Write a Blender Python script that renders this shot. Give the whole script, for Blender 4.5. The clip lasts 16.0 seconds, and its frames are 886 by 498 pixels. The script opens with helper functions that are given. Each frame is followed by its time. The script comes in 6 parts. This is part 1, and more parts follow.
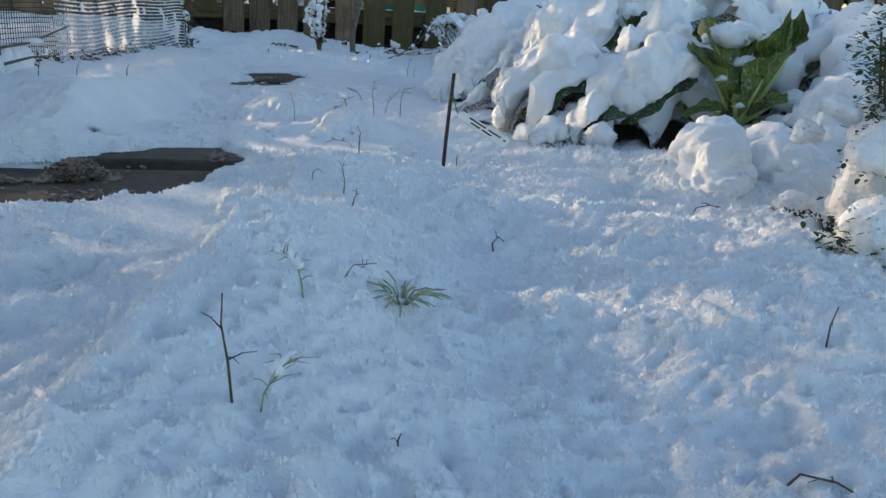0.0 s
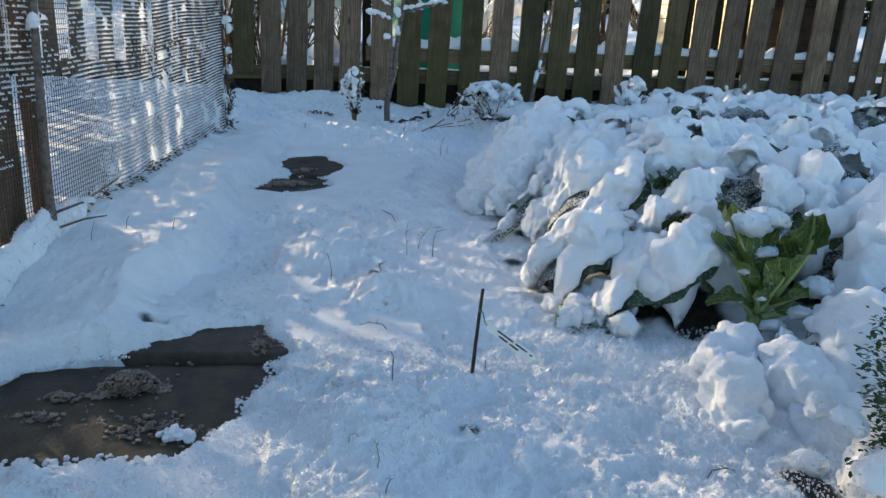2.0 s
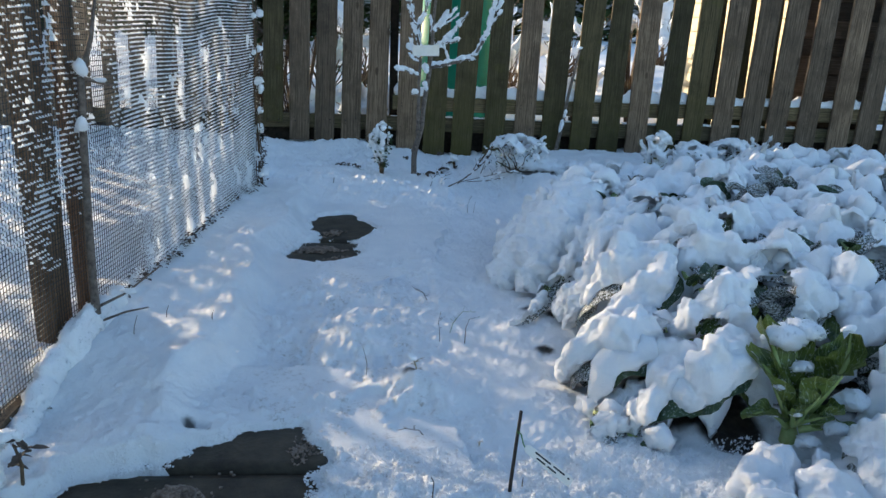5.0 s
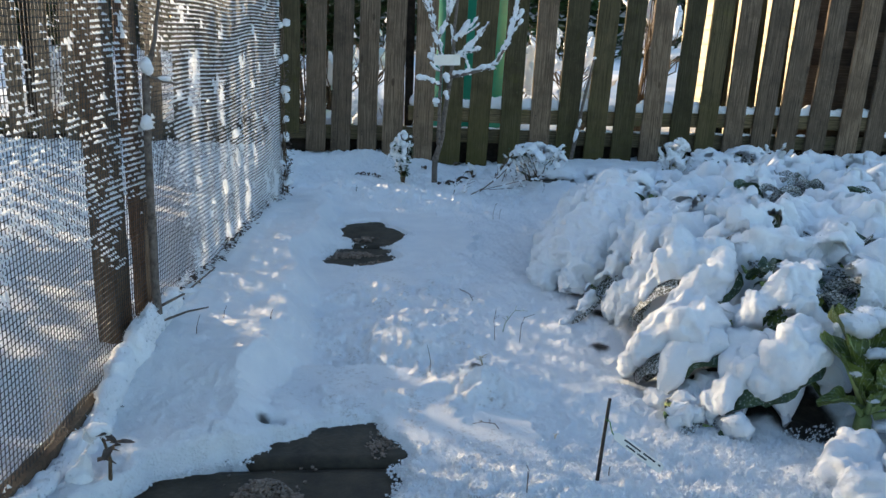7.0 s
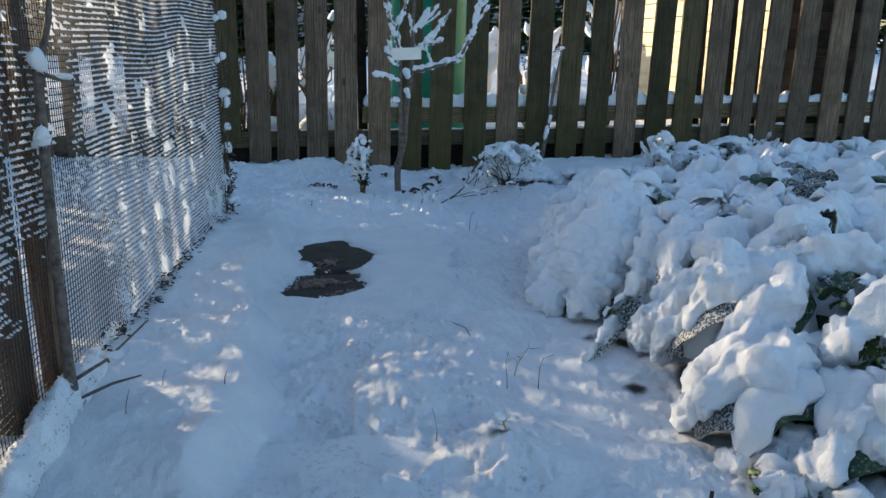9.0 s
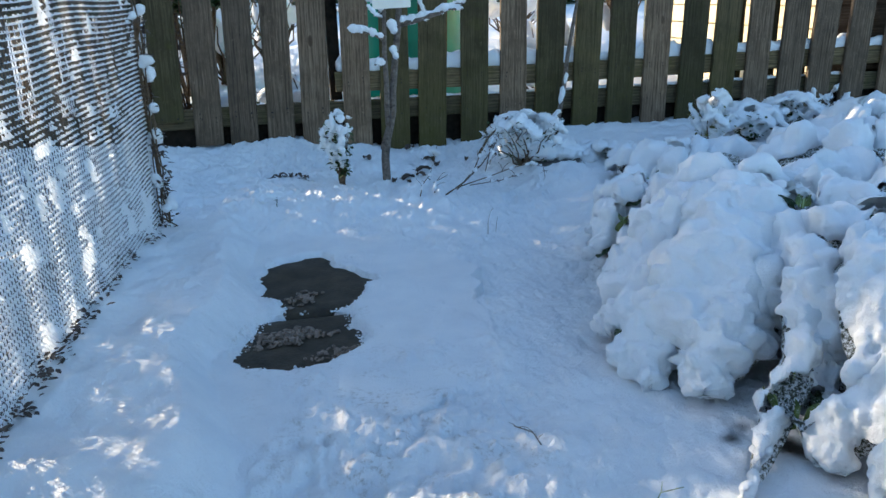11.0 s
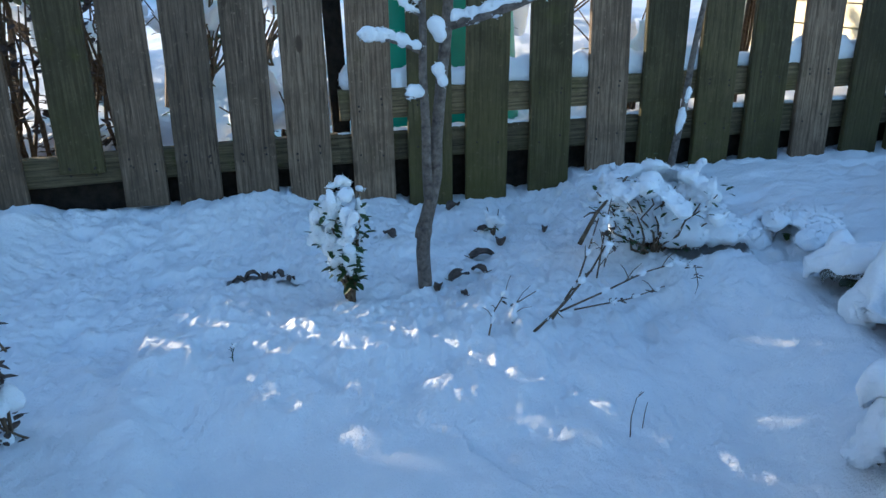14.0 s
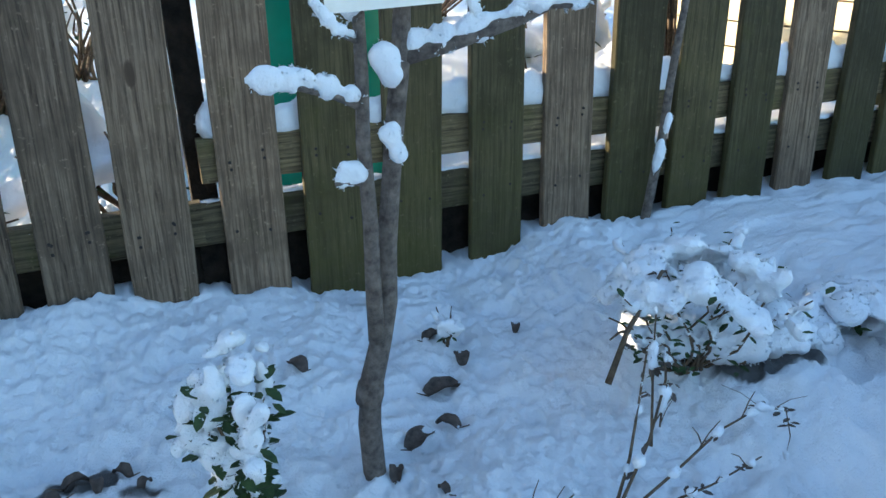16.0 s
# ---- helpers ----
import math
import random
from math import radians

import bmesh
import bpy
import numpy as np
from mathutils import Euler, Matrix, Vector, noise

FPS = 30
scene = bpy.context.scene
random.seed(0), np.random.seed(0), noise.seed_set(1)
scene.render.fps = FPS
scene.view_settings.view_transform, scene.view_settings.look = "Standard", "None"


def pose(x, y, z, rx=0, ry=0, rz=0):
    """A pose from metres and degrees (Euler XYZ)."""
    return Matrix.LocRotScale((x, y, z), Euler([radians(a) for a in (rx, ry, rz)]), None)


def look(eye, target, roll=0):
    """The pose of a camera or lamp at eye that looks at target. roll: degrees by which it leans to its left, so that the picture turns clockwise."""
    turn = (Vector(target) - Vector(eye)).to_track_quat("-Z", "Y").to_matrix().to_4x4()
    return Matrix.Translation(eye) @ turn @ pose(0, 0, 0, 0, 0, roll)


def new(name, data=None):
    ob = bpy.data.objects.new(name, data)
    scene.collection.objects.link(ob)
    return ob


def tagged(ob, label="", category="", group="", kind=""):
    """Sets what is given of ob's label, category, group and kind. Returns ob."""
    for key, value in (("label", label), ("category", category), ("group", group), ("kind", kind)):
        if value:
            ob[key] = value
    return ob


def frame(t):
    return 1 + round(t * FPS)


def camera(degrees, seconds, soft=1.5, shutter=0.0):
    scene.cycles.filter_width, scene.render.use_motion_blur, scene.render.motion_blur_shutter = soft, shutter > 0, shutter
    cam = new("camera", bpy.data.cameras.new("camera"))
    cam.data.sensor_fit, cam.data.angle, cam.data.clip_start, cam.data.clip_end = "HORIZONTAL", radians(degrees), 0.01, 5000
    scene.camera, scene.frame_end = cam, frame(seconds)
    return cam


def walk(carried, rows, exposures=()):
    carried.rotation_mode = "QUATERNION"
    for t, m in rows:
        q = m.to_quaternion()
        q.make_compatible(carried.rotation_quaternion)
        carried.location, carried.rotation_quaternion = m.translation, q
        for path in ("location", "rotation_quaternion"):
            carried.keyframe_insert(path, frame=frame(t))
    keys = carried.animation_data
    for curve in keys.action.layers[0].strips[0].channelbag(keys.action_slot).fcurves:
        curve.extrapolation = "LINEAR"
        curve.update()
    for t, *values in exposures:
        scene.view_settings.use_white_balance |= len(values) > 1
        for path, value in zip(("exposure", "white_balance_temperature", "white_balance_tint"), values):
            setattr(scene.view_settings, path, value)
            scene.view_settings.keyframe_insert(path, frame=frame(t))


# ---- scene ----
cam = camera(59.8, 16.0)
PATH = [
    (0, (-0.005, 0.006, 0.267), (0.247, 1.902, -0.32), 2.7),
    (0.5, (-0.003, 0.023, 0.338), (0.226, 1.916, -0.265), 2.4),
    (1, (0.001, 0.04, 0.447), (0.206, 1.936, -0.155), 2.2),
    (1.5, (0.005, 0.054, 0.573), (0.19, 1.953, -0.028), 2.1),
    (2, (-0.01, 0.062, 0.68), (0.156, 1.958, 0.065), 2.2),
    (2.5, (-0.032, 0.06, 0.76), (0.117, 1.952, 0.127), 2.4),
    (3, (-0.046, 0.064, 0.818), (0.09, 1.952, 0.173), 2.7),
    (3.5, (-0.045, 0.083, 0.857), (0.08, 1.972, 0.211), 2.6),
    (4, (-0.042, 0.101, 0.893), (0.075, 1.992, 0.251), 2.4),
    (4.2, (-0.044, 0.102, 0.889), (0.071, 1.999, 0.268), 2.3),
    (6.3, (-0.201, 0.093, 0.882), (-0.047, 2.005, 0.318), 1.9),
    (6.5, (-0.252, 0.092, 0.866), (-0.082, 2.005, 0.308), 2.1),
    (7, (-0.251, 0.09, 0.826), (-0.097, 2.011, 0.292), 1.9),
    (7.5, (-0.27, 0.095, 0.798), (-0.106, 2.02, 0.28), 1.6),
    (8, (-0.321, 0.165, 0.77), (-0.142, 2.094, 0.273), 1.0),
    (8.5, (-0.393, 0.292, 0.796), (-0.158, 2.214, 0.294), 0.6),
    (9, (-0.327, 0.538, 0.769), (-0.033, 2.445, 0.243), 0.1),
    (9.2, (-0.318, 0.639, 0.753), (-0.001, 2.539, 0.214), -0.2),
    (11.3, (-0.32, 1.494, 0.715), (0.031, 3.359, 0.083), -2.0),
    (11.5, (-0.318, 1.575, 0.711), (0.02, 3.442, 0.08), -2.1),
    (12, (-0.269, 1.815, 0.695), (0.031, 3.685, 0.051), -2.2),
    (12.5, (-0.264, 2.042, 0.696), (0.017, 3.911, 0.04), -1.9),
    (13, (-0.3, 2.255, 0.722), (-0.013, 4.12, 0.059), -1.8),
    (13.5, (-0.292, 2.472, 0.729), (0.013, 4.33, 0.054), -2.1),
    (14, (-0.215, 2.672, 0.736), (0.109, 4.519, 0.041), -2.3),
    (14.5, (-0.228, 2.893, 0.745), (0.143, 4.728, 0.042), -2.2),
    (15, (-0.242, 3.057, 0.746), (0.185, 4.877, 0.036), -2.1),
    (15.5, (-0.201, 3.224, 0.755), (0.308, 5.016, 0.028), -2.3),
    (16, (-0.204, 3.411, 0.736), (0.473, 5.145, 0.005), -2.1),
]
WHITE = [(0, 1.17, 6150, 9), (0.5, 1.11, 6100, 9), (1.2, 1.15, 5950, 9), (2.5, 1.16, 5750, 9), (3.5, 1.02, 5600, 9), (4.2, 1.08, 5650, 9), (7, 1.18, 5900, 9), (8, 1.16, 5800, 9), (8.5, 1.03, 5700, 9), (9, 0.88, 5600, 9), (11.5, 1.39, 5350, 7), (12, 1.30, 5250, 7), (12.5, 1.20, 5100, 7), (13, 1.10, 5000, 7), (13.5, 1.34, 5050, 7), (14.5, 1.43, 5100, 7), (15, 1.46, 5200, 7), (15.5, 1.64, 5350, 7), (16, 1.78, 5450, 7)]   # seconds, stops, kelvin, tint
walk(cam, [(t, look(eye, target, roll)) for t, eye, target, roll in PATH], WHITE)

# ---- light ----
SUN_EL, SUN_AZ = 11.0, 46.0   # degrees: height, and how far left of straight ahead
world = bpy.data.worlds.new("winter_sky")
scene.world = world
world.use_nodes = True
wn = world.node_tree
wn.nodes.clear()
sky = wn.nodes.new("ShaderNodeTexSky")
sky.sky_type = "NISHITA"
sky.sun_disc = False
sky.sun_elevation = radians(SUN_EL)
sky.sun_rotation = radians(-SUN_AZ)
bg = wn.nodes.new("ShaderNodeBackground")
bg.inputs["Strength"].default_value = 0.15
wo = wn.nodes.new("ShaderNodeOutputWorld")
wn.links.new(sky.outputs["Color"], bg.inputs["Color"])
wn.links.new(bg.outputs["Background"], wo.inputs["Surface"])
sun_data = bpy.data.lights.new("sun", "SUN")
sun_data.energy = 5.0
sun_data.angle = radians(0.9)
sun_data.color = (1.0, 0.74, 0.45)
sun = new("sun", sun_data)
_s = Vector((-math.sin(radians(SUN_AZ)), math.cos(radians(SUN_AZ)), math.tan(radians(SUN_EL))))
sun.matrix_world = look(tuple(_s * 30), (0, 0, 0))


# ---- noise on arrays ----
def _hash(ix, iy, iz, seed):
    h = (ix * 374761393 + iy * 668265263 + iz * 2147483647 + seed * 1442695041) & 0xFFFFFFFF
    h = ((h ^ (h >> 13)) * 1274126177) & 0xFFFFFFFF
    h = ((h ^ (h >> 16)) * 2246822519) & 0xFFFFFFFF
    return ((h ^ (h >> 15)) & 0xFFFFFF) / float(0xFFFFFF)


def vnoise(x, y, z=0.0, scale=1.0, seed=0):
    """Smooth value noise in -1..1; scale: size of a lump in metres."""
    x, y = np.asarray(x, float) / scale, np.asarray(y, float) / scale
    z = np.zeros_like(x) + np.asarray(z, float) / scale
    ix, iy, iz = (np.floor(v).astype(np.int64) for v in (x, y, z))
    fx, fy, fz = x - ix, y - iy, z - iz
    fx, fy, fz = (f * f * f * (f * (f * 6 - 15) + 10) for f in (fx, fy, fz))
    out = 0.0
    for dx in (0, 1):
        for dy in (0, 1):
            for dz in (0, 1):
                w = (fx if dx else 1 - fx) * (fy if dy else 1 - fy) * (fz if dz else 1 - fz)
                out = out + w * _hash(ix + dx, iy + dy, iz + dz, seed)
    return out * 2 - 1


def fbm(x, y, z=0.0, scale=1.0, octaves=3, seed=0):
    total, amp, norm = 0.0, 1.0, 0.0
    for k in range(octaves):
        total = total + amp * vnoise(x, y, z, scale / 2.1 ** k, seed + 17 * k)
        norm += amp
        amp *= 0.5
    return total / norm


def smooth(a, b, v):
    t = np.clip((np.asarray(v, float) - a) / (b - a), 0, 1)
    return t * t * (3 - 2 * t)


# ---- materials ----
def material(name):
    m = bpy.data.materials.new(name)
    m.use_nodes = True
    nt = m.node_tree
    return m, nt, nt.nodes["Principled BSDF"]


def n_noise(nt, scale, detail=4.0, rough=0.6, coord=None, distortion=0.0):
    n = nt.nodes.new("ShaderNodeTexNoise")
    n.inputs["Scale"].default_value = scale
    n.inputs["Detail"].default_value = detail
    n.inputs["Roughness"].default_value = rough
    n.inputs["Distortion"].default_value = distortion
    if coord is not None:
        nt.links.new(coord, n.inputs["Vector"])
    return n


def n_ramp(nt, fac, stops):
    r = nt.nodes.new("ShaderNodeValToRGB")
    while len(r.color_ramp.elements) < len(stops):
        r.color_ramp.elements.new(0.5)
    for e, (pos, col) in zip(r.color_ramp.elements, stops):
        e.position = pos
        e.color = (*col, 1)
    nt.links.new(fac, r.inputs["Fac"])
    return r


def n_bump(nt, height, strength, distance, normal=None):
    b = nt.nodes.new("ShaderNodeBump")
    b.inputs["Strength"].default_value = strength
    b.inputs["Distance"].default_value = distance
    nt.links.new(height, b.inputs["Height"])
    if normal is not None:
        nt.links.new(normal, b.inputs["Normal"])
    return b


def n_mix(nt, fac, a, b, mode="MIX"):
    m = nt.nodes.new("ShaderNodeMix")
    m.data_type = "RGBA"
    m.blend_type = mode
    for key, v in ((0, fac), (6, a), (7, b)):
        if isinstance(v, (int, float)):
            m.inputs[key].default_value = v
        elif isinstance(v, tuple):
            m.inputs[key].default_value = (*v, 1)
        else:
            nt.links.new(v, m.inputs[key])
    return m.outputs[2]


def coords(nt, kind="Object", scale=None):
    tc = nt.nodes.new("ShaderNodeTexCoord")
    if scale is None:
        return tc.outputs[kind]
    mp = nt.nodes.new("ShaderNodeMapping")
    mp.inputs["Scale"].default_value = scale
    nt.links.new(tc.outputs[kind], mp.inputs["Vector"])
    return mp.outputs["Vector"]


def world_coords(nt):
    return nt.nodes.new("ShaderNodeNewGeometry").outputs["Position"]


def snow_material(name, grain=1.0, dirt=0.0):
    m, nt, b = material(name)
    pos = world_coords(nt)
    fine = n_noise(nt, 420, 3, 0.7, pos)
    mid = n_noise(nt, 88, 6, 0.72, pos)
    vor = nt.nodes.new("ShaderNodeTexVoronoi")
    vor.inputs["Scale"].default_value = 260
    nt.links.new(pos, vor.inputs["Vector"])
    tint = n_noise(nt, 9, 5, 0.6, pos)
    col = n_ramp(nt, tint.outputs["Fac"], [(0.3, (0.80, 0.82, 0.85)), (0.7, (0.90, 0.91, 0.92))]).outputs["Color"]
    if dirt:
        att = nt.nodes.new("ShaderNodeAttribute")
        att.attribute_name = "trodden"
        grit = n_noise(nt, 75, 6, 0.75, pos)
        blot = n_noise(nt, 14, 4, 0.6, pos)
        g = n_ramp(nt, grit.outputs["Fac"], [(0.5, (0, 0, 0)), (0.68, (1, 1, 1))]).outputs["Color"]
        bl = n_ramp(nt, blot.outputs["Fac"], [(0.46, (0, 0, 0)), (0.62, (1, 1, 1))]).outputs["Color"]
        both = n_mix(nt, 1.0, g, bl, "MULTIPLY")
        fac = n_mix(nt, 1.0, both, att.outputs["Color"], "MULTIPLY")
        half = n_mix(nt, 1.0, fac, (dirt, dirt, dirt), "MULTIPLY")
        col = n_mix(nt, half, col, (0.30, 0.25, 0.19))
        # near-black mask: bare soil, plus shade of holes and hollows put into the colour
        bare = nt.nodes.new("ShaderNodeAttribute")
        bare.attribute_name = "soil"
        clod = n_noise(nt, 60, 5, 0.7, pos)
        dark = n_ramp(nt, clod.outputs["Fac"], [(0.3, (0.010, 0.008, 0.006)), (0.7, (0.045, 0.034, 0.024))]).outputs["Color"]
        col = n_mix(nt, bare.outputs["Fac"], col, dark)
    nt.links.new(col, b.inputs["Base Color"])
    b.inputs["Roughness"].default_value = 0.62
    b.inputs["Specular IOR Level"].default_value = 0.3
    b.inputs["Subsurface Weight"].default_value = 0.32
    b.inputs["Subsurface Radius"].default_value = (0.006, 0.006, 0.006)
    b.inputs["Subsurface Scale"].default_value = 1.0
    b1 = n_bump(nt, mid.outputs["Fac"], 0.8 * grain, 0.010)
    b2 = n_bump(nt, vor.outputs["Distance"], 0.35 * grain, 0.0030, b1.outputs["Normal"])
    b3 = n_bump(nt, fine.outputs["Fac"], 0.20 * grain, 0.0020, b2.outputs["Normal"])
    nt.links.new(b3.outputs["Normal"], b.inputs["Normal"])
    return m


def wood_material(name, dark, light, green, green_amount, along="Z", rough=0.85):
    m, nt, b = material(name)
    info = nt.nodes.new("ShaderNodeObjectInfo")
    pos = coords(nt, "Object")
    add = nt.nodes.new("ShaderNodeVectorMath")
    add.operation = "ADD"
    mul = nt.nodes.new("ShaderNodeVectorMath")
    mul.operation = "SCALE"
    mul.inputs[0].default_value = (3.1, 7.7, 11.3)
    nt.links.new(info.outputs["Random"], mul.inputs["Scale"])
    nt.links.new(pos, add.inputs[0])
    nt.links.new(mul.outputs["Vector"], add.inputs[1])
    mp = nt.nodes.new("ShaderNodeMapping")
    s = {"X": (1.5, 42, 42), "Y": (42, 1.5, 42), "Z": (42, 42, 1.5)}[along]
    mp.inputs["Scale"].default_value = s
    nt.links.new(add.outputs["Vector"], mp.inputs["Vector"])
    grain = n_noise(nt, 3.2, 8, 0.72, mp.outputs["Vector"], 0.9)
    blot = n_noise(nt, 6.5, 5, 0.65, add.outputs["Vector"])
    moss = n_noise(nt, 9.0, 6, 0.7, add.outputs["Vector"])
    speck = n_noise(nt, 90.0, 3, 0.7, add.outputs["Vector"])
    mid = tuple((a + c) / 2 for a, c in zip(dark, light))
    wm = nt.nodes.new("ShaderNodeMapping")
    wm.inputs["Scale"].default_value = {"X": (0.10, 1, 1), "Y": (1, 0.10, 1), "Z": (1, 1, 0.10)}[along]
    nt.links.new(add.outputs["Vector"], wm.inputs["Vector"])
    wave = nt.nodes.new("ShaderNodeTexWave")
    wave.bands_direction = "X" if along == "Z" else "Z"
    for key, val in (("Scale", 21.0), ("Distortion", 7.0), ("Detail", 4.0), ("Detail Scale", 2.2), ("Detail Roughness", 0.6)):
        wave.inputs[key].default_value = val
    nt.links.new(wm.outputs["Vector"], wave.inputs["Vector"])
    km = nt.nodes.new("ShaderNodeMapping")
    km.inputs["Scale"].default_value = {"X": (2.2, 9, 9), "Y": (9, 2.2, 9), "Z": (9, 9, 3.4)}[along]
    nt.links.new(add.outputs["Vector"], km.inputs["Vector"])
    knot = nt.nodes.new("ShaderNodeTexVoronoi")
    knot.inputs["Scale"].default_value = 1.0
    nt.links.new(km.outputs["Vector"], knot.inputs["Vector"])
    gmix = n_mix(nt, 0.07, grain.outputs["Fac"], wave.outputs["Fac"])
    base = n_ramp(nt, gmix, [(0.34, dark), (0.48, mid), (0.62, light)]).outputs["Color"]
    kf = n_ramp(nt, knot.outputs["Distance"], [(0.0, (1, 1, 1)), (0.075, (0.85, 0.85, 0.85)), (0.10, (0, 0, 0))]).outputs["Color"]
    base = n_mix(nt, kf, base, tuple(1.3 * c for c in dark))
    bf = n_ramp(nt, blot.outputs["Fac"], [(0.42, (0, 0, 0)), (0.66, (0.75, 0.75, 0.75))]).outputs["Color"]
    base = n_mix(nt, bf, base, tuple(0.5 * c for c in mid), "MIX")
    mf = n_ramp(nt, moss.outputs["Fac"], [(0.66 - green_amount, (0, 0, 0)), (0.86 - green_amount * 0.6, (0.85, 0.85, 0.85))]).outputs["Color"]
    if along == "Z" and green_amount > 0.1:
        sz = nt.nodes.new("ShaderNodeSeparateXYZ")
        nt.links.new(pos, sz.inputs["Vector"])
        foot = n_ramp(nt, sz.outputs["Z"], [(0.02, (0.6, 0.6, 0.6)), (0.6, (0.06, 0.06, 0.06))]).outputs["Color"]
        blotch = n_ramp(nt, moss.outputs["Fac"], [(0.30, (0.15, 0.15, 0.15)), (0.6, (1, 1, 1))]).outputs["Color"]
        mf = n_mix(nt, 1.0, mf, n_mix(nt, 1.0, foot, blotch, "MULTIPLY"), "LIGHTEN")
    base = n_mix(nt, mf, base, green)
    sp = n_ramp(nt, speck.outputs["Fac"], [(0.62, (0, 0, 0)), (0.75, (0.5, 0.5, 0.5))]).outputs["Color"]
    base = n_mix(nt, sp, base, tuple(min(1, 1.8 * c) for c in light))
    shade = n_ramp(nt, info.outputs["Random"], [(0.0, (0.62, 0.62, 0.62)), (0.5, (0.95, 0.93, 0.90)), (1.0, (1.25, 1.18, 1.10))]).outputs["Color"]
    base = n_mix(nt, 1.0, base, shade, "MULTIPLY")
    nt.links.new(base, b.inputs["Base Color"])
    b.inputs["Roughness"].default_value = rough
    b.inputs["Specular IOR Level"].default_value = 0.25
    b1 = n_bump(nt, gmix, 0.6, 0.004)
    b2 = n_bump(nt, speck.outputs["Fac"], 0.3, 0.001, b1.outputs["Normal"])
    nt.links.new(b2.outputs["Normal"], b.inputs["Normal"])
    return m


def plain_material(name, a, c, scale=30, rough=0.7, bump=0.3, dist=0.002, spec=0.4, trans=0.0, metal=0.0):
    m, nt, b = material(name)
    pos = coords(nt, "Object")
    n = n_noise(nt, scale, 6, 0.65, pos)
    n2 = n_noise(nt, scale * 7, 3, 0.6, pos)
    col = n_ramp(nt, n.outputs["Fac"], [(0.32, a), (0.68, c)]).outputs["Color"]
    nt.links.new(col, b.inputs["Base Color"])
    b.inputs["Roughness"].default_value = rough
    b.inputs["Specular IOR Level"].default_value = spec
    b.inputs["Metallic"].default_value = metal
    if trans:
        b.inputs["Transmission Weight"].default_value = trans
    b1 = n_bump(nt, n2.outputs["Fac"], bump, dist)
    nt.links.new(b1.outputs["Normal"], b.inputs["Normal"])
    return m


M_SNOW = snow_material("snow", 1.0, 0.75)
M_SNOWCAP = snow_material("snow_cap", 0.75)
M_NETSNOW, _nt, _b = material("snow_crust")
_b.inputs["Base Color"].default_value = (0.88, 0.90, 0.92, 1)
_b.inputs["Roughness"].default_value = 0.6
_tr = _nt.nodes.new("ShaderNodeBsdfTranslucent")
_tc = n_noise(_nt, 260, 3, 0.6, world_coords(_nt))
_nt.links.new(n_ramp(_nt, _tc.outputs["Fac"], [(0.3, (0.80, 0.82, 0.84)), (0.7, (0.92, 0.93, 0.94))]).outputs["Color"], _tr.inputs["Color"])
_mx = _nt.nodes.new("ShaderNodeMixShader")
_mx.inputs["Fac"].default_value = 0.52
_nt.links.new(_b.outputs["BSDF"], _mx.inputs[1])
_nt.links.new(_tr.outputs["BSDF"], _mx.inputs[2])
_nt.links.new(_mx.outputs["Shader"], _nt.nodes["Material Output"].inputs["Surface"])
M_PICKET = wood_material("weathered_picket", (0.050, 0.034, 0.022), (0.240, 0.180, 0.124), (0.065, 0.058, 0.02), 0.06)
M_PICKET_GREEN = wood_material("mossy_picket", (0.030, 0.025, 0.012), (0.115, 0.094, 0.050), (0.082, 0.078, 0.018), 0.12)
M_RAIL = wood_material("mossy_rail", (0.03, 0.023, 0.013), (0.20, 0.16, 0.09), (0.07, 0.072, 0.018), 0.14, "X")
M_POST = wood_material("brown_post", (0.050, 0.034, 0.023), (0.20, 0.138, 0.090), (0.05, 0.05, 0.02), 0.05)
M_SHED = wood_material("shed_board", (0.07, 0.042, 0.026), (0.17, 0.11, 0.075), (0.06, 0.05, 0.03), 0.03, "Y")
M_SHEDX = wood_material("shed_front_board", (0.05, 0.036, 0.024), (0.13, 0.10, 0.075), (0.05, 0.05, 0.03), 0.06, "X")
M_CREAM = plain_material("cream_paint", (0.50, 0.41, 0.24), (0.62, 0.53, 0.34), 12, 0.6)
M_BARK = plain_material("young_bark", (0.070, 0.054, 0.044), (0.25, 0.205, 0.17), 75, 0.75, 1.0, 0.004)
M_TWIG = plain_material("dead_stem", (0.05, 0.032, 0.018), (0.16, 0.11, 0.065), 90, 0.8, 0.5, 0.001)
M_STRAW = plain_material("frosted_straw", (0.30, 0.24, 0.14), (0.50, 0.43, 0.30), 80, 0.8, 0.4, 0.001)
M_GRASS = plain_material("frosted_grass", (0.13, 0.15, 0.06), (0.46, 0.50, 0.36), 120, 0.7, 0.3, 0.001)
M_DEADLEAF = plain_material("dead_leaf", (0.030, 0.022, 0.017), (0.13, 0.098, 0.078), 60, 0.75, 0.6, 0.002)
M_SLAB = plain_material("wet_slab", (0.017, 0.013, 0.008), (0.066, 0.052, 0.032), 14, 0.62, 0.6, 0.003, 0.35)
M_ICE = plain_material("icy_crumbs", (0.07, 0.048, 0.034), (0.28, 0.215, 0.165), 50, 0.35, 0.6, 0.002, 0.5)
M_WIRE = plain_material("galvanised_wire", (0.025, 0.024, 0.023), (0.07, 0.068, 0.065), 100, 0.6, 0.2, 0.0005, 0.3, 0.0, 0.6)
M_BIN = plain_material("green_plastic", (0.008, 0.22, 0.13), (0.015, 0.30, 0.19), 6, 0.38, 0.1, 0.001, 0.5)
M_LABEL = plain_material("white_plastic", (0.78, 0.73, 0.64), (0.86, 0.82, 0.74), 30, 0.5, 0.1, 0.001)
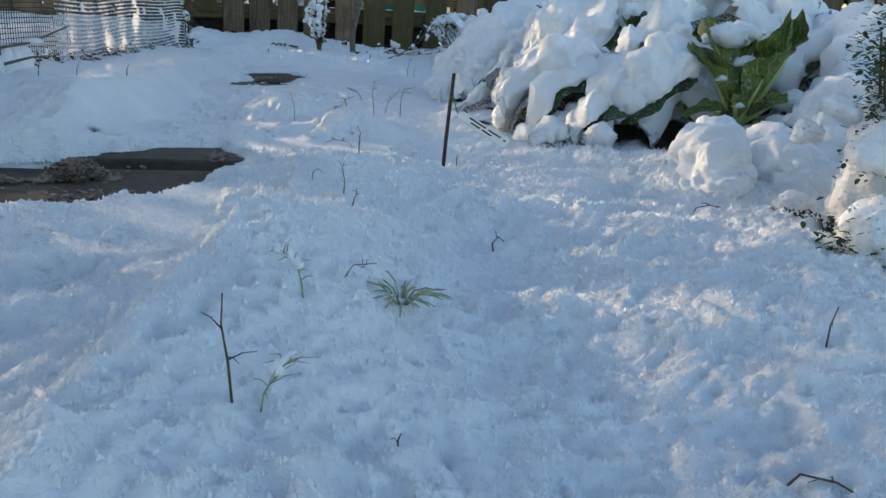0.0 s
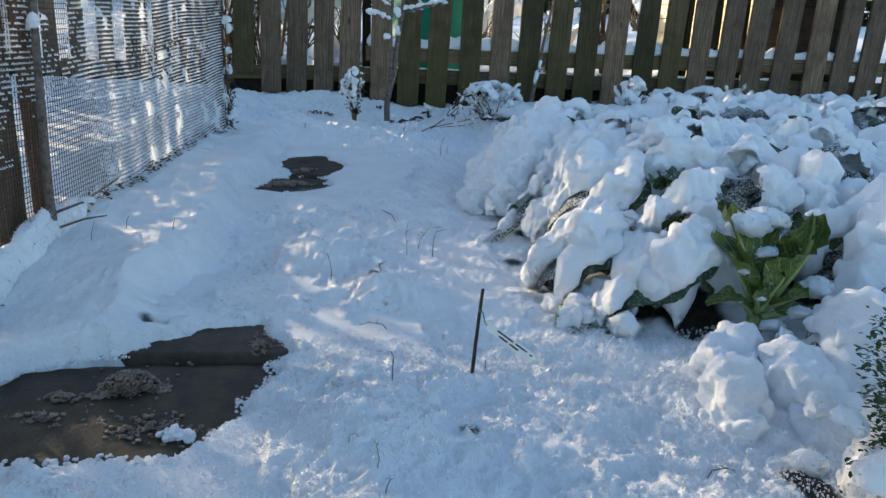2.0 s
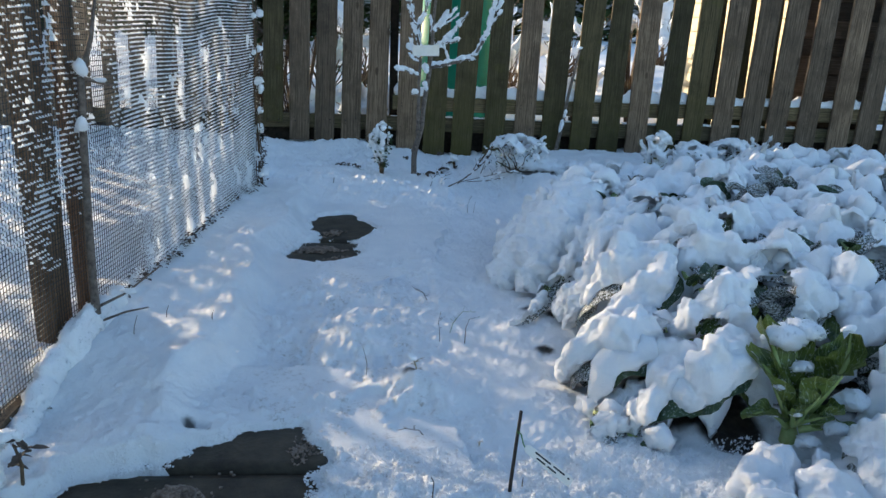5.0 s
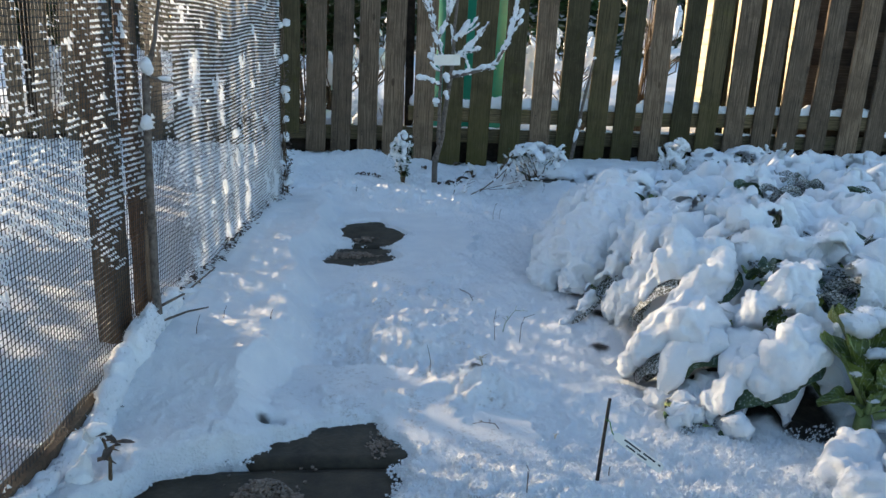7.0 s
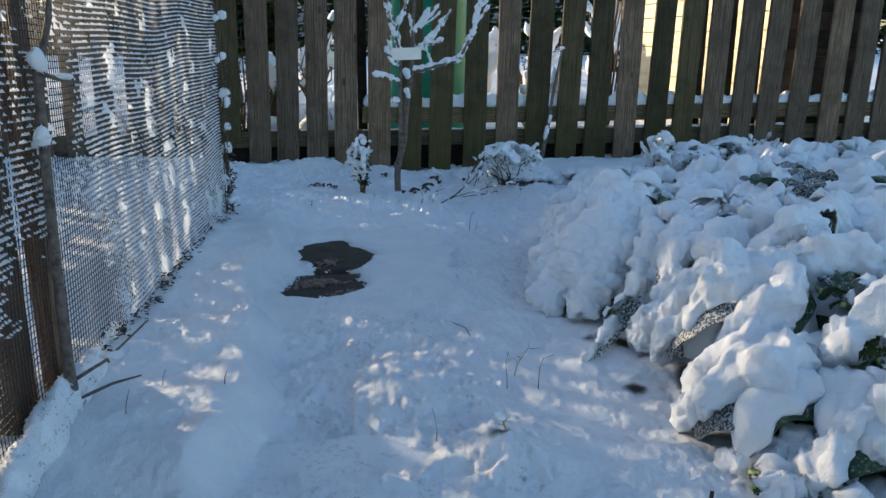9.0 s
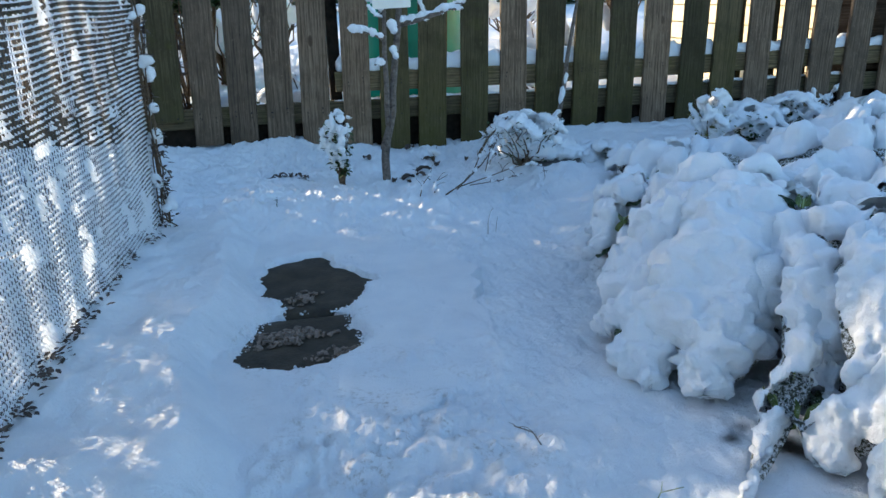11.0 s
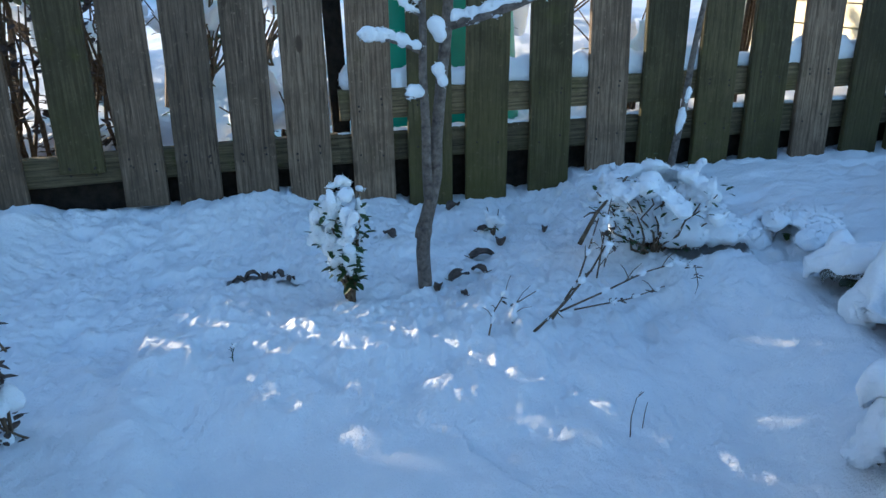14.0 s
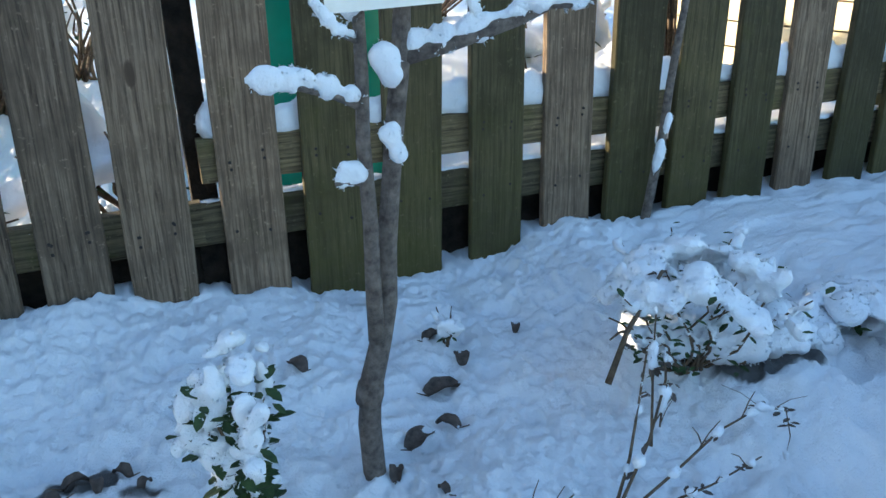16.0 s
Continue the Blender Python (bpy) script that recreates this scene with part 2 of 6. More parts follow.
M_INK = plain_material("black_ink", (0.015, 0.014, 0.014), (0.03, 0.028, 0.028), 60, 0.7)
M_STAKE = plain_material("dark_cane", (0.018, 0.013, 0.010), (0.05, 0.038, 0.03), 60, 0.7, 0.5, 0.001)
M_STRING = plain_material("green_string", (0.06, 0.16, 0.03), (0.10, 0.24, 0.05), 60, 0.7)


def leaf_material(name, dark, light, vein):
    m, nt, b = material(name)
    pos = coords(nt, "Object")
    n = n_noise(nt, 26, 5, 0.6, pos)
    frost = n_noise(nt, 140, 4, 0.75, pos)
    col = n_ramp(nt, n.outputs["Fac"], [(0.35, dark), (0.68, light)]).outputs["Color"]
    uv = nt.nodes.new("ShaderNodeUVMap")
    sep = nt.nodes.new("ShaderNodeSeparateXYZ")
    nt.links.new(uv.outputs["UV"], sep.inputs["Vector"])
    # midrib where v is near 0.5, side veins slanting off it
    sub = nt.nodes.new("ShaderNodeMath"); sub.operation = "SUBTRACT"; sub.inputs[1].default_value = 0.5
    nt.links.new(sep.outputs["Y"], sub.inputs[0])
    ab = nt.nodes.new("ShaderNodeMath"); ab.operation = "ABSOLUTE"
    nt.links.new(sub.outputs[0], ab.inputs[0])
    rib = n_ramp(nt, ab.outputs[0], [(0.03, (1, 1, 1)), (0.075, (0, 0, 0))]).outputs["Color"]
    slant = nt.nodes.new("ShaderNodeMath"); slant.operation = "MULTIPLY_ADD"; slant.inputs[1].default_value = -0.9
    nt.links.new(ab.outputs[0], slant.inputs[0]); nt.links.new(sep.outputs["X"], slant.inputs[2])
    fr = nt.nodes.new("ShaderNodeMath"); fr.operation = "MULTIPLY"; fr.inputs[1].default_value = 7.0
    nt.links.new(slant.outputs[0], fr.inputs[0])
    fr2 = nt.nodes.new("ShaderNodeMath"); fr2.operation = "FRACT"
    nt.links.new(fr.outputs[0], fr2.inputs[0])
    side = n_ramp(nt, fr2.outputs[0], [(0.02, (0.7, 0.7, 0.7)), (0.12, (0, 0, 0))]).outputs["Color"]
    veins = n_mix(nt, 1.0, rib, side, "LIGHTEN")
    col = n_mix(nt, veins, col, vein)
    f = n_ramp(nt, frost.outputs["Fac"], [(0.56, (0, 0, 0)), (0.72, (0.75, 0.75, 0.75))]).outputs["Color"]
    col = n_mix(nt, f, col, (0.62, 0.68, 0.66))
    nt.links.new(col, b.inputs["Base Color"])
    b.inputs["Roughness"].default_value = 0.55
    b.inputs["Subsurface Weight"].default_value = 0.0
    b1 = n_bump(nt, veins, 0.5, 0.003)
    b2 = n_bump(nt, n.outputs["Fac"], 0.5, 0.004, b1.outputs["Normal"])
    nt.links.new(b2.outputs["Normal"], b.inputs["Normal"])
    return m


M_LEAF = leaf_material("brassica_leaf", (0.040, 0.068, 0.010), (0.175, 0.225, 0.036), (0.42, 0.48, 0.20))
M_LEAFDARK = leaf_material("dark_leaf", (0.018, 0.036, 0.014), (0.04, 0.075, 0.025), (0.10, 0.14, 0.06))
M_FROSTLEAF, _nt, _b = material("frosted_leaf")
_p = world_coords(_nt)
_base = n_ramp(_nt, n_noise(_nt, 40, 4, 0.6, _p).outputs["Fac"], [(0.35, (0.020, 0.026, 0.012)), (0.65, (0.060, 0.060, 0.030))]).outputs["Color"]
_fr = n_ramp(_nt, n_noise(_nt, 170, 5, 0.7, _p).outputs["Fac"], [(0.45, (0, 0, 0)), (0.58, (1, 1, 1))]).outputs["Color"]
_nt.links.new(n_mix(_nt, _fr, _base, (0.74, 0.76, 0.78)), _b.inputs["Base Color"])
_b.inputs["Roughness"].default_value = 0.7
_nt.links.new(n_bump(_nt, n_noise(_nt, 120, 4, 0.7, _p).outputs["Fac"], 0.9, 0.006).outputs["Normal"], _b.inputs["Normal"])
M_PETIOLE = plain_material("pale_stalk", (0.26, 0.34, 0.09), (0.42, 0.48, 0.20), 40, 0.5, 0.2, 0.001)
M_SPRIG = plain_material("evergreen_sprig", (0.012, 0.03, 0.008), (0.05, 0.085, 0.02), 60, 0.6, 0.3, 0.001)
M_YELLOWLEAF = plain_material("yellow_green_leaf", (0.10, 0.115, 0.015), (0.24, 0.23, 0.05), 60, 0.6, 0.3, 0.001)


# ---- mesh helpers ----
def mesh_object(name, verts, faces, mat, parent=None, label="", shade=True, uv=None):
    me = bpy.data.meshes.new(name)
    me.from_pydata([tuple(v) for v in verts], [], [tuple(f) for f in faces])
    me.materials.append(mat)
    if shade:
        me.polygons.foreach_set("use_smooth", [True] * len(me.polygons))
    if uv is not None:
        layer = me.uv_layers.new(name="UVMap")
        loops = np.empty(len(me.loops), int)
        me.loops.foreach_get("vertex_index", loops)
        layer.data.foreach_set("uv", np.asarray(uv, float)[loops].ravel())
    me.update()
    ob = new(name, me)
    if parent is not None:
        ob.parent = parent
    if label:
        ob["label"] = label
    return ob


def thing(name, at, label, category, group="", kind=""):
    e = new(name)
    e.empty_display_size = 0.05
    e.location = at
    return tagged(e, label, category, group, kind)


class Shape:
    """Collects vertices and faces of one part."""

    def __init__(self):
        self.v, self.f, self.uv = [], [], []

    def add(self, verts, faces, uv=None):
        k = len(self.v)
        self.v += [tuple(p) for p in verts]
        self.f += [tuple(i + k for i in f) for f in faces]
        self.uv += list(uv) if uv is not None else [(0, 0)] * len(verts)
        return self

    def tube(self, pts, radii, sides=6):
        pts = [Vector(p) for p in pts]
        if not hasattr(radii, "__len__"):
            radii = [radii] * len(pts)
        rings, up = [], Vector((0.13, 0.31, 0.94))
        for i, p in enumerate(pts):
            d = (pts[min(i + 1, len(pts) - 1)] - pts[max(i - 1, 0)]).normalized()
            a = d.cross(up)
            if a.length < 0.05:
                a = d.cross(Vector((1, 0, 0)))
            a.normalize()
            b = d.cross(a)
            rings.append([p + (a * math.cos(2 * math.pi * k / sides) + b * math.sin(2 * math.pi * k / sides)) * radii[i] for k in range(sides)])
        verts = [q for r in rings for q in r] + [pts[0], pts[-1]]
        faces = []
        for i in range(len(pts) - 1):
            for k in range(sides):
                faces.append((i * sides + k, i * sides + (k + 1) % sides, (i + 1) * sides + (k + 1) % sides, (i + 1) * sides + k))
        n = len(verts)
        for k in range(sides):
            faces.append((n - 2, (k + 1) % sides, k))
            faces.append((n - 1, (len(pts) - 1) * sides + k, (len(pts) - 1) * sides + (k + 1) % sides))
        return self.add(verts, faces)

    def box(self, lo, hi):
        (x0, y0, z0), (x1, y1, z1) = lo, hi
        v = [(x0, y0, z0), (x1, y0, z0), (x1, y1, z0), (x0, y1, z0), (x0, y0, z1), (x1, y0, z1), (x1, y1, z1), (x0, y1, z1)]
        return self.add(v, [(0, 3, 2, 1), (4, 5, 6, 7), (0, 1, 5, 4), (1, 2, 6, 5), (2, 3, 7, 6), (3, 0, 4, 7)])

    def lump(self, c, r, rng, sub=1):
        """A small uneven clump."""
        bm = bmesh.new()
        bmesh.ops.create_icosphere(bm, subdivisions=sub, radius=1.0)
        vs = []
        for v in bm.verts:
            k = rng.uniform(0.75, 1.2)
            vs.append((c[0] + v.co.x * r[0] * k, c[1] + v.co.y * r[1] * k, c[2] + v.co.z * r[2] * k))
        bm.verts.index_update()
        fs = [tuple(v.index for v in f.verts) for f in bm.faces]
        bm.free()
        return self.add(vs, fs)

    def make(self, name, mat, parent=None, label="", shade=True, uv=False):
        return mesh_object(name, self.v, self.f, mat, parent, label, shade, self.uv if uv else None)


PILLOWS = []
UNDER = 0.0053   # roughness of hidden lower snow, which carries no crystals
CRYSTALS = 8000   # loose crystals for each square metre of lying snow
_ico = bmesh.new()
bmesh.ops.create_icosphere(_ico, subdivisions=2, radius=1.0)
ICO_V = np.array([tuple(v.co) for v in _ico.verts])
_ico.verts.index_update()
ICO_F = [tuple(v.index for v in f.verts) for f in _ico.faces]
_ico.free()


def pillow(name, blobs, voxel=0.008, rough=0.004, seed=0, parent=None, label="", mat=None, origin=(0, 0, 0)):
    """Soft snow: ellipsoids (centre, radii, yaw, pitch) melted into one skin, with a crystalline surface."""
    verts, faces = [], []
    for c, r, yaw, pitch in blobs:
        m = Matrix.Translation(c) @ Euler((0, radians(pitch), radians(yaw))).to_matrix().to_4x4()
        mm = np.array(m)
        p = (ICO_V * np.array(r)) @ mm[:3, :3].T + mm[:3, 3]
        k = len(verts)
        verts += p.tolist()
        faces += [tuple(i + k for i in f) for f in ICO_F]
    me = bpy.data.meshes.new(name)
    me.from_pydata((np.array(verts) - np.array(origin)).tolist(), [], faces)
    me.materials.append(mat or M_SNOWCAP)
    ob = new(name, me)
    mod = ob.modifiers.new("remesh", "REMESH")
    mod.mode, mod.voxel_size = "VOXEL", voxel
    sm = ob.modifiers.new("smooth", "SMOOTH")
    sm.factor, sm.iterations = 0.5, 3
    PILLOWS.append((ob, rough, seed))
    if parent is not None:
        ob.parent = parent
    if label:
        ob["label"] = label
    return ob


def settle_snow():
    """Turns the melted lumps into plain meshes with a crystalline skin."""
    dg = bpy.context.evaluated_depsgraph_get()
    done = [(ob, bpy.data.meshes.new_from_object(ob.evaluated_get(dg)), rough, seed) for ob, rough, seed in PILLOWS]
    for ob, out, rough, seed in done:
        n = len(out.vertices)
        co, no = np.empty(n * 3), np.empty(n * 3)
        out.vertices.foreach_get("co", co)
        out.vertex_normals.foreach_get("vector", no)
        co, no = co.reshape(-1, 3), no.reshape(-1, 3)
        x, y, z = co.T
        d = rough * 1.0 * vnoise(x, y, z, 0.06, seed) + rough * 0.9 * vnoise(x, y, z, 0.028, seed + 1) + rough * 0.8 * vnoise(x, y, z, 0.016, seed + 2) + rough * 0.6 * vnoise(x, y, z, 0.010, seed + 3)
        co = co + no * d[:, None]
        out.vertices.foreach_set("co", co.ravel())
        out.update()
        rs = np.random.RandomState(seed + 5)
        area = sum(p.area for p in out.polygons)
        k = int(min(n * 0.5, area * CRYSTALS)) if rough > 0.002 and rough != UNDER and ob.name[:9] != "far_clump" else 0
        if k > 20:
            pick = rs.randint(0, n, k)
            size = rs.uniform(0.0012, 0.0034, k) * (1.0 if rough > 0.0035 else 0.7)
            dirs = rs.normal(0, 1, (k, 4, 3))
            dirs /= np.linalg.norm(dirs, axis=2, keepdims=True)
            dirs[:, 3] = no[pick] * 1.7 + 0.5 * dirs[:, 3]
            tv = (co[pick][:, None, :] + no[pick][:, None, :] * 0.0006 + dirs * size[:, None, None]).reshape(-1, 3)
            b4 = np.arange(k)[:, None] * 4 + n
            tf = np.concatenate([b4 + np.array(t) for t in ((0, 1, 3), (1, 2, 3), (2, 0, 3), (0, 2, 1))], 1).reshape(-1, 3)
            old = [tuple(p.vertices) for p in out.polygons]
            mats = list(out.materials)
            name = out.name
            out = bpy.data.meshes.new(name)
            out.from_pydata(np.concatenate([co, tv]).tolist(), [], old + tf.tolist())
            for mt in mats + [M_NETSNOW]:
                out.materials.append(mt)
            out.polygons.foreach_set("material_index", np.array([0] * len(old) + [1] * len(tf), dtype=np.int32))
        out.polygons.foreach_set("use_smooth", [True] * len(out.polygons))
        out.update()
        ob.modifiers.clear()
        ob.data = out


# ---- ground ----
def poly_sdf(x, y, poly):
    """Distance to a polygon's edge, negative inside."""
    d = np.full(x.shape, 1e9)
    inside = np.zeros(x.shape, bool)
    n = len(poly)
    for i in range(n):
        (ax, ay), (bx, by) = poly[i], poly[(i + 1) % n]
        ex, ey = bx - ax, by - ay
        t = np.clip(((x - ax) * ex + (y - ay) * ey) / (ex * ex + ey * ey), 0, 1)
        d = np.minimum(d, np.hypot(x - ax - t * ex, y - ay - t * ey))
        cross = ((ay > y) != (by > y)) & (x < (bx - ax) * (y - ay) / (by - ay + 1e-12) + ax)
        inside ^= cross
    return np.where(inside, -d, d)


BARE = [
    [(-0.76, 1.36), (-0.70, 1.46), (-0.60, 1.50), (-0.54, 1.52), (-0.47, 1.58), (-0.37, 1.65), (-0.27, 1.665), (-0.19, 1.54), (-0.215, 1.42), (-0.265, 1.27), (-0.34, 1.16), (-0.47, 1.13), (-0.60, 1.10), (-0.74, 1.14)],
    [(-0.42, 3.55), (-0.37, 3.60), (-0.27, 3.605), (-0.18, 3.43), (-0.15, 3.36), (-0.19, 3.25), (-0.24, 3.205), (-0.33, 3.22), (-0.43, 3.33), (-0.43, 3.45)],
    [(-0.40, 3.19), (-0.30, 3.225), (-0.235, 3.20), (-0.20, 3.05), (-0.21, 2.94), (-0.30, 2.89), (-0.46, 2.90), (-0.49, 2.96), (-0.47, 3.09)],
]


def bump2(x, y, cx, cy, sx, sy, amp):
    return amp * np.exp(-((x - cx) / sx) ** 2 - ((y - cy) / sy) ** 2)


def ground_base(x, y):
    h = np.full(np.shape(x), -0.02)
    h = h + bump2(x, y, -0.03, 1.20, 0.17, 0.20, 0.065) + bump2(x, y, 0.02, 1.38, 0.12, 0.10, 0.03)
    rid = -0.10 - 0.10 * (0.9 - y)
    h = h + 0.080 * np.where(x < rid, np.exp(-((x - rid) / 0.048) ** 2), np.exp(-((x - rid) / 0.16) ** 2)) * smooth(1.05, 0.8, y)
    h = h + 0.012 * smooth(-0.15, 0.05, x) * smooth(1.3, 1.0, y)
    h = h + bump2(x, y, 0.36, 0.72, 0.13, 0.13, 0.016) + bump2(x, y, 0.62, 1.32, 0.13, 0.14, 0.045) + bump2(x, y, 0.2, 0.97, 0.14, 0.1, -0.018)
    h = h + bump2(x, y, 0.80, 1.12, 0.12, 0.12, -0.02) + 0.02 * smooth(0.1, 0.4, x) * smooth(2.2, 1.6, y)
    h = h + bump2(x, y, 0.0, 1.84, 0.10, 0.10, 0.05) + bump2(x, y, -0.12, 2.15, 0.14, 0.20, 0.045)
    bx = x + 0.03 * np.sin(5 * y) + 0.02 * np.sin(11 * y + 1)
    bank = smooth(-0.46, -0.56, bx) * (0.03 + 0.055 * smooth(1.6, 1.85, y)) + bump2(x, y, -0.56, 1.95, 0.05, 0.25, 0.02)
    h = h + bank * smooth(4.15, 3.6, y) + 0.02 * smooth(-0.7, -0.84, x) * smooth(1.8, 2.2, y) * smooth(4.0, 3.7, y)
    h = h + bump2(x, y, -0.55, 1.66, 0.16, 0.14, 0.03) + 0.055 * smooth(-0.90, -1.0, x) * smooth(2.2, 2.6, y) * smooth(5.2, 4.8, y)
    h = h + 0.065 * smooth(3.65, 4.15, y) * smooth(0.5, 0.0, x) + 0.06 * smooth(4.5, 4.95, y) * smooth(0.1, -0.4, x) * smooth(5.2, 5.0, y)
    h = h + 0.06 * smooth(3.9, 4.5, y) * smooth(0.1, 0.5, x)
    h = h + 0.05 * smooth(0.45, 0.75, x) * smooth(1.3, 1.8, y)
    h = h - 0.035 * np.exp(-((x - 0.42) / 0.2) ** 2) * smooth(2.7, 3.1, y) * smooth(3.95, 3.6, y)
    h = h - 0.022 * np.exp(-((y - 0.86 + 0.05 * np.sin(6 * x)) / 0.07) ** 2) * smooth(-0.05, 0.1, x) * smooth(0.55, 0.35, x)
    h = h + 0.30 * smooth(5.4, 9.0, y) + 0.012 * np.maximum(0, y - 9)
    return h


def ground_height(x, y):
    x, y = np.asarray(x, float), np.asarray(y, float)
    h = ground_base(x, y)
    near = smooth(7.0, 5.0, np.hypot(x, y - 2.5))
    trod = smooth(-0.52, -0.36, x + 0.05 * vnoise(x, y, 0, 0.2, 5)) * smooth(0.18, -0.08, x + 0.06 * vnoise(x, y, 0, 0.25, 6)) * smooth(3.1, 2.6, y) * smooth(1.1, 1.3, y)
    trod = np.maximum(trod, 0.9 * smooth(-0.16, -0.3, x + 0.05 * vnoise(x, y, 0, 0.15, 7)) * smooth(1.2, 1.08, y))
    fluffy = 0.34 + 0.66 * np.maximum(np.maximum(smooth(1.75, 1.35, y), trod), 0.7 * smooth(3.8, 4.2, y))
    h = h + 0.023 * fbm(x, y, 0, 0.22, 3, 1) + near * 0.0075 * fbm(x, y, 0, 0.07, 2, 2) + near * fluffy * (0.009 * (0.35 - np.abs(vnoise(x, y, 0, 0.05, 9))) + 0.0075 * (0.35 - np.abs(vnoise(x, y, 0, 0.021, 3)))) + near * (0.4 + 0.6 * fluffy) * (0.0042 * vnoise(x, y, 0, 0.0115, 4) + 0.0022 * vnoise(x, y, 0, 0.0068, 8))
    h = h + trod * (0.013 * fbm(x, y, 0, 0.075, 3, 11) + 0.006 * vnoise(x, y, 0, 0.024, 13) - 0.014 * smooth(0.25, 0.6, vnoise(x, y, 0, 0.11, 12)))
    h = h + (1 - near) * 0.07 * fbm(x, y, 0, 1.3, 3, 21)
    h = h + smooth(3.7, 4.1, y) * near * (0.014 * fbm(x, y, 0, 0.13, 3, 23) + 0.0025 * vnoise(x, y, 0, 0.026, 25) + 0.0040 * vnoise(x, y, 0, 0.013, 26) - 0.022 * smooth(0.45, 0.85, vnoise(x, y, 0, 0.075, 24)))
    sd = np.full(x.shape, 1e9)
    for poly in BARE:
        sd = np.minimum(sd, poly_sdf(x, y, poly))
    sd = sd + 0.018 * vnoise(x, y, 0, 0.075, 31) + 0.010 * vnoise(x, y, 0, 0.03, 32)
    for hx, hy, hs in ((-0.495, 1.634, 0.022), (-0.385, 1.612, 0.02)):
        h = h - 0.065 * np.exp(-((x - hx) / hs) ** 2 - ((y - hy) / 0.014) ** 2)
    h = np.where(sd < 0.3, np.maximum(h, -0.012), h)
    lip = smooth(0.0, 0.026, sd)
    h = np.where(sd < 0.026, h * lip + (1 - lip) * -0.034, h)
    h = np.where(sd < 0.0, -0.034 - 0.06 * smooth(0.0, -0.02, sd), h)
    return h, trod, sd


def axis(parts):
    out = []
    for a, b, step in parts:
        out.append(np.arange(a, b - 1e-6, step))
    return np.concatenate(out)


far = [-400, -200, -100, -50, -25, -14, -9, -6.5, -5]
GX = np.concatenate([far, axis([(-4.4, -1.2, 0.10), (-1.2, -0.95, 0.03), (-0.95, -0.5, 0.0065), (-0.5, 0.6, 0.0048), (0.6, 0.95, 0.008), (0.95, 2.6, 0.03), (2.6, 4.5, 0.1)]), [5, 6.5, 9, 14, 25, 50, 100, 200, 400]])
GY = np.concatenate([[-400, -200, -100, -50, -25, -12, -6, -3, -1.5, -0.7], axis([(-0.3, 0.25, 0.06), (0.25, 1.0, 0.0038), (1.0, 1.75, 0.0055), (1.75, 2.8, 0.0095), (2.8, 3.7, 0.0068), (3.7, 4.1, 0.010), (4.1, 4.95, 0.0062), (5.0, 9.0, 0.05)]), [9.4, 10, 11, 12, 14, 17, 21, 28, 40, 70, 120, 220, 400]])
gx, gy = np.meshgrid(GX, GY)
gh, gtrod, gsd = ground_height(gx, gy)
nx, ny = len(GX), len(GY)
gme = bpy.data.meshes.new("ground")
idx = np.arange(nx * ny).reshape(ny, nx)
quads = np.stack([idx[:-1, :-1], idx[:-1, 1:], idx[1:, 1:], idx[1:, :-1]], -1).reshape(-1, 4)
gme.vertices.add(nx * ny)
gme.vertices.foreach_set("co", np.stack([gx, gy, gh], -1).ravel())
gme.loops.add(quads.size)
gme.loops.foreach_set("vertex_index", quads.ravel())
gme.polygons.add(len(quads))
gme.polygons.foreach_set("loop_start", np.arange(0, quads.size, 4))
gme.polygons.foreach_set("use_smooth", np.ones(len(quads), bool))
gme.update(calc_edges=True)
tr = gme.attributes.new("trodden", "FLOAT_COLOR", "POINT")
# discs of soil under the leaves, with the black of shaded gaps painted in
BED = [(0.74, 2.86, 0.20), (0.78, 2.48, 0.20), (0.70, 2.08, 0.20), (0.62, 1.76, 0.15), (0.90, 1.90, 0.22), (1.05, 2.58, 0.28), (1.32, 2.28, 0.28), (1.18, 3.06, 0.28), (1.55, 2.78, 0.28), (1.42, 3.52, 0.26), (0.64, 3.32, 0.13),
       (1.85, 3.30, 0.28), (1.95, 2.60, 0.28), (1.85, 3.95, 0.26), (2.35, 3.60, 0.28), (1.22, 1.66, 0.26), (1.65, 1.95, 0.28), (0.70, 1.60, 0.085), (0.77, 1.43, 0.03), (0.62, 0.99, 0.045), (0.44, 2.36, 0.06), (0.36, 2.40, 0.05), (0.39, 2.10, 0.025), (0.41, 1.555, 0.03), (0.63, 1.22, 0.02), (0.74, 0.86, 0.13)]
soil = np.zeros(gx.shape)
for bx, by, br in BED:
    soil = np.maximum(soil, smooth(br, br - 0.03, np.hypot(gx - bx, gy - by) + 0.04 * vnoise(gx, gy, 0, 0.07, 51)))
# litter and weed spots, and snow holes and a hollow darkened by colour
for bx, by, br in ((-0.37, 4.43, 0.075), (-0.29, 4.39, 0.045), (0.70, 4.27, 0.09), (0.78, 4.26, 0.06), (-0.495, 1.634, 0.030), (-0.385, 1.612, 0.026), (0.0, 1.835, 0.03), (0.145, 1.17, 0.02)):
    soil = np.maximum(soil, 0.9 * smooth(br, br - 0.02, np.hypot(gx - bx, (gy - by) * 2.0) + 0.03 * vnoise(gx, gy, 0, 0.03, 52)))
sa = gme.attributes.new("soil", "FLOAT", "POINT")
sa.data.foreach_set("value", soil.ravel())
edge = smooth(0.06, 0.0, gsd)
tv = np.clip(gtrod + 0.6 * edge, 0, 1).ravel()
tr = gme.attributes["trodden"]
tr.data.foreach_set("color", np.stack([tv, tv, tv, np.ones_like(tv)], -1).ravel())
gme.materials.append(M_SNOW)
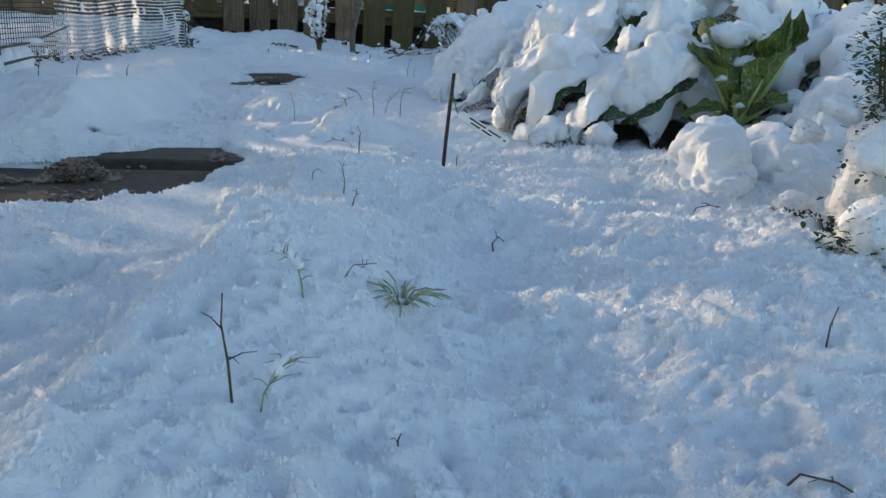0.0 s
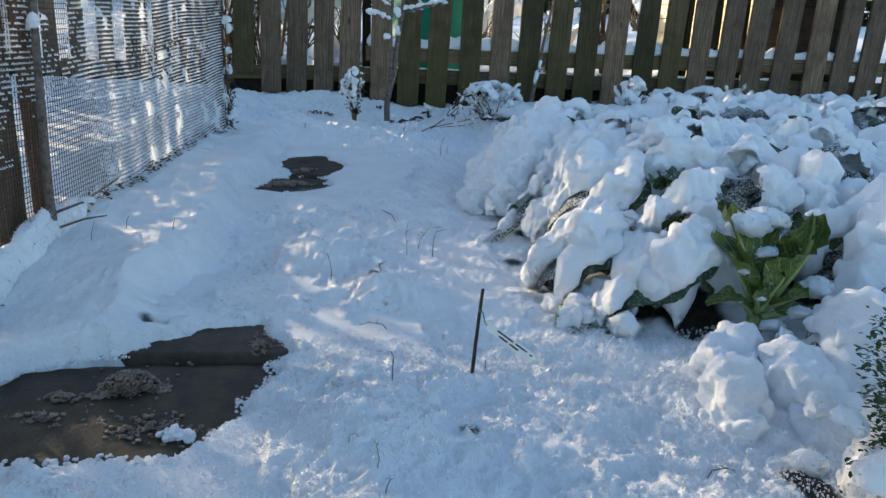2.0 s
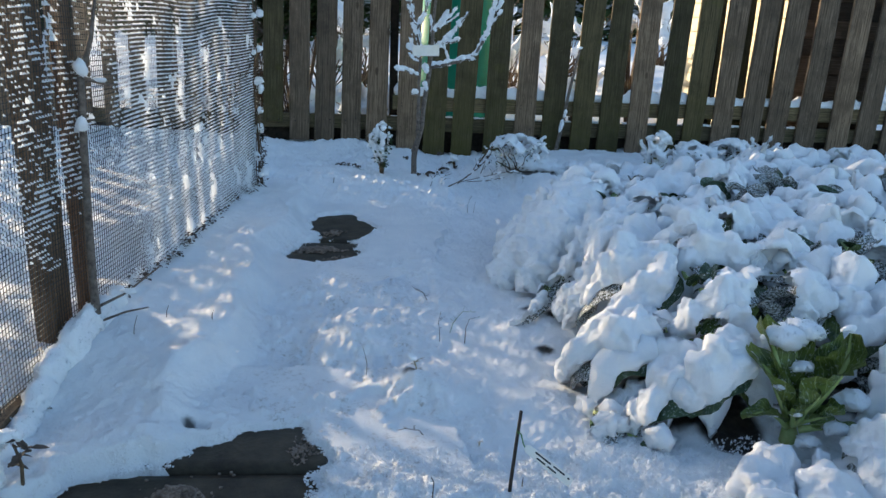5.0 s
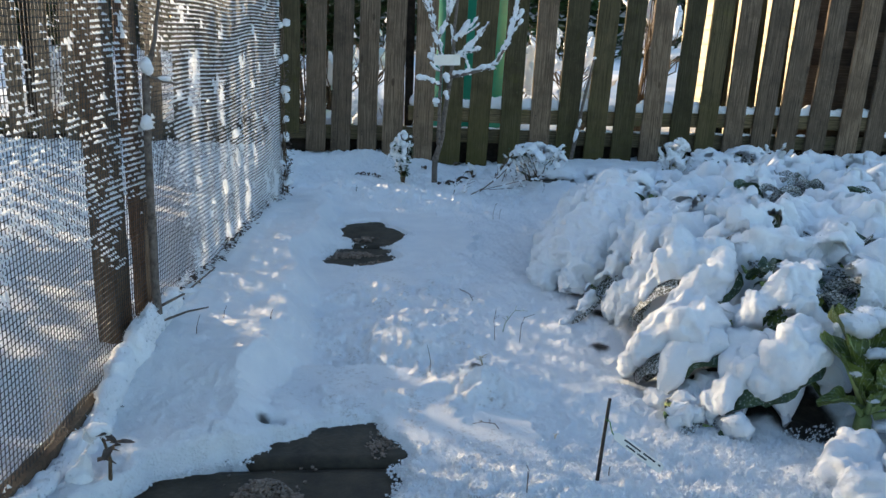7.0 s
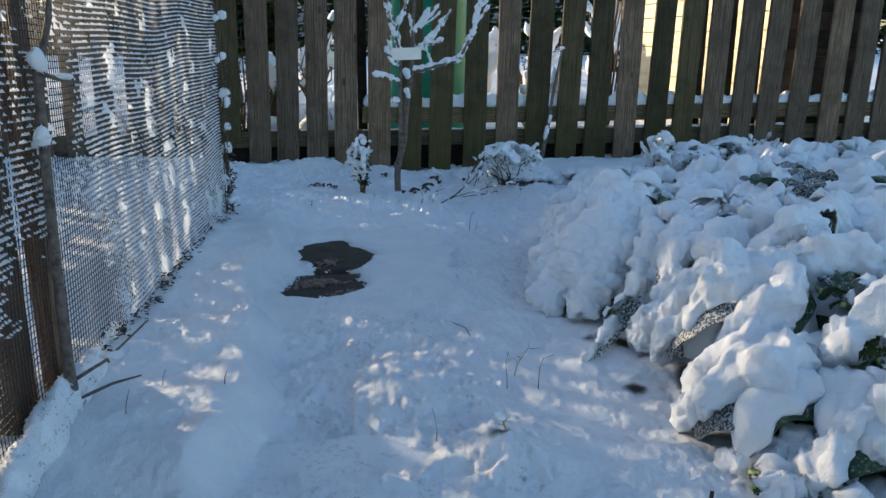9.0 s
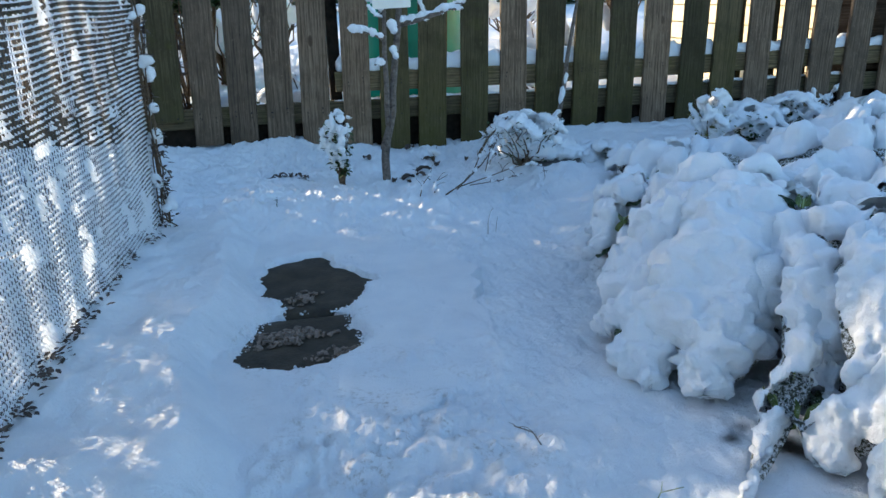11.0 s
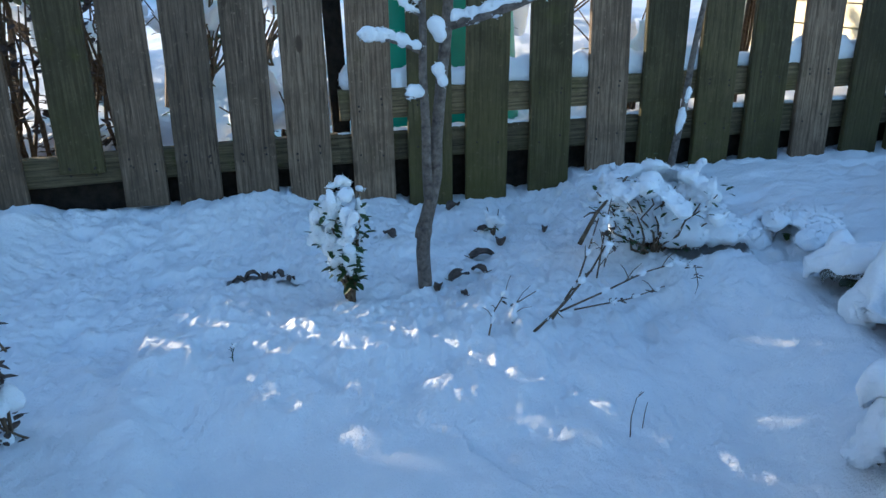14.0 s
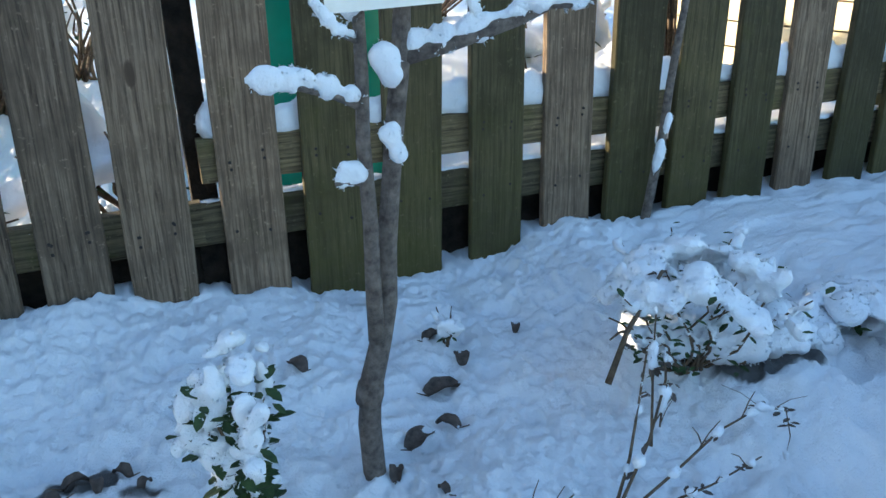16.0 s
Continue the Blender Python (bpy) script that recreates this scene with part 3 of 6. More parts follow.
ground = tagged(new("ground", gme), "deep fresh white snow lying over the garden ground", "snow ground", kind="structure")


def gz(x, y):
    return float(ground_height(np.array([x]), np.array([y]))[0][0])


# ---- paving slabs ----
def paving_slab(x0, x1, y0, y1, top, tilt, seed, label):
    rng = random.Random(seed)
    nxs, nys = 28, 22
    cx, cy = (x0 + x1) / 2, (y0 + y1) / 2
    e = thing("paving_slab", (cx, cy, top), label, "paving slab", "stepping slabs")
    v, f = [], []
    for j in range(nys + 1):
        for i in range(nxs + 1):
            u, w = i / nxs, j / nys
            x, y = x0 + (x1 - x0) * u, y0 + (y1 - y0) * w
            edge = min(u, 1 - u) * (x1 - x0), min(w, 1 - w) * (y1 - y0)
            drop = 0.006 * max(0, 1 - min(edge) / 0.008)
            z = -drop + 0.0025 * float(vnoise([x], [y], 0, 0.09, seed)[0]) + tilt * (y - cy)
            v.append((x - cx, y - cy, z))
    for j in range(nys):
        for i in range(nxs):
            a = j * (nxs + 1) + i
            f.append((a, a + 1, a + nxs + 2, a + nxs + 1))
    rim = [i for i in range(nxs + 1)] + [j * (nxs + 1) + nxs for j in range(1, nys + 1)] + [nys * (nxs + 1) + i for i in range(nxs - 1, -1, -1)] + [j * (nxs + 1) for j in range(nys - 1, 0, -1)]
    k = len(v)
    v += [(v[i][0], v[i][1], -0.06) for i in rim]
    for n in range(len(rim)):
        m = (n + 1) % len(rim)
        f.append((rim[n], k + n, k + m, rim[m]))
    mesh_object("slab", v, f, M_SLAB, e)
    return e


paving_slab(-1.02, -0.10, 0.98, 1.515, -0.042, 0.0, 3, "dark wet stone paving slab partly cleared of snow")
paving_slab(-0.62, -0.185, 1.528, 1.74, -0.030, 0.0, 4, "dark wet stone slab edge emerging from the snow")
paving_slab(-0.57, -0.10, 3.205, 3.67, -0.026, 0.0, 5, "dark stepping slab showing through melted snow")
paving_slab(-0.56, -0.10, 2.76, 3.185, -0.034, 0.0, 6, "rough dark stepping slab with gritty crumbs")


def crumbs(name, cx, cy, z, rx, ry, height, count, seed, label, size=(0.004, 0.009), mat=None):
    rng = random.Random(seed)
    s = Shape()
    for _ in range(count):
        a = rng.uniform(0, 6.283)
        r = rng.random() ** 0.7 * (0.85 + 0.28 * math.sin(2 * a + seed) + 0.22 * math.sin(5 * a + 2 * seed))
        x, y = cx + rx * r * math.cos(a), cy + ry * r * math.sin(a)
        q = rng.uniform(*size)
        zz = z + q * 0.4 + height * max(0, 1 - r * r) * rng.random()
        s.lump((x, y, zz), (q * rng.uniform(0.8, 1.3), q * rng.uniform(0.8, 1.3), q * rng.uniform(0.5, 0.9)), rng, 1)
    ob = s.make(name, mat or M_ICE, shade=False)
    return tagged(ob, label, "ice crumbs", kind="stuff")


crumbs("ice_crumbs", -0.475, 1.405, -0.042, 0.060, 0.05, 0.036, 1300, 1, "heap of brownish icy crumbs on the wet slab", (0.0020, 0.0048))
crumbs("ice_crumbs", -0.59, 1.37, -0.042, 0.03, 0.022, 0.010, 110, 2, "small cluster of icy crumbs on the slab", (0.002, 0.005))
crumbs("ice_crumbs", -0.60, 1.30, -0.042, 0.05, 0.03, 0.003, 60, 3, "scattered icy grains on the slab", (0.002, 0.006))
crumbs("ice_crumbs", -0.47, 1.39, -0.042, 0.16, 0.12, 0.001, 70, 11, "scattered icy grains on the slab", (0.0015, 0.005))
crumbs("ice_crumbs", -0.40, 1.26, -0.042, 0.12, 0.05, 0.004, 200, 4, "scattered icy grains on the slab", (0.0018, 0.005))
crumbs("ice_crumbs", -0.25, 1.59, -0.030, 0.045, 0.05, 0.003, 200, 5, "icy grains at the slab's snowy edge", (0.0015, 0.0035))
crumbs("ice_crumbs", -0.33, 3.28, -0.026, 0.05, 0.05, 0.006, 90, 6, "icy grains on the stepping slab", (0.003, 0.007))
crumbs("ice_crumbs", -0.37, 3.06, -0.034, 0.09, 0.06, 0.010, 320, 7, "gritty icy crumbs on the stepping slab", (0.003, 0.007))
crumbs("ice_crumbs", -0.24, 2.94, -0.03, 0.08, 0.05, 0.003, 220, 8, "icy grains at the slab's snowy edge", (0.002, 0.005))
crumbs("snow_crumbs", -0.35, 1.235, -0.042, 0.035, 0.018, 0.014, 60, 9, "white clump of snow on the slab", (0.004, 0.009), M_SNOWCAP)
crumbs("snow_crumbs", -0.43, 1.15, -0.042, 0.20, 0.03, 0.006, 160, 10, "crumbled snow along the slab's edge", (0.003, 0.007), M_SNOWCAP)

# near-black wood; on the fence posts it stands in for shading
M_DARKBOARD = plain_material("sodden_board", (0.012, 0.010, 0.008), (0.035, 0.027, 0.020), 30, 0.9, 0.8, 0.006, 0.15)

# crumbling snow round the bare slabs
_r = np.random.RandomState(12)
_x, _y = _r.uniform(-0.85, -0.05, 60000), np.concatenate([_r.uniform(1.02, 1.75, 36000), _r.uniform(2.8, 3.7, 24000)])
_h, _, _sd = ground_height(_x, _y)
_ok = (np.abs(_sd - 0.004) < 0.020) & (_r.uniform(0, 1, len(_x)) < np.exp(-np.abs(_sd) / 0.010))
_rng = random.Random(13)
_s = Shape()
for _px, _py, _ph in list(zip(_x[_ok], _y[_ok], _h[_ok]))[:2600]:
    _q = _rng.uniform(0.0015, 0.0045)
    _s.lump((_px, _py, max(_ph, -0.036) + _q * 0.4), (_q, _q * _rng.uniform(0.7, 1.2), _q * 0.8), _rng, 1)
tagged(_s.make("snow_fringe", M_SNOWCAP, shade=False), "crumbly snow grains fringing the bare slabs", "snow", kind="stuff")

# ---- picket fence ----
FENCE_Y, TOP = 4.97, 1.47
fence = thing("picket_fence", (0, FENCE_Y, 0), "weathered grey-brown wooden picket fence with snow on its rails", "fence")


def picket_mesh(width, z0, z1, thick, seed):
    """A sawn board with uneven edges, rounded arrises and a split foot."""
    rng = random.Random(seed)
    n = 16
    v, f = [], []
    wob = [rng.uniform(-1, 1) for _ in range(3)]
    for i in range(n + 1):
        t = i / n
        z = z0 + (z1 - z0) * t
        l = -width / 2 + 0.003 * math.sin(3 * t + wob[0] * 3) + rng.uniform(-0.0012, 0.0012)
        r = width / 2 + 0.003 * math.sin(4 * t + wob[1] * 3) + rng.uniform(-0.0012, 0.0012)
        bow = 0.006 * wob[2] * math.sin(math.pi * t)
        c = 0.003
        v += [(l + c, bow - thick / 2, z), (r - c, bow - thick / 2, z), (r, bow - thick / 2 + c, z), (r, bow + thick / 2, z), (l, bow + thick / 2, z), (l, bow - thick / 2 + c, z)]
    for i in range(n):
        for k in range(6):
            a, b = i * 6 + k, i * 6 + (k + 1) % 6
            f.append((a, b, b + 6, a + 6))
    f.append(tuple(range(5, -1, -1)))
    f.append(tuple(n * 6 + k for k in range(6)))
    me = bpy.data.meshes.new("picket")
    me.from_pydata(v, [], f)
    me.update()
    return me


LEFT_C = [-0.838, -0.676, -0.519, -0.357, -0.197]
RIGHT_C = [-0.008, 0.167, 0.350, 0.545, 0.735, 0.913, 1.105, 1.280, 1.461, 1.652, 1.825, 2.01, 2.20, 2.37, 2.57, 2.79]
NLEFT = 42
FOOT = {0: 0.215, 1: 0.10, 2: 0.04, 3: 0.02, 4: 0.02}
cents = [LEFT_C[0] - 0.163 * k for k in range(NLEFT, 2, -1)] + [-1.180, -1.036] + LEFT_C + RIGHT_C + [2.79 + 0.183 * k for k in range(1, 14)]
for i, cx in enumerate(cents):
    k = i - NLEFT
    # far-left pickets stay unseen; their width sets how much sun passes
    wide = (0.100 if k < -20 else 0.084 if k < 0 else 0.121) if k < 5 else 0.131
    foot = FOOT.get(k, 0.0)
    me = picket_mesh(wide, foot, TOP + 0.02 * math.sin(i * 2.3), 0.020, 100 + i)
    me.materials.append(M_PICKET if (k < 6 and k != 0) or k in (9, 13) or k > 15 else M_PICKET_GREEN)
    ob = new("picket", me)
    ob.parent = fence
    lean = 1.4 + 0.35 * math.sin(i * 1.7) + (0.5 if k in (1, 2) else 0)
    ob.matrix_basis = pose(cx - 0.5 * math.tan(radians(lean)), 0.004 * math.sin(i * 3.1), 0, 0, lean, 0)


def rail(x0, x1, z0, z1, y0, y1, name="rail"):
    s = Shape()
    n = max(2, int((x1 - x0) / 0.25))
    v, f = [], []
    for i in range(n + 1):
        x = x0 + (x1 - x0) * i / n
        dz = 0.005 * math.sin(x * 2.1 + z0 * 9)
        for y, z in ((y0, z0 + 0.004), (y0 + 0.004, z0), (y1 - 0.004, z0), (y1, z0 + 0.004), (y1, z1 - 0.004), (y1 - 0.004, z1), (y0 + 0.004, z1), (y0, z1 - 0.004)):
            v.append((x, y, z + dz))
    for i in range(n):
        for k in range(8):
            a, b = i * 8 + k, i * 8 + (k + 1) % 8
            f.append((a, b, b + 8, a + 8))
    f.append(tuple(range(7, -1, -1)))
    f.append(tuple(n * 8 + k for k in range(8)))
    s.add(v, f)
    return s.make(name, M_RAIL, fence, shade=False)


rail(-7.6, -0.115, 0.175, 0.262, 0.012, 0.05)
rail(-0.105, 5.2, 0.302, 0.392, 0.012, 0.05)
rail(-0.30, 5.2, 0.168, 0.258, 0.016, 0.054)
rail(-7.6, 5.2, 1.27, 1.36, 0.012, 0.05)
# added boards: fill the dark gap below the rails and stop sun there
for gx0, gx1 in ((-7.6, -4.7), (-4.69, -2.3), (-2.29, -0.11), (-0.10, 1.9), (1.91, 5.2)):
    ob = rail(gx0, gx1, -0.06, 0.185, 0.062, 0.095, "gravel_board")
    ob.data.materials[0] = M_DARKBOARD
# posts: their shading is put into the near-black colour
for px in (-7.0, -4.7, -2.4, -0.105, 1.9, 3.8):
    s = Shape().box((px - 0.022, 0.055, -0.1), (px + 0.03, 0.12, TOP + 0.03))
    s.make("post", M_DARKBOARD, fence, shade=False)
# rusty nail heads where the nearest pickets cross the rails
_n = Shape()
_n.tube([(0, 0, 0), (0, -0.0022, 0)], [0.0034, 0.0030], 7)
nail_mesh = _n.make("nail", plain_material("rusty_nail", (0.012, 0.010, 0.009), (0.03, 0.022, 0.018), 80, 0.8), fence, shade=False)
nail_mesh.location = (cents[NLEFT + 1] - 0.03, -0.0105, 0.22)
for i, cx in enumerate(cents):
    k = i - NLEFT
    if not 0 <= k <= 13:
        continue
    for nz in ((0.215, 0.235) if k < 5 else (0.345, 0.36)) + (0.205,):
        for side in (-1, 1):
            ob = new("nail", nail_mesh.data)
            ob.parent = fence
            ob.location = (cx + side * 0.034 + 0.004 * math.sin(i * 7 + nz * 40) + (nz - 0.5) * 0.025, -0.0105 + 0.004 * math.sin(i * 3.1), nz + 0.012 * math.sin(i * 5 + side + nz * 9) + (0.03 if nz < 0.21 and k < 5 else 0))
# boards nailed on the far side, each closing a gap
for bx in (1.915, 2.105, 2.285):
    me = picket_mesh(0.125, 0.05, TOP, 0.02, 300 + int(bx * 100))
    me.materials.append(M_PICKET_GREEN)
    ob = new("back_board", me)
    ob.parent = fence
    ob.location = (bx - 0.01, 0.085, 0)

# snow lying along the rails
def rail_snow(x0, x1, z, depth, seed, y=FENCE_Y + 0.035):
    rng = random.Random(seed)
    blobs = []
    x = x0
    while x < x1:
        h = depth * rng.uniform(0.6, 1.15)
        blobs.append(((x, y + rng.uniform(-0.004, 0.006), z + h * 0.35), (0.045, 0.026, h * 0.62), 0, rng.uniform(-8, 8)))
        x += rng.uniform(0.04, 0.06)
    return pillow("rail_snow", blobs, 0.011, 0.003, seed, fence, "ridge of snow along the rail", origin=(0, FENCE_Y, 0))


rail_snow(-2.6, -0.13, 0.247, 0.010, 1)
rail_snow(-0.06, 3.2, 0.392, 0.075, 2)
rail_snow(-0.1, 2.6, 0.255, 0.016, 3)

# ---- wire mesh fence ----
NET_A, NET_B = Vector((-0.755, 3.84, 0)), Vector((-0.925, 0.80, 0))   # far and near end
NET_D = (NET_B - NET_A).normalized()
NET_L = (NET_B - NET_A).length
NET_TOP = 1.55
netf = thing("wire_mesh_fence", tuple(NET_A), "galvanised wire mesh panel caked with rows of snow", "wire fence")


def net_at(s, z):
    """A point on the slightly slack mesh: s metres from the far end."""
    sag = 0.010 * math.sin(s * 2.3 + z * 3.1) + 0.006 * math.sin(s * 6.1 - z * 5)
    p = NET_D * s
    return Vector((p.x + sag, p.y, z + 0.007 * math.sin(s * 3.7 + z * 1.3) + 0.004 * math.sin(s * 9 + z * 4)))


CELL = 0.0127
wires = Shape()
rows = int(NET_TOP / CELL)
cols = int(NET_L / CELL)
for r in range(2, rows):
    pts = [net_at(s, r * CELL) for s in np.linspace(0, NET_L, 34)]
    wires.tube(pts, 0.0011, 3)
for c in range(cols):
    pts = [net_at(c * CELL, z) for z in np.linspace(0.02, NET_TOP, 12)]
    wires.tube(pts, 0.0011, 3)
wires.make("mesh", M_WIRE, netf, "fine square galvanised mesh", shade=False)

rng = random.Random(5)
S, Z = np.meshgrid(np.arange(cols) * CELL, np.arange(2, rows) * CELL)
near_end = smooth(1.25, 1.65, S)
cover = 0.60 - 0.08 * near_end + (0.16 + 0.16 * near_end) * vnoise(S, Z * 1.2, 0, 0.20, 41) + 0.28 * vnoise(S, Z, 0, 0.045, 42) - near_end * (0.12 + 0.52 * smooth(0.45, 0.3, Z))
low_net = smooth(0.24, 0.06, Z) * (1 - near_end)
foot_net = smooth(0.13, 0.07, Z) * smooth(1.9, 1.75, S)
cover = cover + 0.30 * low_net + 0.75 * foot_net * near_end
fill = 0.30 * low_net + 0.4 * foot_net * near_end + 0.8 * vnoise(S, Z, 0, 0.09, 43) + 0.7 * vnoise(S, Z, 0, 0.03, 44) + 0.22 * smooth(0.45, 0.1, Z) * (1 - near_end) - 0.15 * near_end + 0.25 * near_end * smooth(0.5, 0.9, Z)
crust = Shape()
for r in range(rows - 2):
    for c in range(cols):
        if cover[r, c] < 0.22 or rng.random() > 0.45 + cover[r, c] - 0.42 * near_end[r, c] * smooth(0.35, 0.6, Z[r, c]):
            continue
        s0 = c * CELL
        p = net_at(s0, (r + 2) * CELL)
        w = CELL * (rng.uniform(0.45, 0.8) if cover[r, c] > 0.5 else rng.uniform(0.25, 0.45))
        h = CELL * (rng.uniform(0.8, 1.25) if fill[r, c] > 0.78 else rng.uniform(0.16, 0.44))
        d = rng.uniform(0.0030, 0.0070) + (0.004 if fill[r, c] > 0.8 else 0)
        a, q = NET_D * w, Vector((d, 0, 0))
        dz = Vector((0, 0, -0.0015))
        top = Vector((rng.uniform(-0.001, 0.001), 0, h))
        v = [p - a + dz, p + q * 0.9 - a * 0.3 + dz, p + q + a * 0.4 + dz, p + a + dz, p - q + a * 0.2 + dz, p - q * 0.8 - a * 0.4 + dz, p + top - a * rng.uniform(0.1, 0.45), p + top * rng.uniform(0.8, 1) + a * rng.uniform(0.1, 0.45)]
        crust.add(v, [(0, 1, 6), (1, 2, 7, 6), (2, 3, 7), (5, 4, 3, 2, 1, 0)])
ob = crust.make("snow_crust", M_NETSNOW, netf, "rows of snow clinging to the wires", shade=False)
ob["kind"] = "stuff"


def post(x, y, w, d, z0, z1, mat, parent, name="post", lean=(0, 0)):
    s = Shape()
    n = 10
    v, f = [], []
    for i in range(n + 1):
        t = i / n
        z = z0 + (z1 - z0) * t
        ox, oy = lean[0] * t, lean[1] * t
        j = 0.0015 * math.sin(i * 5.3 + w * 90)
        c = 0.005
        for ax, ay in ((-w / 2 + c, -d / 2), (w / 2 - c, -d / 2), (w / 2, -d / 2 + c), (w / 2, d / 2 - c), (w / 2 - c, d / 2), (-w / 2 + c, d / 2), (-w / 2, d / 2 - c), (-w / 2, -d / 2 + c)):
            v.append((x + ox + ax + j, y + oy + ay, z))
    for i in range(n):
        for k in range(8):
            a, b = i * 8 + k, i * 8 + (k + 1) % 8
            f.append((a, b, b + 8, a + 8))
    f.append(tuple(range(7, -1, -1)))
    f.append(tuple(n * 8 + k for k in range(8)))
    s.add(v, f)
    return s.make(name, mat, parent, shade=False)


def net_local(s, off=0.0):
    p = NET_D * s
    return p.x - off, p.y


for s_at, w, d, off in ((0.0, 0.030, 0.035, 0.02), (1.88, 0.06, 0.085, 0.06), (1.76, 0.04, 0.05, 0.03)):
    px, py = net_local(s_at, off)
    post(px, py, w, d, -0.05, NET_TOP + 0.03, M_POST, netf)
s = Shape()
pts = [NET_D * q + Vector((-0.004, 0, 0.012)) for q in np.linspace(0.0, NET_L, 30)]
v, f = [], []
for i, p in enumerate(pts):
    for dx, dz in ((-0.014, -0.03), (0.014, -0.03), (0.014, 0.026), (-0.014, 0.03)):
        v.append((p.x + dx, p.y, p.z + dz + 0.004 * math.sin(i * 1.9)))
for i in range(len(pts) - 1):
    for k in range(4):
        a, b = i * 4 + k, i * 4 + (k + 1) % 4
        f.append((a, b, b + 4, a + 4))
f += [(3, 2, 1, 0), tuple(len(v) - 4 + k for k in range(4))]
s.add(v, f).make("base_board", M_POST, netf, "dark damp timber edging board", shade=False)

# ---- young tree ----
def sway(p0, p1, n, amp, rng):
    """A slightly crooked line from p0 to p1."""
    p0, p1 = Vector(p0), Vector(p1)
    out = []
    for i in range(n + 1):
        t = i / n
        p = p0.lerp(p1, t)
        if 0 < i < n:
            p += Vector((rng.uniform(-amp, amp), rng.uniform(-amp, amp), rng.uniform(-amp, amp) * 0.4))
        out.append(p)
    return out


def snow_on(pts, width, depth, seed, gap=0.15):
    """Blobs of snow lying along a branch."""
    rng = random.Random(seed)
    blobs = []
    for a, b in zip(pts[:-1], pts[1:]):
        L = (b - a).length
        n = max(1, int(L / (width * 0.65)))
        for i in range(n):
            if rng.random() < gap:
                continue
            p = a.lerp(b, (i + 0.5) / n)
            d = b - a
            end = min(1.0, 0.45 + 0.5 * min((p - pts[0]).length, (p - pts[-1]).length) / width)
            shift = rng.uniform(-0.25, 0.25) * width
            blobs.append(((p.x, p.y + shift, p.z + depth * 0.40), (width * rng.uniform(0.9, 1.5), width * rng.uniform(0.5, 0.9) * end, depth * rng.uniform(0.4, 0.95) * end), math.degrees(math.atan2(d.y, d.x)), -math.degrees(math.atan2(d.z, math.hypot(d.x, d.y)))))
    return blobs


TX, TY = 0.03, 4.30
tree = thing("young_tree", (TX, TY, 0.02), "slim young fruit tree with snow along its bare branches", "tree")
rng = random.Random(8)
o = Vector((TX, TY, 0.02))


def rel(pts):
    return [Vector(p) - o for p in pts]


trunk = [(0.020, 4.30, -0.05), (0.026, 4.30, 0.03), (0.024, 4.30, 0.12), (0.030, 4.30, 0.18), (0.050, 4.30, 0.25), (0.062, 4.30, 0.30), (0.066, 4.30, 0.38), (0.076, 4.30, 0.46), (0.085, 4.30, 0.53), (0.098, 4.30, 0.615), (0.105, 4.30, 0.70), (0.11, 4.30, 0.88), (0.13, 4.32, 1.1), (0.12, 4.3, 1.35)]
s = Shape().tube(rel(trunk), [0.0175, 0.0165, 0.016, 0.0165, 0.0145, 0.0135, 0.013, 0.0125, 0.0125, 0.012, 0.010, 0.008, 0.006, 0.004], 10)
s.tube(rel([(0.0245, 4.30, 0.155), (0.028, 4.30, 0.17), (0.031, 4.30, 0.185)]), [0.018, 0.0195, 0.018], 10)
s.make("trunk", M_BARK, tree)
branches = {
    "stem": [(0.042, 4.295, 0.25), (0.040, 4.287, 0.32), (0.042, 4.285, 0.42), (0.040, 4.285, 0.52), (0.044, 4.285, 0.60), (0.046, 4.285, 0.70), (0.0, 4.28, 0.85), (-0.03, 4.27, 1.0), (-0.04, 4.26, 1.2)],
    "right": [(0.100, 4.30, 0.615), (0.16, 4.29, 0.628), (0.24, 4.28, 0.65), (0.33, 4.27, 0.685), (0.39, 4.25, 0.80), (0.42, 4.24, 0.95), (0.44, 4.23, 1.15)],
    "left": [(0.040, 4.285, 0.565), (0.005, 4.275, 0.583), (-0.04, 4.26, 0.598), (-0.083, 4.25, 0.604)],
    "spur": [(0.041, 4.285, 0.474), (0.02, 4.28, 0.476), (0.0, 4.275, 0.478)],
    "upper": [(0.106, 4.30, 0.70), (0.17, 4.29, 0.75), (0.23, 4.28, 0.82), (0.29, 4.27, 0.90)],
    "tip": [(0.02, 4.28, 0.80), (0.06, 4.27, 0.88), (0.09, 4.27, 1.0), (0.10, 4.26, 1.15)],
    "sidea": [(0.24, 4.28, 0.655), (0.28, 4.27, 0.665), (0.33, 4.26, 0.662)],
    "sideb": [(0.17, 4.29, 0.75), (0.21, 4.28, 0.745), (0.25, 4.27, 0.765)],
    "sidec": [(0.108, 4.30, 0.80), (0.15, 4.29, 0.83), (0.18, 4.28, 0.90)],
    "sided": [(0.044, 4.285, 0.66), (0.015, 4.28, 0.70), (-0.03, 4.27, 0.715)],
    "tipb": [(-0.02, 4.275, 0.93), (-0.06, 4.26, 1.0), (-0.08, 4.25, 1.12)],
}
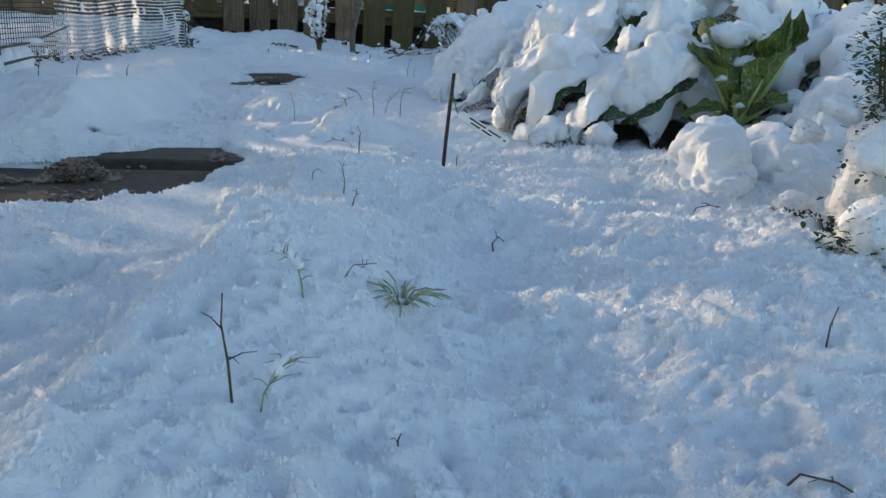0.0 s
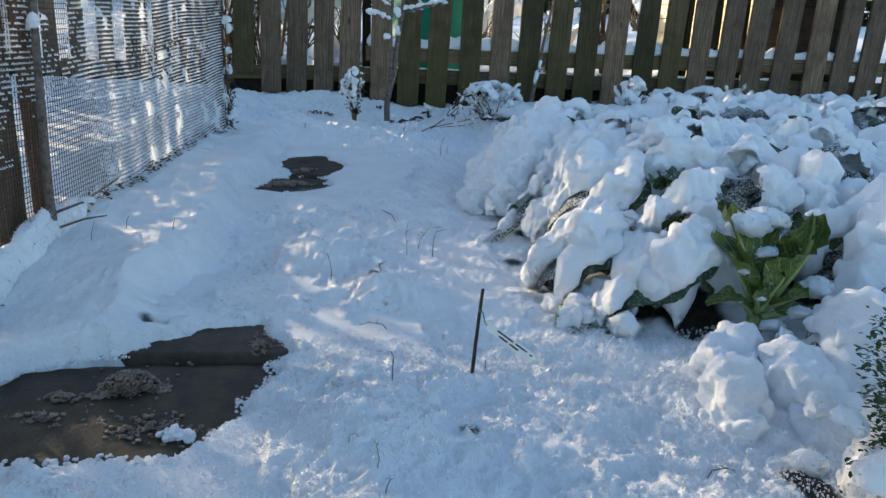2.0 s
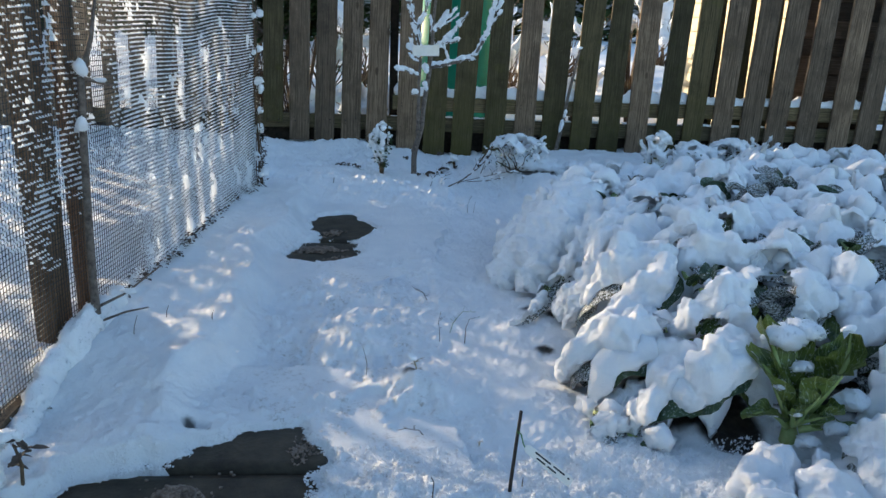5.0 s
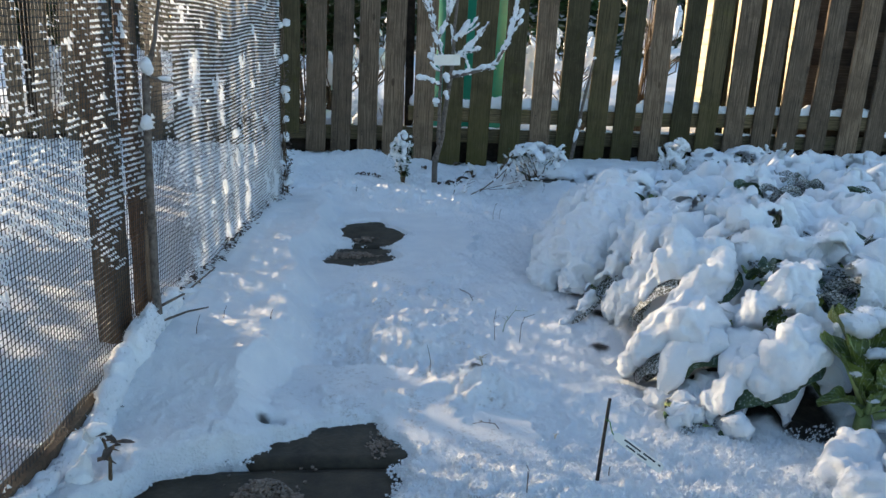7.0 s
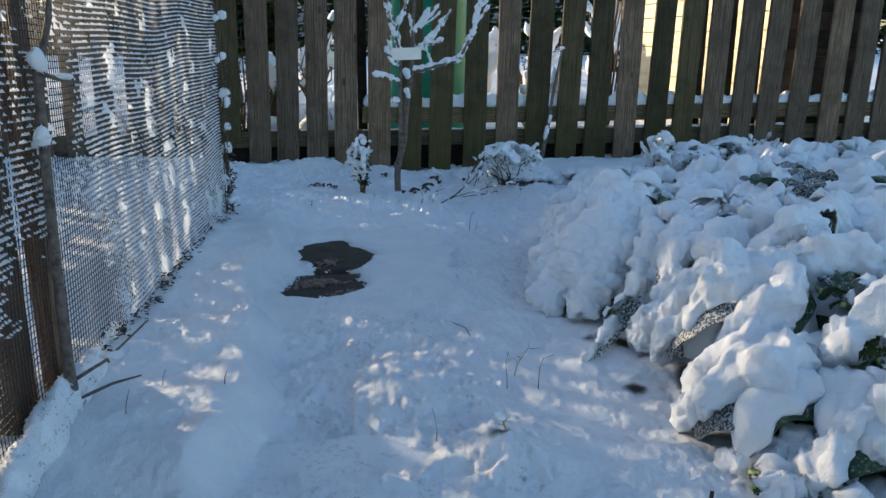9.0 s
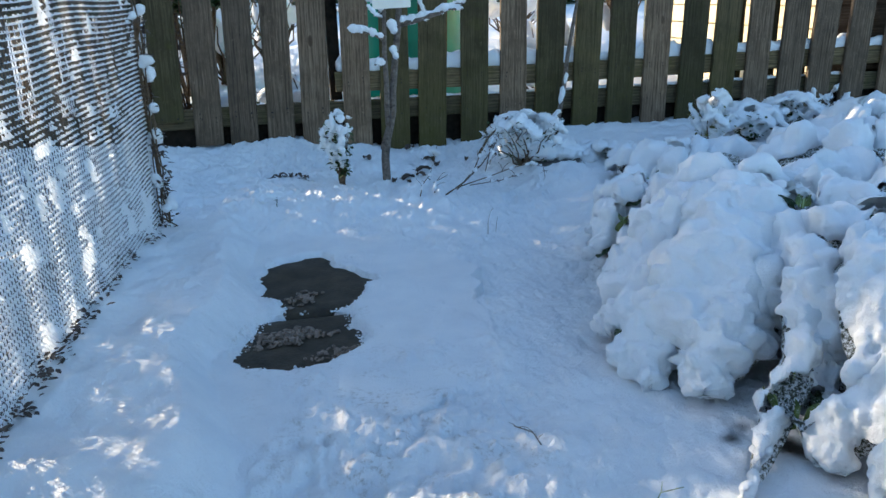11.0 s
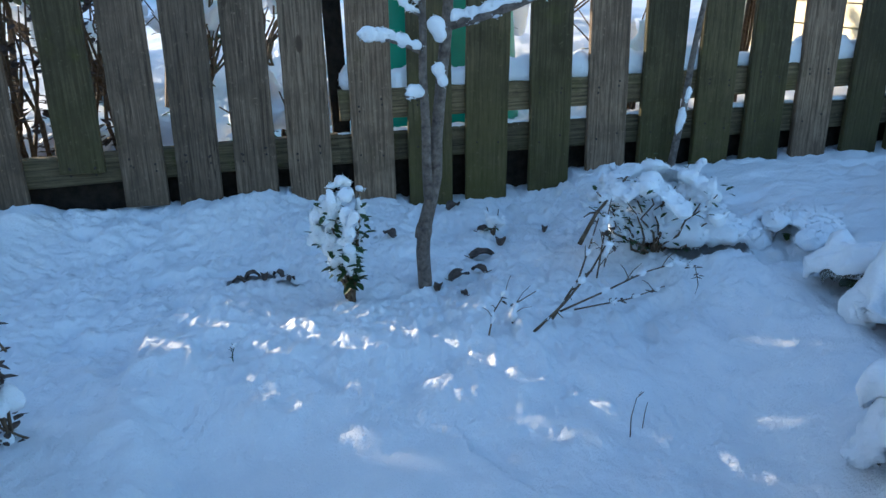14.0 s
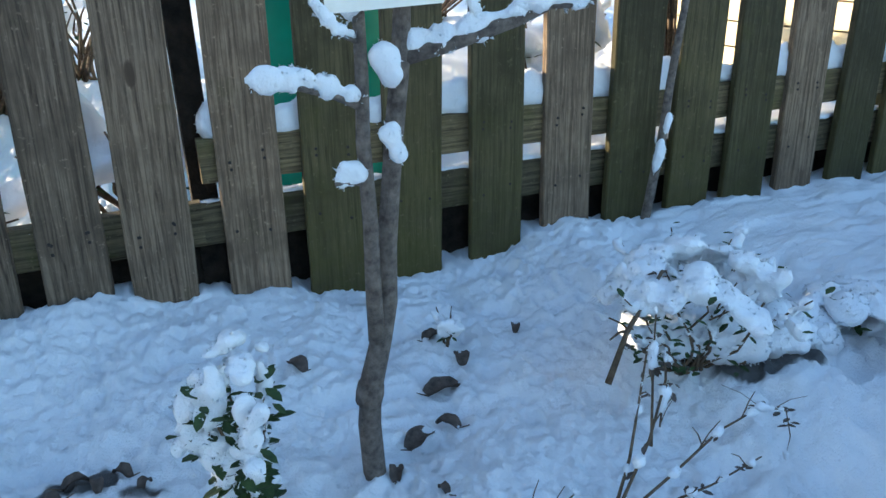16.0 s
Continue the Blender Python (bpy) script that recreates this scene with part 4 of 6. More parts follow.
for nm in ("stem", "right", "upper", "tip", "sidec", "tipb", "sided"):
    P = branches[nm]
    for q in range(6 if nm in ("stem", "right") else 3):
        i = rng.randrange(max(1, len(P) - 5), len(P))
        a, b = Vector(P[i - 1]), Vector(P[i])
        c = a.lerp(b, rng.random())
        if c.z < 0.6:
            continue
        L = rng.uniform(0.05, 0.13)
        d = Vector((rng.uniform(-1, 1), rng.uniform(-0.5, 0.4), rng.uniform(0.15, 0.9))).normalized()
        branches[nm + "_twig" + str(q)] = [tuple(c), tuple(c + d * L * 0.5), tuple(c + d * L + Vector((0, 0, 0.02)))]
for k, (nm, pts) in enumerate(branches.items()):
    r0 = 0.0115 if nm in ("stem", "right") else (0.003 if "twig" in nm else 0.006)
    P = rel(pts)
    bo = Shape().tube(P, [r0 * (1 - 0.6 * i / (len(P) - 1)) for i in range(len(P))], 8).make("branch", M_BARK, tree)
    blobs = snow_on(P if nm != "stem" else P[5:], (0.012 if nm == "right" else 0.009) if "twig" not in nm else 0.0055, 0.020 if "twig" not in nm else 0.012, 50 + k, 0.10)
    pillow("branch_snow", blobs, 0.0040, 0.0046, 9 + k, bo, "soft snow lying along the branch")
for c, r in (((0.070, 4.278, 0.618), 0.019), ((0.072, 4.275, 0.53), 0.017)):
    pillow("snow_clump", [(tuple(Vector(c) - o), (r, r * 0.7, r), 0, 0), (tuple(Vector(c) - o + Vector((0.008, 0, -0.022))), (r * 0.7, r * 0.6, r * 0.8), 0, 0)], 0.004, 0.003, 60, tree, "clump of snow in the fork")
s = Shape()
s.add([(-0.06, 0, 0), (0.08, 0.004, 0.004), (0.08, 0.005, 0.06), (-0.06, 0.001, 0.055), (-0.06, 0.002, 0), (0.08, 0.006, 0.004), (0.08, 0.007, 0.06), (-0.06, 0.003, 0.055)], [(0, 1, 2, 3), (7, 6, 5, 4), (0, 4, 5, 1), (1, 5, 6, 2), (2, 6, 7, 3), (3, 7, 4, 0)])
tg = s.make("plant_tag", M_LABEL, tree, "white plastic name tag tied to the tree", shade=False)
tg.location = Vector((0.062, 4.262, 0.672)) - o


# ---- brassica bed ----
def leaf_shape(path, width, seed, curl=0.25, n=9, m=6, ruffle=1.0):
    """A leaf blade along a path; uv x runs along, y across."""
    rng = random.Random(seed)
    P = [Vector(p) for p in path]
    s = Shape()
    v, f, uv = [], [], []
    ph = [rng.uniform(0, 6.28) for _ in range(4)]
    for i in range(n + 1):
        t = i / n
        q = t * (len(P) - 1)
        a = min(int(q), len(P) - 2)
        c = P[a].lerp(P[a + 1], q - a)
        d = (P[a + 1] - P[a]).normalized()
        side = d.cross(Vector((0, 0, 1)))
        if side.length < 0.05:
            side = Vector((1, 0, 0))
        side.normalize()
        nrm = side.cross(d)
        w = width * (max(0.0, math.sin(math.pi * min(1, 0.10 + 0.86 * t ** 0.85))) ** 0.7)
        for j in range(m + 1):
            u = 2 * j / m - 1
            frill = ruffle * (0.07 * math.sin(9 * t + ph[0] + 3 * u) * abs(u) + 0.05 * math.sin(17 * t + ph[1]) * u * u)
            edge = 1 + 0.10 * math.sin(13 * t + ph[2] + (2 if u > 0 else 0)) * abs(u)
            p = c + side * (w * u * edge) + nrm * (width * (curl * u * u + frill))
            v.append(tuple(p))
            uv.append((t, j / m))
    for i in range(n):
        for j in range(m):
            a = i * (m + 1) + j
            f.append((a, a + 1, a + m + 2, a + m + 1))
    k = len(v)
    v += [(x, y, z - 0.0016) for x, y, z in v]
    uv += uv
    f += [tuple(reversed([i + k for i in q])) for q in f]
    return s.add(v, f, uv)


def leaflets(shape, p, rng, count, size, spread, flat=0.5):
    """Small folded leaves round a point."""
    for _ in range(count):
        c = Vector(p) + Vector((rng.gauss(0, spread), rng.gauss(0, spread), rng.gauss(0, spread) * 0.8))
        a = rng.uniform(0, 6.283)
        d = Vector((math.cos(a), math.sin(a), rng.uniform(-0.8, 0.5))).normalized()
        side = d.cross(Vector((0, 0, 1))).normalized()
        n = side.cross(d)
        L = size * rng.uniform(0.7, 1.3)
        w = L * flat * 0.5
        v = [c, c + d * L * 0.35 + side * w + n * w * 0.3, c + d * L * 0.75 + side * w * 0.8 + n * w * 0.2, c + d * L, c + d * L * 0.75 - side * w * 0.8 + n * w * 0.2, c + d * L * 0.35 - side * w + n * w * 0.3, c + d * L * 0.5]
        shape.add(v, [(0, 1, 6), (1, 2, 6), (2, 3, 6), (3, 4, 6), (4, 5, 6), (5, 0, 6)])


def curve_through(pts, n):
    """Smooth line through the points, n even steps."""
    P = [Vector(p) for p in pts]
    P = [P[0] * 2 - P[1]] + P + [P[-1] * 2 - P[-2]]
    out = []
    for i in range(n + 1):
        q = i / n * (len(P) - 3)
        k = min(int(q), len(P) - 4)
        t = q - k
        a, b, c, d = P[k:k + 4]
        out.append(0.5 * (2 * b + (c - a) * t + (2 * a - 5 * b + 4 * c - d) * t * t + (3 * b - a - 3 * c + d) * t ** 3))
    return out


GAPS = [(0.72, 1.935, 0.285, 0.045), (0.85, 1.815, 0.25, 0.075), (0.69, 1.735, 0.20, 0.030), (1.05, 2.07, 0.31, 0.065), (1.225, 2.11, 0.32, 0.05), (1.26, 2.05, 0.26, 0.075), (0.868, 2.247, 0.325, 0.045), (1.235, 2.84, 0.28, 0.085), (0.705, 2.755, 0.30, 0.040), (0.775, 2.60, 0.30, 0.040),
        (1.06, 1.65, 0.11, 0.06), (0.56, 3.255, 0.14, 0.04), (0.58, 3.22, 0.08, 0.04), (1.06, 3.60, 0.12, 0.09), (1.55, 3.2, 0.24, 0.08), (1.72, 2.95, 0.25, 0.08), (1.5, 2.45, 0.27, 0.07), (1.75, 3.6, 0.20, 0.08), (0.98, 2.86, 0.26, 0.05), (1.36, 3.25, 0.24, 0.06), (0.45, 2.35, 0.07, 0.045), (2.0, 3.0, 0.24, 0.08), (2.2, 3.4, 0.22, 0.09), (0.64, 1.225, 0.055, 0.020)]


def leaf_snow(parent, path, hw, th, seed, step=0.0075, rough=0.0065, origin=Vector((0, 0, 0))):
    """Snow lying along one bowed leaf: a domed bolster with uneven, overhanging edges."""
    rs = np.random.RandomState(seed)
    L = sum((b - a).length for a, b in zip(path[:-1], path[1:]))
    n = max(8, int(L / step))
    C = np.array([tuple(p) for p in curve_through(path, n)])
    D = np.gradient(C, axis=0)
    D /= np.linalg.norm(D, axis=1, keepdims=True) + 1e-9
    side = np.cross(D, (0, 0, 1.0))
    side /= np.linalg.norm(side, axis=1, keepdims=True) + 1e-6
    for k in range(1, n + 1):
        if side[k] @ side[k - 1] < 0:
            side[k] *= -1
    up = np.cross(side, D)
    up[up[:, 2] < 0] *= -1
    up = 0.45 * up + 0.55 * np.array((0, 0, 1.0))
    up /= np.linalg.norm(up, axis=1, keepdims=True)
    m = max(14, int((2 * hw + 2 * th + 2 * hw) / step))
    a = np.linspace(0, 2 * np.pi, m, endpoint=False)
    t = np.linspace(0, 1, n + 1)
    end = np.sqrt(np.maximum(0.0, 1 - np.abs(2 * t - 1) ** 3.2)) * (0.72 + 0.28 * np.sin(np.pi * np.minimum(1, 0.2 + t)))
    s = t * L
    wl = 1 + 0.36 * vnoise(s, s * 0 + seed * 0.37, 0, 0.060, seed) + 0.22 * vnoise(s, s * 0 + 3.1, 0, 0.024, seed + 1)
    wr = 1 + 0.36 * vnoise(s, s * 0 + seed * 0.71, 0, 0.060, seed + 2) + 0.22 * vnoise(s, s * 0 + 5.3, 0, 0.024, seed + 3)
    hh = 1 + 0.30 * vnoise(s, s * 0 + 1.7, 0, 0.07, seed + 4)
    ca, sa = np.cos(a), np.sin(a)
    u = np.sign(ca) * np.abs(ca) ** 0.8
    w = hw * end[:, None] * np.where(ca > 0, wr[:, None], wl[:, None])
    rise = np.where(sa > 0, np.abs(sa) ** 0.58, -0.38 * np.abs(sa))
    z = th * (0.35 + 0.65 * end[:, None]) * hh[:, None] * rise - 0.42 * w * (np.abs(u) ** 2.4)
    V = C[:, None, :] + side[:, None, :] * (w * u)[..., None] + up[:, None, :] * z[..., None]
    out = V - C[:, None, :]
    out /= np.linalg.norm(out, axis=2, keepdims=True) + 1e-6
    V, out = V.reshape(-1, 3), out.reshape(-1, 3)
    lump = 0.026 * vnoise(*V.T, 0.085, seed + 7) + 0.016 * vnoise(*V.T, 0.038, seed + 8) + 0.007 * vnoise(*V.T, 0.019, seed + 9)
    V = V + (0.7 * out + np.array((0, 0, 0.5))) * lump[:, None]
    F = []
    W = V + np.array(origin)
    ragged = 0.018 * vnoise(*W.T, 0.03, 61) + 0.010 * vnoise(*W.T, 0.012, 62)
    bare = np.zeros(len(V), bool)
    for x, y, zc, r in GAPS:
        bare |= np.linalg.norm(W - np.array((x, y, zc)), axis=1) + ragged < r
    for i in range(n):
        for j in range(m):
            j2 = (j + 1) % m
            q = (i * m + j, i * m + j2, (i + 1) * m + j2, (i + 1) * m + j)
            if not (bare[q[0]] or bare[q[2]]):
                F.append(q)
    F += [tuple(range(m - 1, -1, -1)), tuple(n * m + j for j in range(m))]
    ob = mesh_object("leaf_snow", V, F, M_SNOWCAP, parent, "thick soft snow weighing down the leaf")
    PILLOWS.append((ob, rough, seed))
    return ob


def snowy_leaf(e, path, hw, th, seed, step=0.0075, mat=None, rough=0.0065):
    """A bowed leaf and the snow on it, path from crown to tip, in the plant's own space."""
    path = [Vector(p) for p in path]
    low = [p - Vector((0, 0, th * 0.30)) for p in curve_through(path, 9)]
    blade = leaf_shape(low[:-1], hw * 1.08, seed, -0.50, 9, 6).make("leaf", mat, e, uv=True)
    Shape().tube([p - Vector((0, 0, 0.006)) for p in low[:8]], [0.0075, 0.007, 0.0065, 0.006, 0.005, 0.0045, 0.0035, 0.0025], 6).make("leaf_rib", M_PETIOLE, e)
    leaf_snow(blade, path, hw, th, seed * 7 + 3, step, rough, e.location)
    return blade


def pick_leaf(rng):
    q = rng.random()
    return M_FROSTLEAF if q < 0.60 else (M_LEAFDARK if q < 0.93 else M_LEAF)


def ring_leaves(e, rng, count, high, reach, low, hw, th, seed, step, fan=(0.0, 2 * math.pi), rough=0.0065):
    """Leaves arching out of the crown all round and bowing down to the height low."""
    for k in range(count):
        az = fan[0] + (fan[1] - fan[0]) * (k + rng.uniform(0.15, 0.85)) / count
        R = reach * rng.uniform(0.72, 1.08)
        H = high * rng.uniform(0.85, 1.08)
        end = low + rng.uniform(0, 0.35) * max(0.0, H - low)
        bend = rng.uniform(-0.5, 0.5)
        pts = []
        for r, z in ((0.06 + 0.04 * rng.random(), H * 0.94), (R * 0.45, H), (R * 0.78, H * 0.72 + end * 0.28), (R, end)):
            aa = az + bend * (r / R) ** 2 * 0.6
            pts.append((r * math.cos(aa), r * math.sin(aa), z))
        snowy_leaf(e, pts, hw * rng.uniform(0.75, 1.2), th * rng.uniform(0.75, 1.2), seed * 41 + k, step, pick_leaf(rng), rough=rough if step < 0.012 else UNDER)


def brassica(x, y, high, reach, leaves, seed, snow=0.040, label="", width=0.055, step=0.0085, given=(), fan=None, under=7, group="winter brassicas in the bed"):
    """A plant from its crown: given leaves in world space, then a lower ring and an upper ring."""
    rng = random.Random(seed)
    z0 = gz(x, y) - 0.01
    e = thing("brassica_plant", (x, y, z0), label or "brassica plant bowed down under thick snow", "vegetable plant", group)
    o = Vector((x, y, z0))
    Shape().tube([(0, 0, -0.05), (0.01, 0, high * 0.4), (0, 0.01, high * (0.72 if under else 0.3))], [0.018, 0.016, 0.012], 8).make("stalk", M_PETIOLE, e)
    for k, (hw, th, pts) in enumerate(given):
        snowy_leaf(e, [Vector(p) - Vector((0, 0, th * 0.6)) - o for p in pts], hw, th, seed * 131 + k, 0.0050 if step < 0.01 else step, pick_leaf(rng))
    if under:
        ring_leaves(e, rng, under + 1, high * 0.74, reach * 0.95, 0.0, width * 1.2, snow * 0.9, seed + 900, step * 1.5, rough=UNDER)
    if leaves:
        ring_leaves(e, rng, leaves, high, reach, high * 0.22, width, snow, seed, step, fan or (0.0, 2 * math.pi))
        ring_leaves(e, rng, max(3, leaves // 2), high * 1.06, reach * 0.5, high * 0.82, width * 0.8, snow, seed + 500, step)
    return e


PI = math.pi
brassica(0.71, 2.88, 0.24, 0.36, 5, 11, 0.045, "large brassica buried under a drooping cape of snow", fan=(-0.9, 2.4), width=0.065, given=[
    (0.125, 0.055, [(0.70, 2.93, 0.29), (0.54, 2.74, 0.25), (0.435, 2.60, 0.15), (0.37, 2.51, 0.04)]),
    (0.030, 0.036, [(0.635, 2.68, 0.27), (0.520, 2.45, 0.18), (0.405, 2.36, 0.065), (0.285, 2.24, 0.008)]),
    (0.095, 0.055, [(0.66, 3.02, 0.29), (0.50, 2.90, 0.23), (0.38, 2.75, 0.12), (0.31, 2.60, 0.02)]),
    (0.055, 0.042, [(0.68, 2.80, 0.275), (0.585, 2.52, 0.21), (0.52, 2.40, 0.09), (0.48, 2.34, 0.02)]),
    (0.090, 0.050, [(0.70, 3.02, 0.285), (0.55, 3.00, 0.23), (0.42, 2.93, 0.11), (0.33, 2.84, 0.01)]),
    (0.110, 0.055, [(0.76, 2.80, 0.29), (0.66, 2.82, 0.30), (0.57, 2.86, 0.28), (0.50, 2.90, 0.22)])])
brassica(0.78, 2.50, 0.25, 0.28, 5, 12, 0.040, fan=(-0.6, 2.6), given=[
    (0.055, 0.042, [(0.75, 2.59, 0.305), (0.625, 2.44, 0.285), (0.555, 2.33, 0.22), (0.52, 2.26, 0.10)]),
    (0.050, 0.040, [(0.80, 2.44, 0.29), (0.70, 2.36, 0.28), (0.63, 2.28, 0.23), (0.60, 2.22, 0.15)])])
brassica(0.72, 2.10, 0.26, 0.27, 4, 13, 0.040, fan=(-0.5, 1.8), given=[
    (0.070, 0.050, [(0.68, 2.07, 0.32), (0.56, 2.06, 0.28), (0.495, 2.12, 0.18), (0.455, 2.19, 0.05)]),
    (0.060, 0.046, [(0.66, 1.98, 0.31), (0.60, 1.95, 0.26), (0.535, 1.955, 0.20), (0.49, 1.98, 0.11)]),
    (0.050, 0.042, [(0.73, 2.19, 0.325), (0.83, 2.22, 0.335), (0.97, 2.32, 0.32), (1.06, 2.39, 0.28)]),
    (0.055, 0.046, [(0.75, 2.15, 0.325), (0.81, 2.03, 0.325), (0.89, 2.00, 0.31), (0.96, 2.00, 0.26)]),
    (0.060, 0.040, [(0.64, 2.20, 0.26), (0.55, 2.24, 0.20), (0.48, 2.28, 0.11), (0.43, 2.28, 0.03)])])
brassica(0.63, 1.74, 0.19, 0.24, 0, 14, 0.040, under=6, given=[
    (0.080, 0.052, [(0.57, 1.74, 0.22), (0.48, 1.77, 0.195), (0.42, 1.85, 0.11), (0.385, 1.90, 0.02)]),
    (0.070, 0.046, [(0.59, 1.64, 0.20), (0.54, 1.63, 0.145), (0.505, 1.65, 0.07), (0.49, 1.66, 0.02)]),
    (0.062, 0.046, [(0.73, 1.65, 0.23), (0.65, 1.615, 0.205), (0.59, 1.60, 0.15), (0.56, 1.60, 0.09)]),
    (0.045, 0.036, [(0.54, 1.69, 0.10), (0.485, 1.705, 0.06), (0.42, 1.72, 0.025), (0.38, 1.73, 0.0)]),
    (0.060, 0.045, [(0.60, 1.80, 0.22), (0.53, 1.86, 0.19), (0.46, 1.93, 0.11), (0.42, 1.98, 0.03)])])
brassica(0.90, 1.90, 0.26, 0.26, 4, 15, 0.038, fan=(-0.4, 1.6), under=5, given=[
    (0.050, 0.046, [(0.80, 1.80, 0.30), (0.73, 1.80, 0.265), (0.655, 1.79, 0.22), (0.61, 1.80, 0.16)]),
    (0.036, 0.040, [(0.68, 1.735, 0.23), (0.735, 1.73, 0.235), (0.79, 1.725, 0.21), (0.81, 1.72, 0.17)]),
    (0.045, 0.040, [(0.71, 1.89, 0.285), (0.77, 1.92, 0.285), (0.83, 1.90, 0.28), (0.86, 1.86, 0.25)]),
    (0.060, 0.046, [(0.99, 1.84, 0.325), (0.92, 1.80, 0.305), (0.885, 1.765, 0.255), (0.885, 1.73, 0.19)]),
    (0.060, 0.046, [(1.08, 1.93, 0.325), (1.03, 1.80, 0.295), (1.045, 1.73, 0.22), (1.08, 1.68, 0.12)]),
    (0.050, 0.042, [(1.12, 2.17, 0.33), (1.01, 2.06, 0.33), (0.95, 2.05, 0.31), (0.92, 2.02, 0.26)])])
brassica(1.05, 2.58, 0.26, 0.32, 9, 16, 0.040)
brassica(1.32, 2.28, 0.26, 0.30, 9, 17, 0.040)
brassica(1.18, 3.06, 0.24, 0.33, 9, 18, 0.040)
brassica(1.55, 2.78, 0.24, 0.33, 9, 19, 0.042, step=0.0105)
brassica(1.42, 3.52, 0.22, 0.33, 9, 20, 0.040, step=0.0105)
brassica(0.66, 3.36, 0.17, 0.24, 3, 21, 0.036, "brassica with curled frosted leaves half clear of the snow", fan=(-0.6, 2.2), width=0.045, under=4, given=[
    (0.050, 0.040, [(0.74, 3.53, 0.20), (0.68, 3.53, 0.19), (0.61, 3.53, 0.11), (0.54, 3.52, 0.03)]),
    (0.042, 0.036, [(0.67, 3.39, 0.19), (0.60, 3.36, 0.165), (0.51, 3.32, 0.09), (0.455, 3.31, 0.03)]),
    (0.035, 0.032, [(0.66, 3.26, 0.17), (0.61, 3.20, 0.13), (0.56, 3.17, 0.07), (0.52, 3.17, 0.01)])])
for k, (x, y, h, r) in enumerate([(1.85, 3.30, 0.24, 0.33), (1.95, 2.60, 0.25, 0.33), (1.85, 3.95, 0.19, 0.32), (2.35, 3.60, 0.23, 0.34), (2.35, 4.20, 0.18, 0.34), (2.85, 4.00, 0.20, 0.36), (2.45, 2.95, 0.25, 0.34), (1.65, 1.95, 0.26, 0.32)]):
    brassica(x, y, h, r, 8, 30 + k, 0.042, step=0.013, under=6)
brassica(1.22, 1.66, 0.23, 0.30, 8, 40, 0.042)
brassica(1.02, 3.88, 0.13, 0.27, 7, 41, 0.036)
brassica(0.70, 1.30, 0.07, 0.14, 0, 42, 0.036, "small plant buried in a mound of snow", under=0, given=[
    (0.070, 0.045, [(0.73, 1.45, 0.075), (0.65, 1.31, 0.075), (0.60, 1.20, 0.055), (0.585, 1.13, 0.012)])])
brassica(0.80, 1.26, 0.08, 0.15, 0, 43, 0.036, "small plant buried in a mound of snow", under=0, given=[
    (0.062, 0.045, [(0.80, 1.41, 0.10), (0.765, 1.27, 0.085), (0.745, 1.16, 0.035), (0.74, 1.08, -0.01)])])
brassica(0.95, 1.33, 0.10, 0.16, 4, 44, 0.038, "small plant buried in a mound of snow", under=4, given=[
    (0.070, 0.055, [(0.90, 1.45, 0.15), (0.91, 1.34, 0.14), (0.925, 1.27, 0.08), (0.93, 1.22, 0.01)])])
brassica(0.47, 1.60, 0.04, 0.11, 4, 45, 0.024, "low plant poking through the snow", width=0.028, under=0)
brassica(1.28, 1.22, 0.17, 0.25, 7, 46, 0.040, "plant buried in a mound of snow")


for k, (x, y, zc, r) in enumerate(GAPS[:-1]):
    rng = random.Random(850 + k)
    e = thing("brassica_leaves", (x, y, zc), "dark green curled brassica leaves poking out of the snow", "leaves", "bare leaves in the bed")
    for q in range(4 if r < 0.06 else 5):
        az = rng.uniform(0, 2 * PI)
        c = Vector((rng.gauss(0, r * 0.45), rng.gauss(0, r * 0.45), -0.035 - 0.02 * rng.random()))
        L = r * rng.uniform(0.7, 1.2)
        d = Vector((math.cos(az), math.sin(az), 0))
        path = [c, c + d * L * 0.35 + Vector((0, 0, L * 0.5)), c + d * L * 0.8 + Vector((0, 0, L * 0.75)), c + d * L * 1.1 + Vector((0, 0, L * 0.6))]
        leaf_shape(curve_through(path, 8), L * 0.42, 860 + 9 * k + q, 0.6, 12, 8).make("leaf", (M_LEAFDARK, M_FROSTLEAF, M_LEAF if r < 0.06 else M_FROSTLEAF)[(q + k) % 3], e, uv=True)


